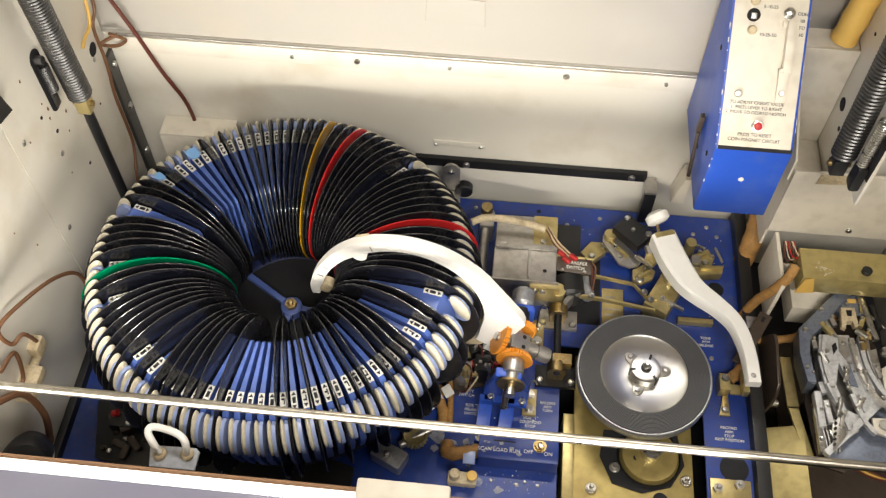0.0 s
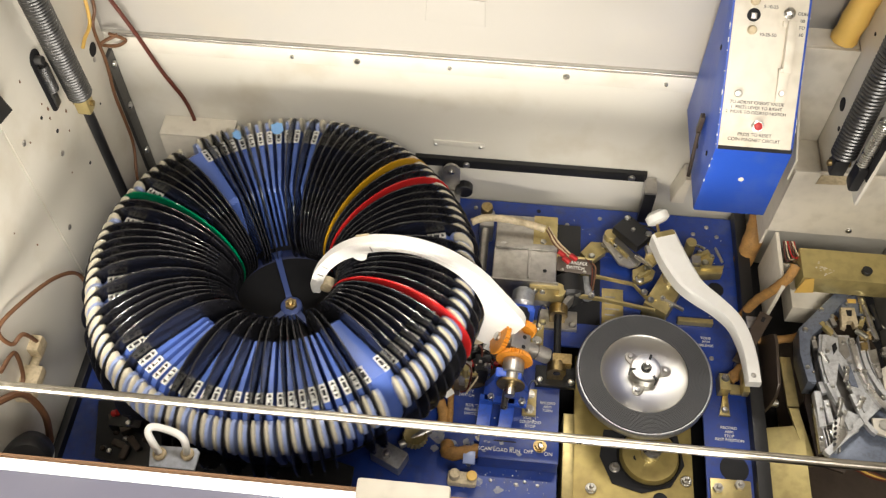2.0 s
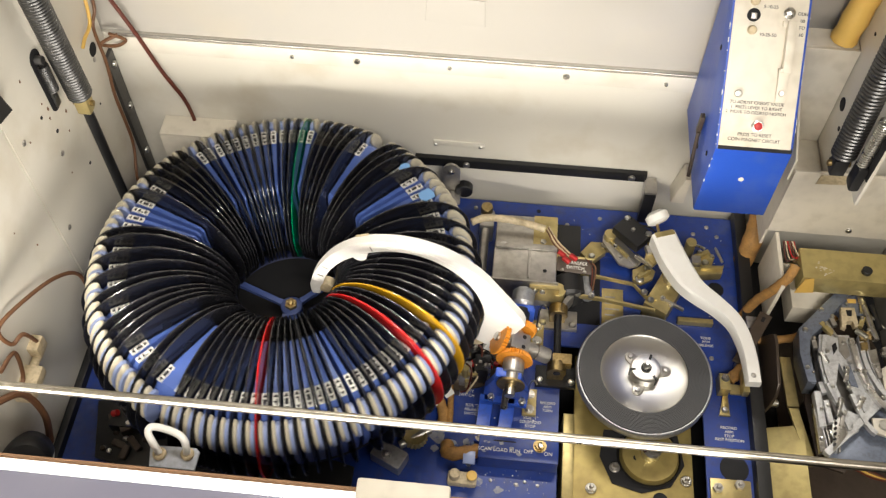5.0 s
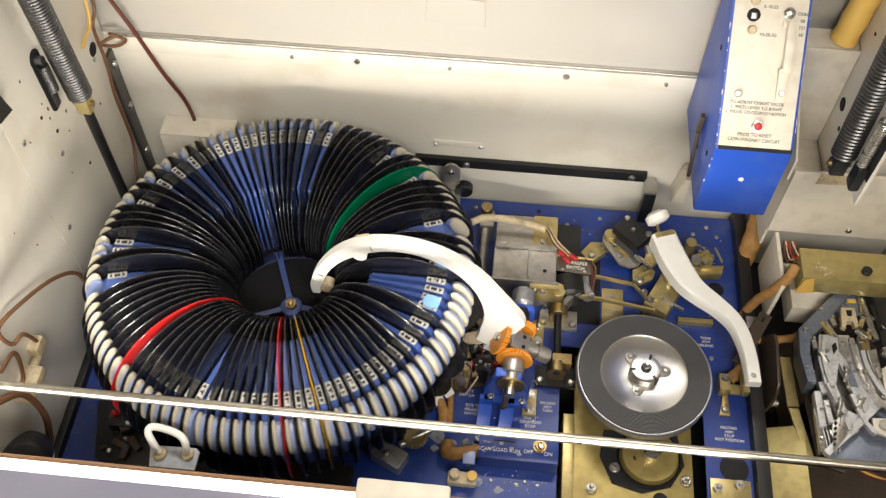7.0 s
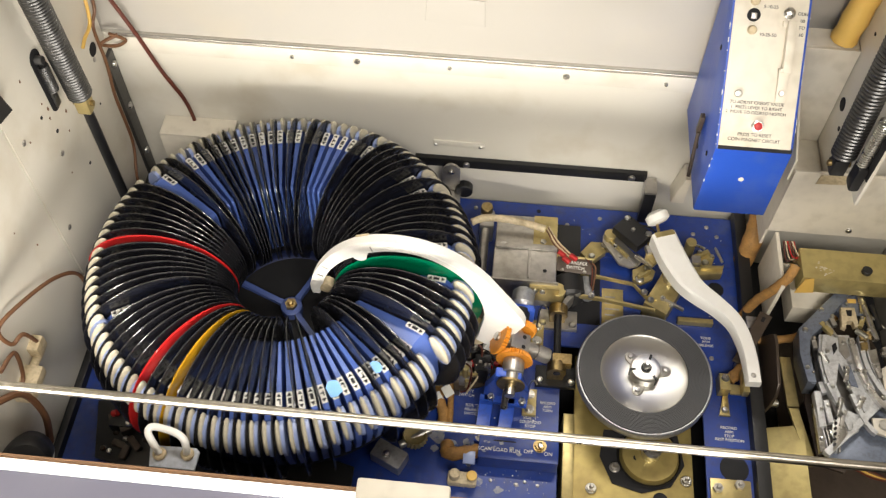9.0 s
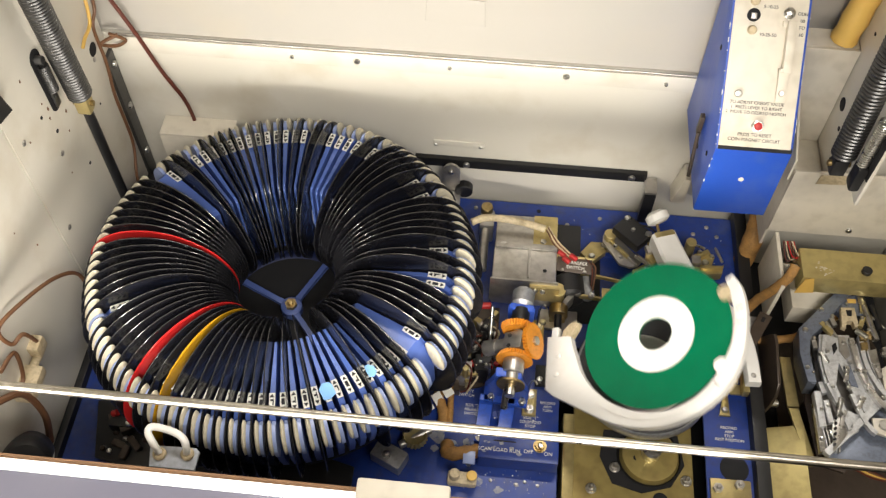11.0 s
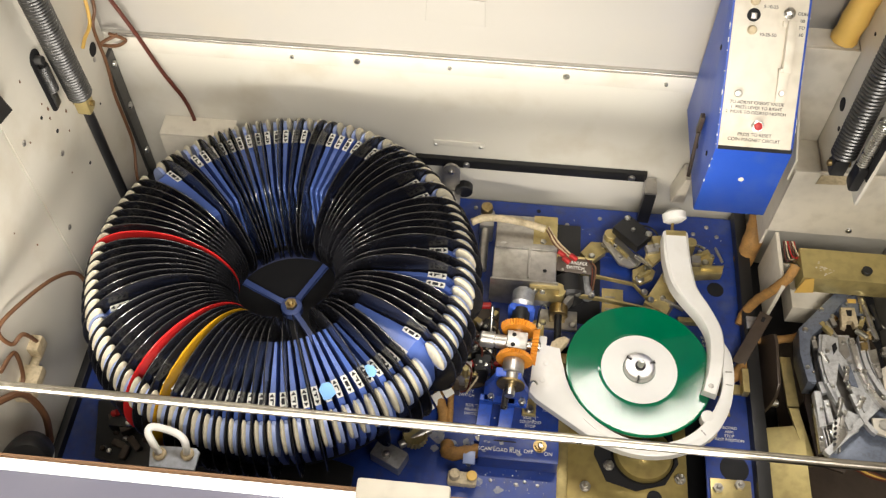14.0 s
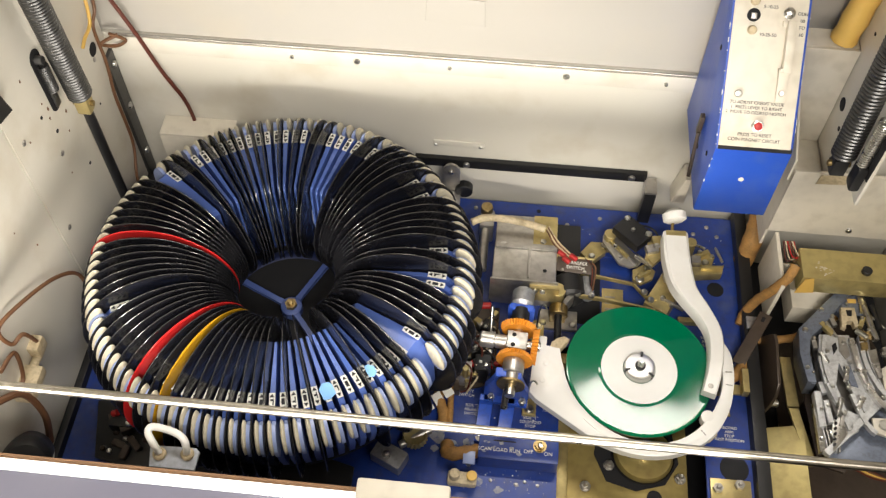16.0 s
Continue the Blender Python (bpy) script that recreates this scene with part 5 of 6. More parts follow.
def tone_mechanism():
    ob = thing("pickup_mechanism", (0.22, 0.72, 0.0), "tone arm base with zinc levers and a black switch", "mechanism")

    def plate(pts, z0, z1, mt, name="lever", label=""):
        bm = B(); prism(bm, pts, z0, z1, None, 0.0006); return part(name, bm, mt, ob, label)

    def scr(parent, x, y, z, r=0.0045):
        bm = B(); screw_head(bm, x, y, z, r, 0.003); part("screw", bm, STEEL, parent)
    bm = B(); box(bm, -0.022, 0.022, -0.016, 0.016, 0.03, 0.046, 0.003, pose(0.183, 0.757, 0, 0, 0, -42)); sw = part("black_switch", bm, BLACK, ob, "black micro switch with screws")
    scr(sw, 0.176, 0.775, 0.046); scr(sw, 0.203, 0.752, 0.046)
    a = plate([(0.118, 0.738), (0.132, 0.757), (0.148, 0.757), (0.152, 0.742), (0.132, 0.722)], 0.002, 0.012, ZINC, "foot"); scr(a, 0.133, 0.733, 0.012)
    b = plate([(0.147, 0.762), (0.16, 0.766), (0.198, 0.724), (0.192, 0.716), (0.182, 0.712), (0.168, 0.716), (0.146, 0.75)], 0.02, 0.024, CAST); scr(b, 0.17, 0.727, 0.024, 0.003)
    bm = B(); cyl(bm, (0.155, 0.757, 0.0), (0.155, 0.757, 0.034), 0.008, 18); part("post", bm, ZINC, ob)
    c = plate([(0.186, 0.712), (0.205, 0.725), (0.216, 0.712), (0.212, 0.7), (0.196, 0.690), (0.186, 0.697)], 0.014, 0.019, ZINC); scr(c, 0.195, 0.698, 0.019, 0.006)
    d = plate([(0.203, 0.745), (0.22, 0.752), (0.226, 0.728), (0.21, 0.71), (0.2, 0.722)], 0.03, 0.038, ZINC)
    bm = B(); box(bm, -0.016, 0.016, -0.03, 0.024, 0.0, 0.03, 0.001, pose(0.226, 0.675, 0, 0, 0, -28)); e = part("solenoid_cover", bm, ZINC, ob, "gold passivated folded cover")
    scr(e, 0.238, 0.694, 0.03); scr(e, 0.228, 0.7, 0.03)
    f = plate([(0.262, 0.738), (0.288, 0.752), (0.296, 0.744), (0.29, 0.728), (0.268, 0.722)], 0.014, 0.018, ZINC); scr(f, 0.282, 0.733, 0.018, 0.005)
    g = plate([(0.262, 0.722), (0.3, 0.723), (0.306, 0.73), (0.302, 0.714), (0.266, 0.708)], 0.01, 0.024, ZINC)
    bm = B(); cyl(bm, (0.296, 0.756, 0.022), (0.302, 0.728, 0.03), 0.0018); cyl(bm, (0.27, 0.76, 0.02), (0.28, 0.748, 0.03), 0.0018); part("rod", bm, STEEL, ob)
    bm = B(); cyl(bm, (0.262, 0.754, 0.0), (0.262, 0.754, 0.035), 0.007); part("post", bm, ZINC, ob)
    bm = B(); cyl(bm, (PIVOT.x, PIVOT.y, 0.0), (PIVOT.x, PIVOT.y, 0.0295), 0.014); part("pivot_post", bm, CAST, ob)
    bm = B(); box(bm, 0.245, 0.29, 0.645, 0.652, 0.0, 0.01, 0.001); part("angle", bm, ZINC, ob)
    for (x, y, z, sx, sy, sz, a, mt) in ((0.164, 0.742, 0.024, 0.022, 0.002, 0.005, -46, ZINC), (0.176, 0.73, 0.024, 0.02, 0.0015, 0.004, -46, STEEL), (0.208, 0.732, 0.038, 0.008, 0.006, 0.006, 20, CAST), (0.216, 0.742, 0.02, 0.006, 0.012, 0.022, 10, ZINC),
                                            (0.276, 0.742, 0.018, 0.012, 0.003, 0.008, 30, ZINC), (0.288, 0.72, 0.024, 0.014, 0.002, 0.006, 4, ZINC), (0.268, 0.73, 0.018, 0.006, 0.006, 0.012, 0, CAST), (0.236, 0.655, 0.03, 0.013, 0.0015, 0.004, -28, CAST), (0.2, 0.703, 0.019, 0.01, 0.002, 0.008, 35, ZINC)):
        bm = B(); box(bm, -sx, sx, -sy, sy, -0.002, sz, 0.0006, pose(x, y, z, 0, 0, a)); part("tab", bm, mt, ob)
    for x, y, z, r in ((0.183, 0.757, 0.046, 0.003), (0.149, 0.752, 0.012, 0.004), (0.162, 0.74, 0.03, 0.003), (0.206, 0.716, 0.019, 0.005), (0.214, 0.735, 0.045, 0.004), (0.222, 0.664, 0.03, 0.004), (0.232, 0.654, 0.03, 0.003), (0.274, 0.744, 0.026, 0.003), (0.292, 0.744, 0.018, 0.003)):
        scr(ob, x, y, z, r)
    part("spring", helix((0.188, 0.728, 0.03), (0.21, 0.712, 0.03), 0.0028, 0.0006, 16, 5, 9), STEEL, ob)
    part("lead", wire([(0.195, 0.77, 0.04), (0.208, 0.772, 0.034), (0.218, 0.764, 0.03), (0.222, 0.75, 0.02)], 0.0013, 6, 6), BLACK, ob)
    rs = thing("arm_rest", (0.3, 0.56, 0.0), "zinc arm rest bracket on the deck edge", "bracket")
    bm = B(); box(bm, 0.290, 0.303, 0.548, 0.57, 0.0, 0.02, 0.001); box(bm, 0.303, 0.322, 0.545, 0.558, 0.012, 0.016, 0.001); p1 = part("bracket", bm, ZINC, rs)
    bm = B(); box(bm, 0.315, 0.323, 0.542, 0.574, 0.0162, 0.03, 0.001); part("finger", bm, ZINC, rs)
    bm = B(); prism(bm, [(0.297, 0.548), (0.303, 0.548), (0.304, 0.521), (0.291, 0.521)], 0.0, 0.004, None, 0.0005); p2 = part("tongue", bm, ZINC, rs)
    bm = B(); screw_head(bm, 0.298, 0.528, 0.004, 0.004, 0.003); part("screw", bm, STEEL, p2)
    bm = B(); screw_head(bm, 0.297, 0.563, 0.02, 0.005, 0.003); part("screw", bm, STEEL, p1)
    st = thing("stop_plate", (0.3, 0.43, 0.0), "zinc stop plate screwed to the deck edge", "plate")
    bm = B(); box(bm, 0.275, 0.322, 0.412, 0.44, 0.0, 0.004, 0.001); p = part("plate", bm, ZINC, st)
    for x, y in ((0.308, 0.433), (0.283, 0.427)):
        bm = B(); nut(bm, x, y, 0.004, 0.006, 0.005); part("bolt", bm, CAST, p)


tone_mechanism()


# ---------------------------------------------------------------- coin credit box and right bay
def credit_box():
    ob = thing("credit_box", (0.265, 0.76, 0.2), "blue steel coin credit box with cream instruction face", "control box")
    x0, x1, yb, yf, z0, z1 = 0.2235, 0.303, WY1 - 0.004, 0.678, 0.202, 0.309
    K = Matrix(((0, 0, 1, 0), (1, 0, 0, 0), (0, 1, 0, 0), (0, 0, 0, 1)))
    L = Vector((0, 0.789 - 0.678, 0.413 - 0.309)).normalized()
    top = (yf + L.y * 0.21, z1 + L.z * 0.21)
    bm = B(); prism(bm, [(yf, z0), (yf, z1), (top[0], top[1]), (yb + 0.004, top[1]), (yb, z0)], x0, x1, K, 0.0012)
    part("case", bm, BLUE, ob)
    nrm = Vector((0, -L.z, L.y))
    m = Matrix.Translation((0, yf, z1)) @ Matrix((Vector((1, 0, 0)), L, nrm)).transposed().to_4x4()
    bm = B(); box(bm, x0 + 0.002, x1 - 0.003, 0.004, 0.205, 0.0005, 0.0022, 0.0006, m); f = part("face_plate", bm, TIN, ob, "cream face plate with black lettering")
    bm = B(); box(bm, x0 + 0.002, x1 - 0.001, 0.0, 0.0055, 0.0003, 0.001, 0, m); part("shadow_gap", bm, VOID, ob)
    for s, x, y, sz in (("TO ADJUST CREDIT VALUE\n1  PRESS LEVER TO RIGHT\n2  MOVE TO DESIRED NOTCH", 0.2595, 0.0445, 0.0046), ("PRESS TO RESET\nCOIN MAGNET CIRCUIT", 0.261, 0.014, 0.0049), ("10-25-50", 0.262, 0.119, 0.0048), ("5-10-25", 0.262, 0.147, 0.0048)):
        part("lettering", text_bm(s, sz, m @ Matrix.Translation((x, y, 0.0024)), 0.0002, spacing=1.1), INK, f)
    part("lettering", text_bm("ODEL\n00\nTO\n60", 0.0046, m @ Matrix.Translation((0.2952, 0.1315, 0.0024)), 0.0002, spacing=1.5), INK, f)
    # paint knocked off along the edges of the case
    bm, rc = B(), random.Random(21)
    for k in range(26):
        u, w = rc.uniform(0.0, 0.2), rc.choice((0.0004, 0.0006, 0.0008, 0.0026))
        x = x0 if k % 3 else x1
        p = m @ Vector((x, u, 0))
        box(bm, -0.0004, 0.0004, -w, w, -0.0008, 0.0002, 0, Matrix.Translation(p) @ m.to_3x3().to_4x4())
    for k in range(5):
        z = rc.uniform(z0, z1)
        box(bm, x0 - 0.0003, x0 + 0.0008, yf - 0.0003, yf + 0.0008, z, z + rc.uniform(0.001, 0.004))
    tagged(part("paint_chips", bm, PAPER, ob, "chipped paint showing pale metal"), kind="stuff")
    bm = B(); lathe(bm, [(0.0068, 0), (0.0068, 0.002), (0.0055, 0.003)], 6, m @ Matrix.Translation((0.263, 0.026, 0.0022))); rb = part("reset_nut", bm, STEEL, f)
    bm = B(); lathe(bm, [(0.0045, 0.002), (0.0042, 0.005), (0.003, 0.0055)], 20, m @ Matrix.Translation((0.263, 0.026, 0.0022))); part("button", bm, RED, rb, "red reset button")
    bm = B(); box(bm, 0.277, 0.2875, 0.052, 0.086, 0.0022, 0.0058, 0.0006, m); box(bm, 0.2765, 0.288, 0.083, 0.0865, 0.0058, 0.009, 0.0006, m); sl = part("slide", bm, TIN, f)
    bm = B(); box(bm, 0.2795, 0.2885, 0.082, 0.134, 0.0022, 0.010, 0.001, m); box(bm, 0.2755, 0.28, 0.128, 0.134, 0.0022, 0.006, 0.0008, m); part("lever_guard", bm, TIN, f)
    bm = B(); cyl(bm, m @ Vector((0.282, 0.061, 0.0058)), m @ Vector((0.282, 0.061, 0.0076)), 0.003); part("screw", bm, CAST, sl)
    for x, y, r in ((0.2395, 0.058, 0.0042), (0.281, 0.142, 0.006)):
        bm = B(); screw_head(bm, *(m @ Vector((x, y, 0.0022))), r, 0.003, nrm); part("screw", bm, STEEL, f)
    for x, y in ((0.2455, 0.123), (0.2455, 0.152)):
        bm = B(); screw_head(bm, *(m @ Vector((x, y, 0.0022))), 0.0048, 0.004, nrm); part("stud", bm, IVORY, f)
    bm = B(); lathe(bm, [(0.0068, 0), (0.0068, 0.0012), (0.005, 0.0014)], 20, m @ Matrix.Translation((0.2455, 0.138, 0.0022))); part("socket", bm, VOID, f)
    bm = B(); box(bm, -0.0028, 0.0028, -0.003, 0.003, 0.0014, 0.003, 0.0004, m @ Matrix.Translation((0.2455, 0.137, 0.0024))); part("pin", bm, CAST, f)
    bm = B(); cyl(bm, (0.262, yf - 0.0006, 0.262), (0.262, yf + 0.0005, 0.262), 0.0032); part("hole", bm, TIN, ob)
    # side lever and holes
    bm = B(); cyl(bm, (x0 - 0.004, 0.724, 0.205), (x0 - 0.004, 0.742, 0.262), 0.0022, 10); box(bm, x0 - 0.006, x0 - 0.001, 0.742, 0.75, 0.258, 0.285, 0.001); part("side_lever", bm, FLAP, ob, "dark brown steel side lever")
    for y, z, r in ((0.7, 0.275, 0.003), (0.74, 0.24, 0.003), (0.775, 0.36, 0.003)):
        bm = B(); cyl(bm, (x0 - 0.0008, y, z), (x0 + 0.0005, y, z), r); part("hole", bm, VOID, ob)
    # cream angle behind the box
    bm = B(); prism(bm, [(0.233, 0.0), (0.25, 0.0), (0.25, 0.05), (0.243, 0.05)], WY1 - 0.03, WY1 - 0.002, Matrix(((1, 0, 0, 0), (0, 0, 1, 0), (0, 1, 0, 0.05), (0, 0, 0, 1))), 0.0005)
    solo("cream_angle", bm, TIN, "small cream angle plate on the back panel", "bracket")


credit_box()
counter_spring(0.36, 0.6905, 0.62, 0.3, 0.0, "lid springs", 0.02, 0.012)


def right_bay():
    ob = thing("coin_shelf", (0.43, 0.72, 0.0), "cream folded metal shelf over the coin mechanism", "shelf")
    bm = B(); box(bm, 0.342, 0.555, 0.737, 0.741, 0.096, 0.213, 0.001); part("face", bm, TIN, ob)
    bm = B(); box(bm, 0.342, 0.346, 0.742, 0.83, 0.06, 0.209, 0.001); part("end_wall", bm, TIN, ob)
    bm = B(); box(bm, 0.347, 0.3785, 0.742, 0.7995, 0.19, 0.2, 0.001); part("top", bm, TIN, ob)
    bm = B(); box(bm, 0.352, 0.357, 0.655, 0.736, 0.015, 0.096, 0.001); part("side", bm, TIN, ob)
    bm = B(); prism(bm, [(0.0, 0.0), (0.034, 0.002), (0.036, 0.018), (0.002, 0.016)], 0.0, 0.0008, Matrix.Translation((0.37, 0.7365, 0.195)) @ pose(0, 0, 0, 90, 0, 0)); part("masking_tape", bm, IVORY, ob, "strip of yellowed tape")
    bm = B(); screw_head(bm, 0.438, 0.737, 0.11, 0.004, 0.003, (0, -1, 0)); part("screw", bm, STEEL, ob)
    bm = B(); box(bm, 0.32, 0.3785, 0.80, 0.804, 0.12, 0.345, 0.001); cb = thing("corner_box", (0.36, 0.82, 0.12), "cream metal box in the back corner", "box"); part("front", bm, TIN, cb)
    bm = B(); box(bm, 0.32, 0.3785, 0.8045, 0.833, 0.341, 0.345, 0.001); part("top", bm, TIN, cb)
    bm = B(); prism(bm, [(0.735, 0.2), (0.80, 0.14), (0.80, 0.27), (0.735, 0.235)], 0.335, 0.3375, Matrix(((0, 0, 1, 0), (1, 0, 0, 0), (0, 1, 0, 0), (0, 0, 0, 1)))); solo("cream_gusset", bm, TIN, "cream gusset plate beside the credit box", "plate")
    sp = thing("slot_spring", (0.405, 0.69, 0.3), "small tension spring set in an oblong slot", "spring")
    bm = B(); box(bm, 0.3775, 0.3792, 0.655, 0.68, 0.30, 0.39, 0.0006); part("recess", bm, VOID, sp)
    part("coil", helix((0.371, 0.667, 0.38), (0.371, 0.667, 0.315), 0.0055, 0.0011, 20, 5, 10), STEEL, sp)
    bm = B(); box(bm, 0.366, 0.3775, 0.657, 0.675, 0.28, 0.315, 0.004); part("hook", bm, BLACK, sp)
    for y, z, r in ((0.784, 0.28, 0.008), (0.79, 0.38, 0.002), (0.75, 0.225, 0.002), (0.765, 0.26, 0.003)):
        bm = B(); cyl(bm, (0.3795, y, z), (0.3782, y, z), r, 18, 0.0002); part("screw_hole", bm, VOID, cab)
    for k in range(7):
        part("lead", wire([(0.36 + 0.002 * k, 0.72, 0.10), (0.366 + 0.003 * k, 0.70, 0.085 + 0.004 * (k % 3)), (0.38 + 0.004 * k, 0.71, 0.09)], 0.0009, 5, 6), (REDWIRE, IVORY, RED, BROWN)[k % 4], ob)
    gb = thing("gold_relay_box", (0.44, 0.68, 0.03), "gold tin relay box with a torn yellow label", "box")
    bm = B(); box(bm, 0.378, 0.53, 0.668, 0.712, 0.068, 0.10, 0.002); c = part("case", bm, GOLDTIN, gb)
    bm = B(); cyl(bm, (0.455, 0.682, 0.1), (0.455, 0.682, 0.106), 0.006); part("grommet", bm, BLACK, c)
    bm = B(); prism(bm, [(0.0, 0.0), (0.022, 0.004), (0.018, 0.02), (0.014, 0.034), (0.004, 0.03)], 0, 0.0008, Matrix.Translation((0.377, 0.667, 0.066)) @ pose(0, 0, 0, 90, 0, 0)); part("torn_label", bm, YELLOW, c, "torn yellow paper label")
    bm = B(); cyl(bm, (0.3575, 0.69, 0.085), (0.3775, 0.69, 0.085), 0.006); part("stud", bm, STEEL, gb)
    bm = B()
    rnd = random.Random(2)
    for i in range(26):
        a, r = rnd.uniform(0, 6.28), rnd.uniform(0, 0.011)
        box(bm, 0.405 + r * math.cos(a), 0.407 + r * math.cos(a), 0.683 + r * math.sin(a), 0.6836 + r * math.sin(a), 0.1, 0.1004)
    part("printing", bm, TIN, c)
    bm = B(); box(bm, 0.384, 0.45, 0.664, 0.715, 0.0, 0.036, 0.001); box(bm, 0.40, 0.44, 0.69, 0.712, 0.0355, 0.0675, 0.001); solo("support_bracket", bm, TIN, "cream bracket carrying the relay box", "bracket")
    # slug rejector
    rj = thing("coin_rejector", (0.42, 0.56, -0.02), "light grey cast coin rejector full of levers and screws", "coin mechanism")
    T = Matrix.Translation((0.434, 0.622, 0.05)) @ pose(0, 0, 0, 4, -6, 0)
    rnd = random.Random(11)

    def plate(pts, z0, z1, mt, name, label=""):
        """A casting or stamping of the stack; outline in millimetres across and along it."""
        bm = B(); prism(bm, [(x / 1000, y / 1000) for x, y in pts], z0 / 1000, z1 / 1000, T, 0.0006); return part(name, bm, mt, rj, label)

    def band(pts, w, z0, z1, mt, name):
        mid = spline([(x, y, 0) for x, y in pts], 4)
        l, r = [], []
        for k, p in enumerate(mid):
            d = (mid[min(k + 1, len(mid) - 1)] - mid[max(k - 1, 0)]).normalized()
            l.append((p.x - d.y * w / 2, p.y + d.x * w / 2)); r.append((p.x + d.y * w / 2, p.y - d.x * w / 2))
        return plate(l + r[::-1], z0, z1, mt, name)

    def scr(x, y, z, r=3.2, mt=STEEL):
        q = T @ Vector((x / 1000, y / 1000, z / 1000))
        bm = B(); screw_head(bm, *q, r / 1000, 0.0035, T.to_3x3() @ Vector((0, 0, 1))); part("screw", bm, mt, rj)
    # Dark sheet stands in for the unlit void behind the castings.
    plate([(-37, -10), (24, 60), (52, 0), (58, -95), (-6, -162), (-34, -154), (-42, -78)], -44, -38, FLAP, "back_plate", "dark plate standing in for the void behind the castings")
    plate([(17, 73), (25, 66), (-26, 2), (-39, -9), (-42, -32), (-37, -68), (-47, -68), (-53, -31), (-51, 2), (-14, 42)], -30, 8, SPIDERGREY, "side_wall", "blue-grey cast side wall")
    plate([(-37, -28), (-28, -20), (-25, -50), (-33, -70)], -30, -22, VOID, "recess")
    plate([(2, 52), (28, 54), (30, 26), (6, 22), (-6, 34)], -8, 2, SPIDERGREY, "top_plate", "blue-grey top plate")
    plate([(12, 48), (22, 48), (22, 42), (12, 42)], 2.2, 3, YELLOW, "tag")
    # main cradle castings
    plate([(-27, -3), (8, -3), (15, -46), (27, -92), (14, -104), (3, -76), (-8, -38), (-15, -69), (0, -123), (-8, -127), (-27, -69), (-31, -36)], -6, 4, REJGREY, "cradle", "light grey cast cradle")
    plate([(-6, -6), (2, -6), (6, -30), (0, -36), (-6, -26)], 4, 6, CAST, "gate")
    plate([(-14, -18), (-9, -14), (-8, -22), (-13, -30)], 4, 6, VOID, "slot")
    plate([(-4, -46), (4, -44), (10, -72), (2, -70)], 4.2, 7, SPIDERGREY, "gate")
    band([(8, -10), (13, -50), (26, -84), (42, -104)], 6, 2, 12, STEEL, "curved_guide")
    band([(20, -4), (22, -40), (34, -72), (50, -92)], 5, -4, 8, REJGREY, "curved_guide")
    band([(-22, -6), (-26, -40), (-18, -84), (-6, -126)], 4, 4, 9, REJGREY, "curved_guide")
    band([(30, 8), (31, -30), (44, -66)], 8, -16, -6, CAST, "curved_guide")
    band([(2, -80), (14, -116), (24, -128)], 5, -2, 6, REJGREY, "curved_guide")
    plate([(-14, -98), (-8, -130), (-27, -154), (-24, -120)], 0, 5, STEEL, "deflector")
    plate([(-40, -77), (-32, -77), (-30, -120), (-38, -122)], -14, 2, REJGREY, "strip")
    plate([(-42, -90), (-36, -120), (-32, -150), (-40, -152)], -10, 0, STEEL, "strip")
    plate([(-33, -64), (-20, -60), (-22, -76), (-30, -78)], -12, -2, REJGREY, "lug")
    plate([(44, -18), (56, -14), (58, -36), (50, -40)], -8, 4, CAST, "lug")
    plate([(40, -46), (48, -40), (58, -70), (46, -84), (40, -70)], -2, 4, TIN, "lug", "pale plate with a dark slot")
    plate([(47, -58), (52, -54), (54, -68), (49, -72)], 4.2, 4.8, VOID, "slot")
    plate([(-30, -6), (22, -4), (34, -60), (40, -90), (10, -130), (-20, -140), (-36, -120), (-30, -60)], -26, -20, CAST, "inner_plate")
    plate([(-12, -96), (8, -104), (6, -124), (-6, -132)], -6, 0, REJGREY, "gate")
    plate([(-38, -84), (-18, -92), (-22, -112), (-34, -110)], -18, -10, CAST, "gate")
    plate([(28, -20), (40, -16), (42, -44), (32, -50)], -14, -4, STEEL, "gate")
    for k in range(5):
        band([(-34 + 4 * k, -118 - 2 * k), (-32 + 4 * k, -134), (-30 + 3 * k, -150)], 1.6, -14, -2, (REJGREY, CAST, STEEL)[k % 3], "fin")
    for k in range(4):
        band([(10 + 5 * k, -14), (14 + 5 * k, -44), (24 + 5 * k, -74)], 1.4, -2, 3 + k, (CAST, REJGREY)[k % 2], "rail")
    # ivory yoke at the top
    plate([(0, 30), (16, 30), (18, 6), (13, 4), (12, 12), (4, 12), (3, 2), (-2, 4)], 4, 14, IVORY, "yoke", "yellowed ivory yoke")
    plate([(5, 26), (12, 26), (11, 18), (6, 18)], 14.2, 15, VOID, "slot")
    for y in (-4, -16):
        plate([(18, y), (26, y + 1), (26, y - 8), (18, y - 9)], 4, 12, BRASS, "spacer")
    for a, b, r, mt in (((24, 66, 6), (38, -10, 6), 4, STEEL), ((40, 40, 0), (46, 8, 0), 4.5, BLACK), ((-30, 14, 0), (-20, 8, 4), 4, CAST), ((-20, 20, 4), (-8, -8, 8), 2, STEEL), ((36, 26, 2), (52, 8, 2), 1.6, STEEL)):
        bm = B(); cyl(bm, T @ (Vector(a) / 1000), T @ (Vector(b) / 1000), r / 1000, 14); part("rod", bm, mt, rj)
    # diagonal front bar over a dark cover
    plate([(40, -84), (58, -92), (58, -156), (-34, -158), (-30, -148)], -26, -10, SPIDERGREY, "cover", "scuffed blue-grey cover plate")
    band([(42, -80), (4, -118), (-34, -154)], 8, -8, 4, REJGREY, "front_bar")
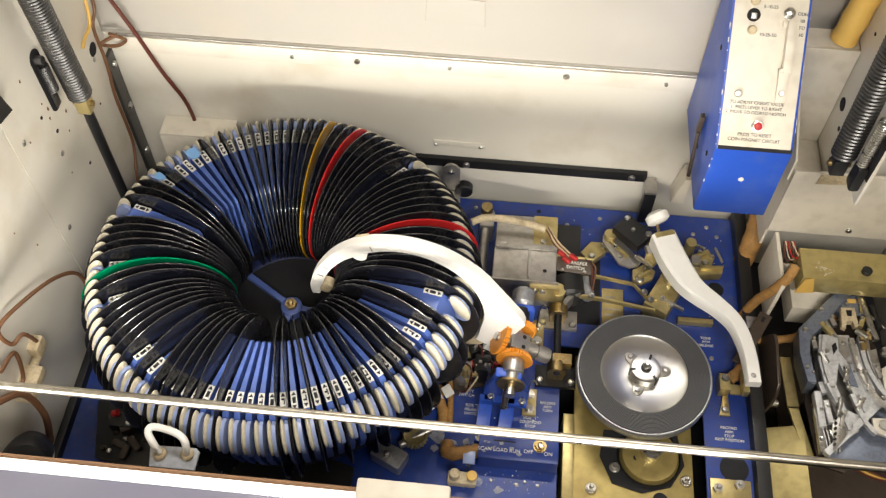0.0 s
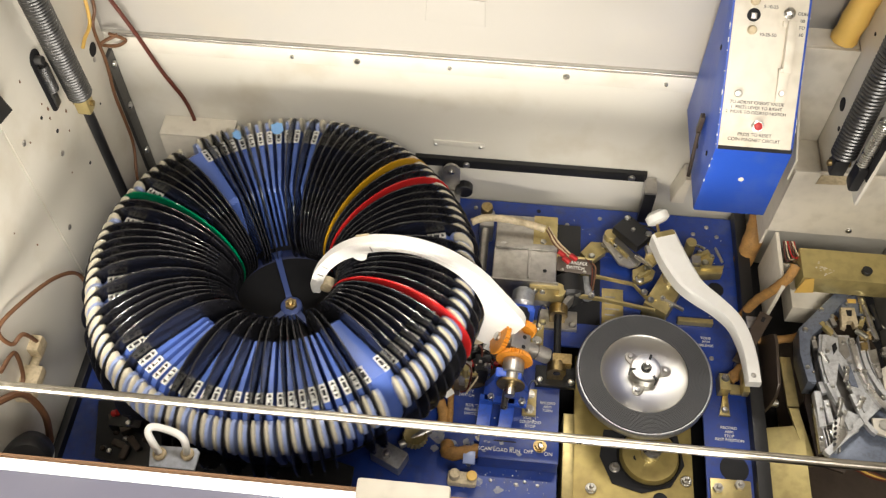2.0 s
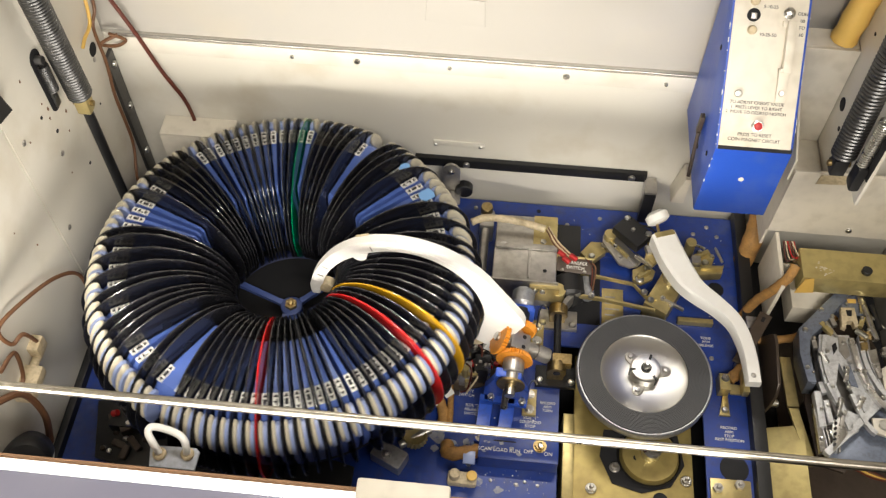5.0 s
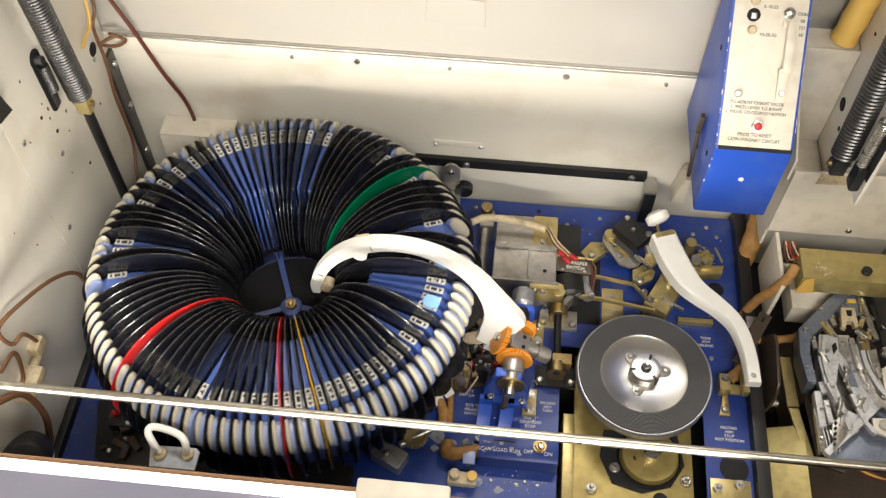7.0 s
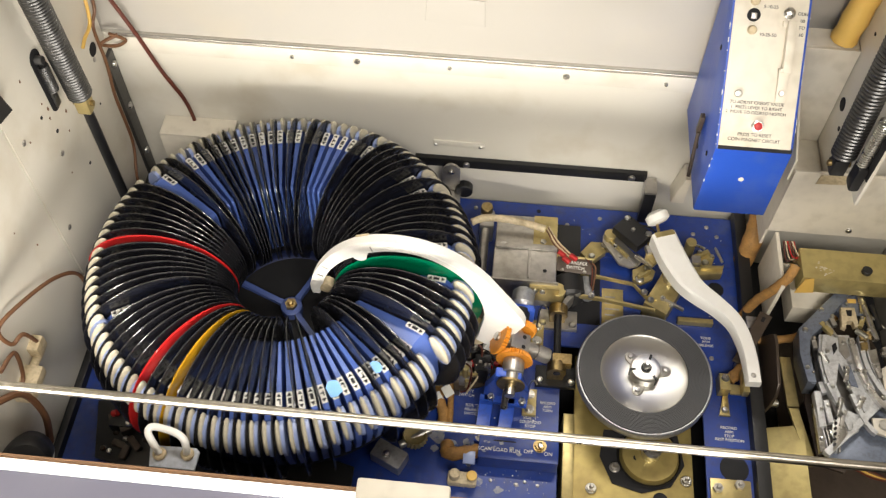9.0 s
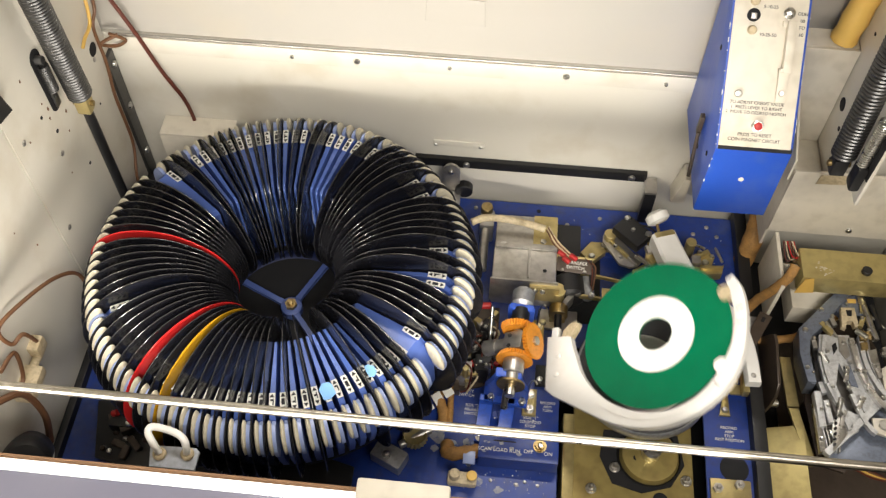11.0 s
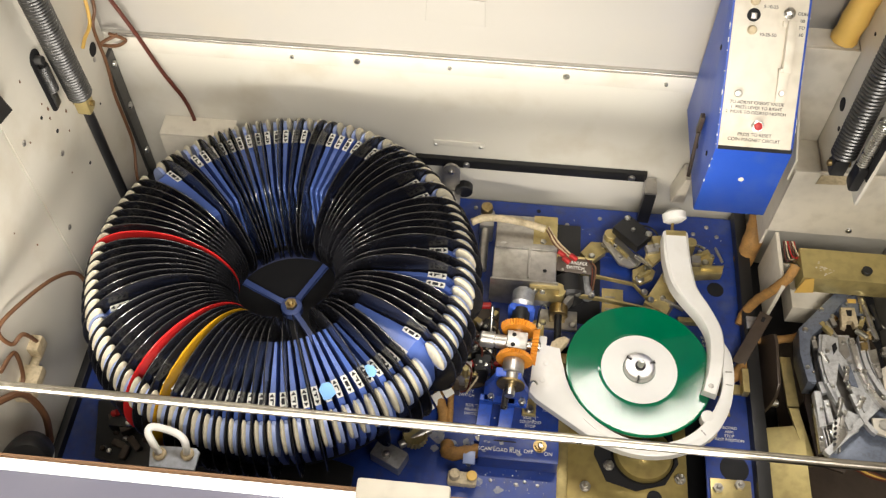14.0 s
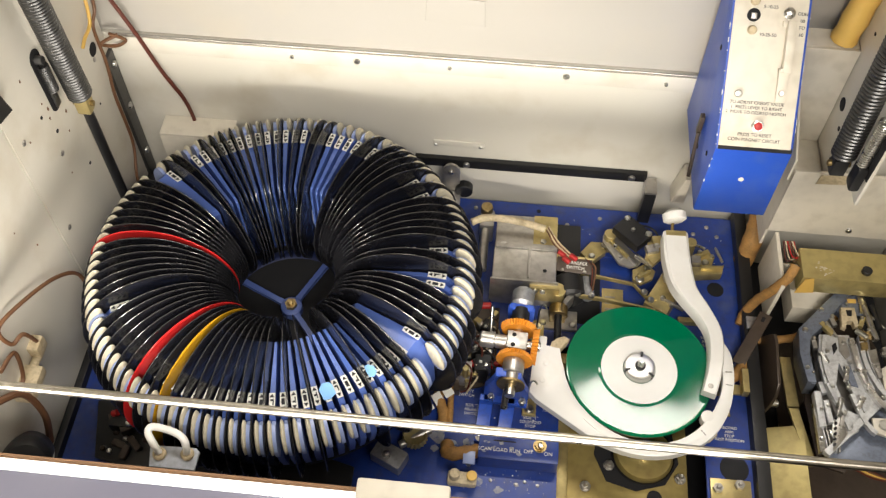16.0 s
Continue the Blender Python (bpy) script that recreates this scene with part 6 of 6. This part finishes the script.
    plate([(21, -109), (48, -109), (56, -122), (56, -154), (43, -154), (40, -132), (21, -127)], 0, 5, TIN, "latch", "cream latch plate")
    bm = B(); cyl(bm, T @ Vector((0.033, -0.118, 0.005)), T @ Vector((0.033, -0.118, 0.0075)), 0.006, 16); part("latch_pin", bm, STEEL, rj)
    bm = B(); cyl(bm, T @ Vector((0.046, -0.141, 0.005)), T @ Vector((0.046, -0.141, 0.0065)), 0.007, 16); part("latch_hole", bm, VOID, rj)
    # small levers, rivets and springs of the stack
    for x, y, w, l, a, z, mt in ((-18, 4, 3, 10, 40, 6, ZINC), (-10, 16, 3, 8, 20, 4, CAST), (-34, -14, 3, 8, 10, 2, CAST), (24, 14, 3, 7, -20, 6, ZINC), (30, -2, 2.5, 9, 70, 4, BRASS), (-20, -80, 3, 12, 20, 6, REJGREY),
                                 (-2, -56, 2.5, 9, -12, 8, STEEL), (18, -60, 2.5, 10, 10, 9, CAST), (-27, -104, 3, 14, 6, 4, REJGREY), (10, -92, 3, 8, -30, 7, STEEL), (34, -50, 3, 10, 14, 6, CAST), (-12, -112, 2.5, 10, -20, 6, CAST), (28, 34, 3, 6, 0, 4, ZINC), (-40, -60, 3, 9, 0, 2, SPIDERGREY)):
        bm = B(); box(bm, -w / 1000, w / 1000, -l / 1000, l / 1000, (z - 5) / 1000, (z + 3) / 1000, 0.0008, T @ pose(x / 1000, y / 1000, 0, 0, 0, a)); part("lever", bm, mt, rj)
        scr(x, y + l * 0.5, z + 3, 2.4)
    for x, y, z in ((6, 62, 2), (-22, 28, 8), (-44, 0, 8), (-46, -50, 8), (0, -14, 6), (-20, -26, 4), (12, -40, 6), (20, -76, 4), (-2, -74, 8), (4, -40, 6), (10, 40, 2), (26, 44, 2), (-34, -100, 2), (-36, -136, 0), (-14, -120, 5), (8, -52, 7), (-24, -54, 4), (36, -84, 6), (44, -28, 4)):
        scr(x, y, z, rnd.uniform(2.0, 3.6))
    for k in range(6):
        scr(-20 - 1.0 * k, -112 - 6.5 * k, 6, 1.8, BLACK)
    for a, b in (((-12, -88, 8), (-18, -108, 8)), ((14, 0, 12), (26, -10, 12)), ((-28, -28, 6), (-22, -42, 6))):
        part("spring", helix(T @ (Vector(a) / 1000), T @ (Vector(b) / 1000), 0.003, 0.0007, 14, 5, 9), STEEL, rj)
    # ochre mounting bars beside the stack
    plate([(-66, -14), (-53, -14), (-48, -80), (-62, -80)], -48, -42, ZINC, "mount")
    plate([(-62, -84), (-50, -84), (-36, -154), (-44, -156), (-56, -110)], -44, -38, GOLDTIN, "mount")
    bm = B(); box(bm, 0.40, 0.53, 0.42, 0.70, -0.1145, -0.11, 0.001); part("foot", bm, FLAP, rj)
    bm = B(); box(bm, 0.43, 0.45, 0.56, 0.60, -0.11, 0.004, 0.001); part("pedestal", bm, FLAP, rj)
    bm = B(); cyl(bm, (0.353, 0.548, -0.005), (0.366, 0.548, -0.005), 0.005); part("stud", bm, STEEL, rj)
    # gold tray
    tr = thing("coin_tray", (0.4, 0.46, -0.1), "gold tin coin tray under the rejector", "tray")
    bm = B(); prism(bm, [(0.37, -0.10), (0.385, -0.10), (0.392, 0.0), (0.347, -0.02)], 0.40, 0.52, Matrix(((1, 0, 0, 0), (0, 0, 1, 0), (0, 1, 0, 0), (0, 0, 0, 1))), 0.001); part("wall", bm, GOLDTIN, tr)
    bm = B(); box(bm, 0.38, 0.53, 0.40, 0.41, -0.09, -0.01, 0.001); part("front_wall", bm, GOLDTIN, tr)
    bm = B(); box(bm, 0.38, 0.53, 0.411, 0.55, -0.11, -0.09, 0.001); part("base", bm, FLAP, tr)
    bm = B(); cyl(bm, (0.392, 0.435, -0.03), (0.404, 0.435, -0.03), 0.005); part("stud", bm, STEEL, tr)
    for k in range(5):
        bm = wire([(0.40 + 0.004 * k, 0.49, -0.02), (0.43, 0.485 + 0.003 * k, -0.012), (0.47, 0.47 + 0.003 * k, -0.02), (0.5, 0.47, -0.03)], 0.0016, 5, 6)
        solo("lead_wire", bm, (REDWIRE, YELLOW, BROWN, REDWIRE, BLACK)[k], "thin coloured lead behind the tray", "cable", "tray leads")
    # dark flap plate beside the rail
    bm = B(); prism(bm, [(0.535, -0.06), (0.535, 0.01), (0.539, 0.03), (0.55, 0.042), (0.605, 0.047), (0.617, 0.045), (0.622, 0.035), (0.64, -0.0077), (0.64, -0.06)], 0.3475, 0.3515, Matrix(((0, 0.13, 1, 0), (1, 0, 0, 0), (0, 1, 0, 0), (0, 0, 0, 1))), 0.0008)
    solo("dark_flap", bm, FLAP, "dark brown steel flap beside the rail", "plate")
    ob = thing("rest_bar", (0.34, 0.6, 0.0), "dark brown steel bar with a slot beside the rail", "bar")
    a, b = Vector((0.3487, 0.6482, 0.03)), Vector((0.3169, 0.5904, 0.016))
    mm = Matrix.Translation(a) @ (b - a).to_track_quat("X", "Z").to_matrix().to_4x4()
    bm = B(); box(bm, -0.006, (b - a).length + 0.004, -0.008, 0.008, -0.002, 0.002, 0.001, mm); br = part("bar", bm, FLAP, ob)
    bm = B(); box(bm, 0.0, 0.007, -0.002, 0.002, 0.0021, 0.0026, 0, mm); part("slot", bm, VOID, br)
    bm = B(); cyl(bm, b + Vector((0, 0, -0.014)), b, 0.004, 14); part("stud", bm, STEEL, ob)
    bm = B(); box(bm, a.x - 0.02, a.x - 0.004, a.y - 0.012, a.y + 0.006, 0.0185, 0.022, 0.001); part("lug", bm, GREYCAST, ob)
    # sleeved cable looms
    for pts, r, mt, lb in (([(0.36, 0.84, 0.02), (0.352, 0.80, 0.045), (0.343, 0.765, 0.03), (0.335, 0.75, -0.03)], 0.013, TAN, "thick tan taped cable loom"),
                           ([(0.3649, 0.6735, 0.115), (0.3583, 0.662, 0.104), (0.3499, 0.6632, 0.075), (0.3392, 0.668, 0.04), (0.3308, 0.6654, 0.012), (0.3245, 0.6509, 0.004)], 0.0062, TAN, "tan taped cable loom"),
                           ([(0.44, 0.66, 0.03), (0.40, 0.64, 0.01), (0.37, 0.63, 0.01), (0.345, 0.63, 0.005)], 0.005, TAN, "thin tan cable loom"),
                           ([(0.325, 0.60, 0.006), (0.318, 0.58, 0.012), (0.305, 0.568, 0.008)], 0.0075, TAN, "short tan cable loom"),
                           ([(0.37, 0.818, 0.56), (0.367, 0.818, 0.42), (0.362, 0.818, 0.346)], 0.0145, YELLOW, "thick yellow conduit beside the spring")):
        solo("cable_loom", wire(pts, r, 8, 12, 0.05), mt, lb, "cable", "cable looms")
    # Near-black sheet added for the unlit depth of the bay.
    bm = B(); box(bm, 0.343, 0.559, 0.30, 0.834, -0.12, -0.115); solo("bay_floor", bm, VOID, "near-black sheet for the unlit bottom of the coin bay", "floor", kind="structure")


right_bay()


# ---------------------------------------------------------------- front: rod, tube, handle
def front():
    bm = B(); cyl(bm, (WX0 + 0.002, 0.3505, 0.28), (WX1 - 0.002, 0.3505, 0.28), 0.0043, 20)
    solo("cross_rod", bm, ROD, "thin bright steel cross rod", "rod")
    tb = thing("fluorescent_tube", (-0.25, TUBE_Y, TUBE_Z), "lit white fluorescent tube in its end cap", "lamp")
    bm = B(); cyl(bm, (-0.49, TUBE_Y, TUBE_Z), (-0.098, TUBE_Y, TUBE_Z), 0.0125, 24); part("tube", bm, TUBEGLOW, tb)
    bm = B(); box(bm, -0.0975, -0.018, TUBE_Y - 0.02, TUBE_Y + 0.022, TUBE_Z - 0.02, TUBE_Z + 0.014, 0.003); part("end_cap", bm, TIN, tb, "cream lamp holder")
    bm = B(); box(bm, WX0 + 0.002, -0.098, TUBE_Y + 0.019, TUBE_Y + 0.021, TUBE_Z - 0.05, TUBE_Z - 0.0095, 0.0004); part("card_edge", bm, CARD, tb, "thin brown card edge")
    bm = B(); box(bm, -0.0175, 0.09, TUBE_Y + 0.019, TUBE_Y + 0.021, TUBE_Z - 0.05, TUBE_Z - 0.0095, 0.0004); part("card_edge", bm, CARD, tb, "thin brown card edge")
    bm = B(); box(bm, WX0 + 0.002, -0.019, 0.172, 0.264, 0.301, 0.305, 0.0008, None)
    solo("title_panel", bm, GLASS, "smoked grey title panel in front of the tube", "panel", kind="structure")
    h = thing("lift_handle", (-0.3, 0.36, 0.1), "white plastic loop handle on a clear mounting plate", "handle")
    z = 0.18
    part("loop", wire([(-0.3110, 0.3385, z), (-0.3165, 0.3445, z + 0.009), (-0.3225, 0.3525, z + 0.013), (-0.3215, 0.3580, z + 0.015), (-0.3130, 0.3590, z + 0.015), (-0.2950, 0.3550, z + 0.015), (-0.2855, 0.3490, z + 0.012), (-0.2835, 0.3410, z)], 0.0038, 7, 12), WHITE, h)
    bm = B(); prism(bm, [(-0.3185, 0.3255), (-0.273, 0.3255), (-0.2725, 0.345), (-0.2765, 0.3485), (-0.318, 0.3475), (-0.3225, 0.344)], z - 0.007, z - 0.003, None, 0.0008); pl = part("plate", bm, CLEARPLATE, h, "scuffed clear plate")
    for x, y in ((-0.3110, 0.3385), (-0.2835, 0.341)):
        bm = B(); lathe(bm, [(0.0068, 0), (0.0068, 0.0025), (0.005, 0.004)], 20, Matrix.Translation((x, y, z - 0.003))); part("collar", bm, IVORY, pl)
    bm = B(); box(bm, -0.318, -0.274, 0.3215, 0.325, 0.0, z - 0.003, 0.001); part("stand", bm, BLACK, h)


front()


def under_carousel():
    ob = thing("drive_clamp", (-0.1, 0.43, 0.0), "grey cast clamp beside the carousel drive", "clamp")
    bm = B(); box(bm, -0.02, 0.02, -0.012, 0.012, 0.0, 0.022, 0.003, pose(-0.1, 0.425, 0, 0, 0, -25)); c = part("body", bm, GREYCAST, ob)
    bm = B(); nut(bm, -0.103, 0.423, 0.022, 0.006, 0.003); part("bolt", bm, STEEL, c)
    bm = B(); gear(bm, Matrix.Translation((-0.073, 0.452, 0.012)), 0.016, 0.008, 20); part("pinion", bm, ZINC, ob)
    bm = B(); cyl(bm, (-0.09, 0.44, 0.012), (-0.055, 0.462, 0.016), 0.005); part("spindle", bm, CAST, ob)
    for i in range(3):
        bm = B(); prism(bm, [(-0.006, -0.007), (0.006, -0.007), (0.006, 0.007), (-0.006, 0.007)], 0.0, 0.0012, Matrix.Translation((-0.062 + 0.011 * i, 0.49 + 0.011 * i, 0.02)) @ pose(0, 0, 0, 30, 0, 40))
        solo("paper_tag", bm, PAPER, "small white paper tag with dark marks", "tag", "tags by the carousel")
    bm = B(); box(bm, -0.002, 0.012, -0.002, 0.014, 0.0, 0.003, 0.001, pose(-0.012, 0.423, 0.02)); p = solo("blue_block", bm, FINPALE, "small pale blue plastic block with a hole", "block")
    bm = B(); cyl(bm, (-0.007, 0.429, 0.0), (-0.007, 0.429, 0.0195), 0.003); solo("block_post", bm, CAST, "thin post under the blue block", "post")
    bm = B(); box(bm, -0.03, 0.004, 0.4, 0.416, 0.0, 0.012, 0.003); cyl(bm, (-0.022, 0.408, 0.012), (-0.022, 0.408, 0.024), 0.006); cyl(bm, (-0.002, 0.408, 0.012), (-0.002, 0.408, 0.02), 0.0055); tbk = thing("terminal_block", (-0.01, 0.408, 0.0), "ivory terminal block with posts", "terminal block"); part("body", bm, IVORY, tbk)
    bm = B(); cyl(bm, (-0.002, 0.4075, 0.0202), (-0.002, 0.4075, 0.0225), 0.0062); part("cap", bm, YELLOW, tbk, "yellow cap")
    # Added black plate: shade and dark clutter below the records, put into its colour.
    mg = thing("shade_plate", (-0.32, 0.43, 0.0), "black plate standing in for dark clutter and shade under the carousel front", "guard plate")
    bm = B(); prism(bm, [(-0.462, 0.462), (-0.445, 0.392), (-0.36, 0.372), (-0.14, 0.362), (-0.14, 0.41), (-0.27, 0.44), (-0.38, 0.50)], 0.002, 0.008, None, 0.0008); gp = part("plate", bm, BLACK, mg)
    rg = random.Random(8)
    for i in range(14):
        x, y = rg.uniform(-0.44, -0.34), rg.uniform(0.40, 0.46)
        bm = B(); box(bm, -rg.uniform(0.004, 0.012), rg.uniform(0.004, 0.012), -0.004, 0.004, 0, rg.uniform(0.004, 0.016), 0.001, pose(x, y, 0.008, 0, 0, rg.uniform(0, 180))); part("lug", bm, FLAP, mg)
    for i in range(9):
        bm = B(); screw_head(bm, rg.uniform(-0.44, -0.33), rg.uniform(0.395, 0.45), 0.008, 0.0035, 0.003); part("screw", bm, STEEL if i % 3 == 0 else FLAP, gp)
    tr = thing("trip_mechanism", (-0.01, 0.57, 0.0), "oily dark steel trip levers beside the gear train", "lever mechanism")
    bm = B(); prism(bm, [(-0.046, 0.616), (-0.024, 0.634), (-0.002, 0.624), (0.004, 0.585), (0.002, 0.53), (-0.03, 0.52), (-0.046, 0.56)], 0.002, 0.006, None, 0.0008); tp = part("plate", bm, FLAP, tr)
    for i in range(16):
        x, y = rg.uniform(-0.04, 0.0), rg.uniform(0.53, 0.62)
        w, l = rg.uniform(0.002, 0.004), rg.uniform(0.008, 0.018)
        bm = B(); box(bm, -l, l, -w, w, 0, rg.uniform(0.004, 0.02), 0.0008, pose(x, y, 0.006, 0, 0, rg.choice((5, 20, 80, 100, 150)))); part("lever", bm, (FLAP, CAST, FLAP, ZINC)[i % 4], tr)
    for i in range(9):
        bm = B(); nut(bm, rg.uniform(-0.04, 0.0), rg.uniform(0.53, 0.62), 0.006, 0.0035, rg.uniform(0.004, 0.016)); part("nut", bm, STEEL, tp)
    ob = thing("scan_switch", (-0.41, 0.44, 0.0), "dark scan switch under the carousel with red tip", "switch")
    bm = B(); box(bm, -0.435, -0.395, 0.425, 0.455, 0.0, 0.025, 0.003); cyl(bm, (-0.405, 0.45, 0.02), (-0.405, 0.45, 0.05), 0.016); part("body", bm, BLACK, ob)
    bm = B(); cyl(bm, (-0.432, 0.44, 0.026), (-0.425, 0.44, 0.03), 0.004); part("tip", bm, RED, ob)
    bm = B(); screw_head(bm, -0.41, 0.43, 0.025, 0.004, 0.003); part("screw", bm, STEEL, ob)


under_carousel()


# ---------------------------------------------------------------- motion
def turned(t):
    """Degrees still to turn (counter-clockwise ahead of its resting place) of the carousel at t seconds."""
    rows = ((0, 0), (0.35, 0), (0.5, 1.3), (0.7, 4.4), (1.0, 10.4), (1.5, 21.6), (8.5, 184.8), (8.8, 191.6), (9.0, 195.8), (9.2, 198.0), (16, 198.0))
    for (t0, a0), (t1, a1) in zip(rows, rows[1:]):
        if t <= t1:
            return 198.0 - (a0 + (a1 - a0) * (t - t0) / (t1 - t0))
    return 0.0


def motions():
    times = [0, 0.35, 0.5, 0.7, 1.0, 1.25] + [1.5 + 0.5 * i for i in range(15)] + [8.65, 8.8, 8.9, 9.0, 9.1, 9.2, 9.3, 16.0]
    walk(car, [(t, Matrix.Translation((AX.x, AX.y, 0.012)) @ pose(0, 0, 0, 0, 0, turned(t))) for t in times])
    dense = sorted(set(times + [round(0.25 * i, 2) for i in range(1, 37)]))
    for k, ob in records:
        if k != FULL_GREEN:
            walk(ob, [(t, record_pose(k, turned(t))) for t in dense])
    swing = [(9.6, 0), (9.72, 4), (9.9, 18), (10.08, 38), (10.26, 59), (10.44, 81), (10.62, 103), (10.8, 125), (11.0, 147), (11.2, 166), (11.3, 173), (11.4, 180)]
    back = [(0, REST_TURN), (9.25, REST_TURN), (9.4, 13), (9.52, 3)]
    walk(carrier, [(t, carrier_pose(a)) for t, a in back + swing] + [(16, carrier_pose(180))])
    dip = [(t, ARM_REST.lerp(arm_pose(0), 1 - a / REST_TURN)) for t, a in back]
    walk(arm, dip + [(t, arm_drop(a)) for t, a in swing] + [(16, arm_drop(180))])

    def slide(t):
        return min(1.0, max(0.0, (t - 11.65) / 0.35))

    def spin(t):
        u = max(0.0, t - 11.45)
        return -270 * (u * u / 0.6 if u < 0.3 else u - 0.15)
    play = [round(11.45 + 0.15 * i, 2) for i in range(31)]
    seat = Matrix.Translation((TT.x, TT.y, 0.0492))
    rows = [(t, record_pose(0, turned(t))) for t in dense if t <= 9.3]
    grab = arm_pose(0).inverted() @ record_pose(0, 0)
    rows += [(t, arm_pose(a) @ grab) for t, a in swing]
    last = (arm_pose(180) @ grab).to_3x3().to_4x4()
    for t in play + [16.0]:
        if t <= 16.0:
            rows.append((t, Matrix.Translation(SHIFT * slide(t)) @ seat @ Matrix.Rotation(radians(spin(t)), 4, "Z") @ last))
    rows = sorted({r[0]: r for r in rows}.values(), key=lambda r: r[0])
    walk(green, rows)
    pr = [(0, Matrix.Translation((TT.x, TT.y, -0.02))), (11.3, Matrix.Translation((TT.x, TT.y, -0.02)))]
    pr += [(t, Matrix.Translation(SHIFT * slide(t)) @ Matrix.Translation((TT.x, TT.y, -0.02)) @ Matrix.Rotation(radians(spin(t)), 4, "Z")) for t in sorted(set(play + [16.0])) if t <= 16.0]
    walk(platter, pr)
    b = Matrix.Translation((TT.x, TT.y - 0.05, -0.06))
    walk(motor, [(t, Matrix.Translation(SHIFT * slide(t)) @ b) for t in (0, 11.65, 11.8, 12.0, 16)])
    tr = [(0, 0), (12.2, 0), (12.35, -1.2), (12.5, -3.8), (12.65, -8.6), (12.8, -13.6), (12.95, -17.0), (13.1, -18.0), (16, -18.4)]
    walk(tone, [(t, Matrix.Translation(PIVOT) @ pose(0, 0, 0, 0, 0, a)) for t, a in tr])


motions()
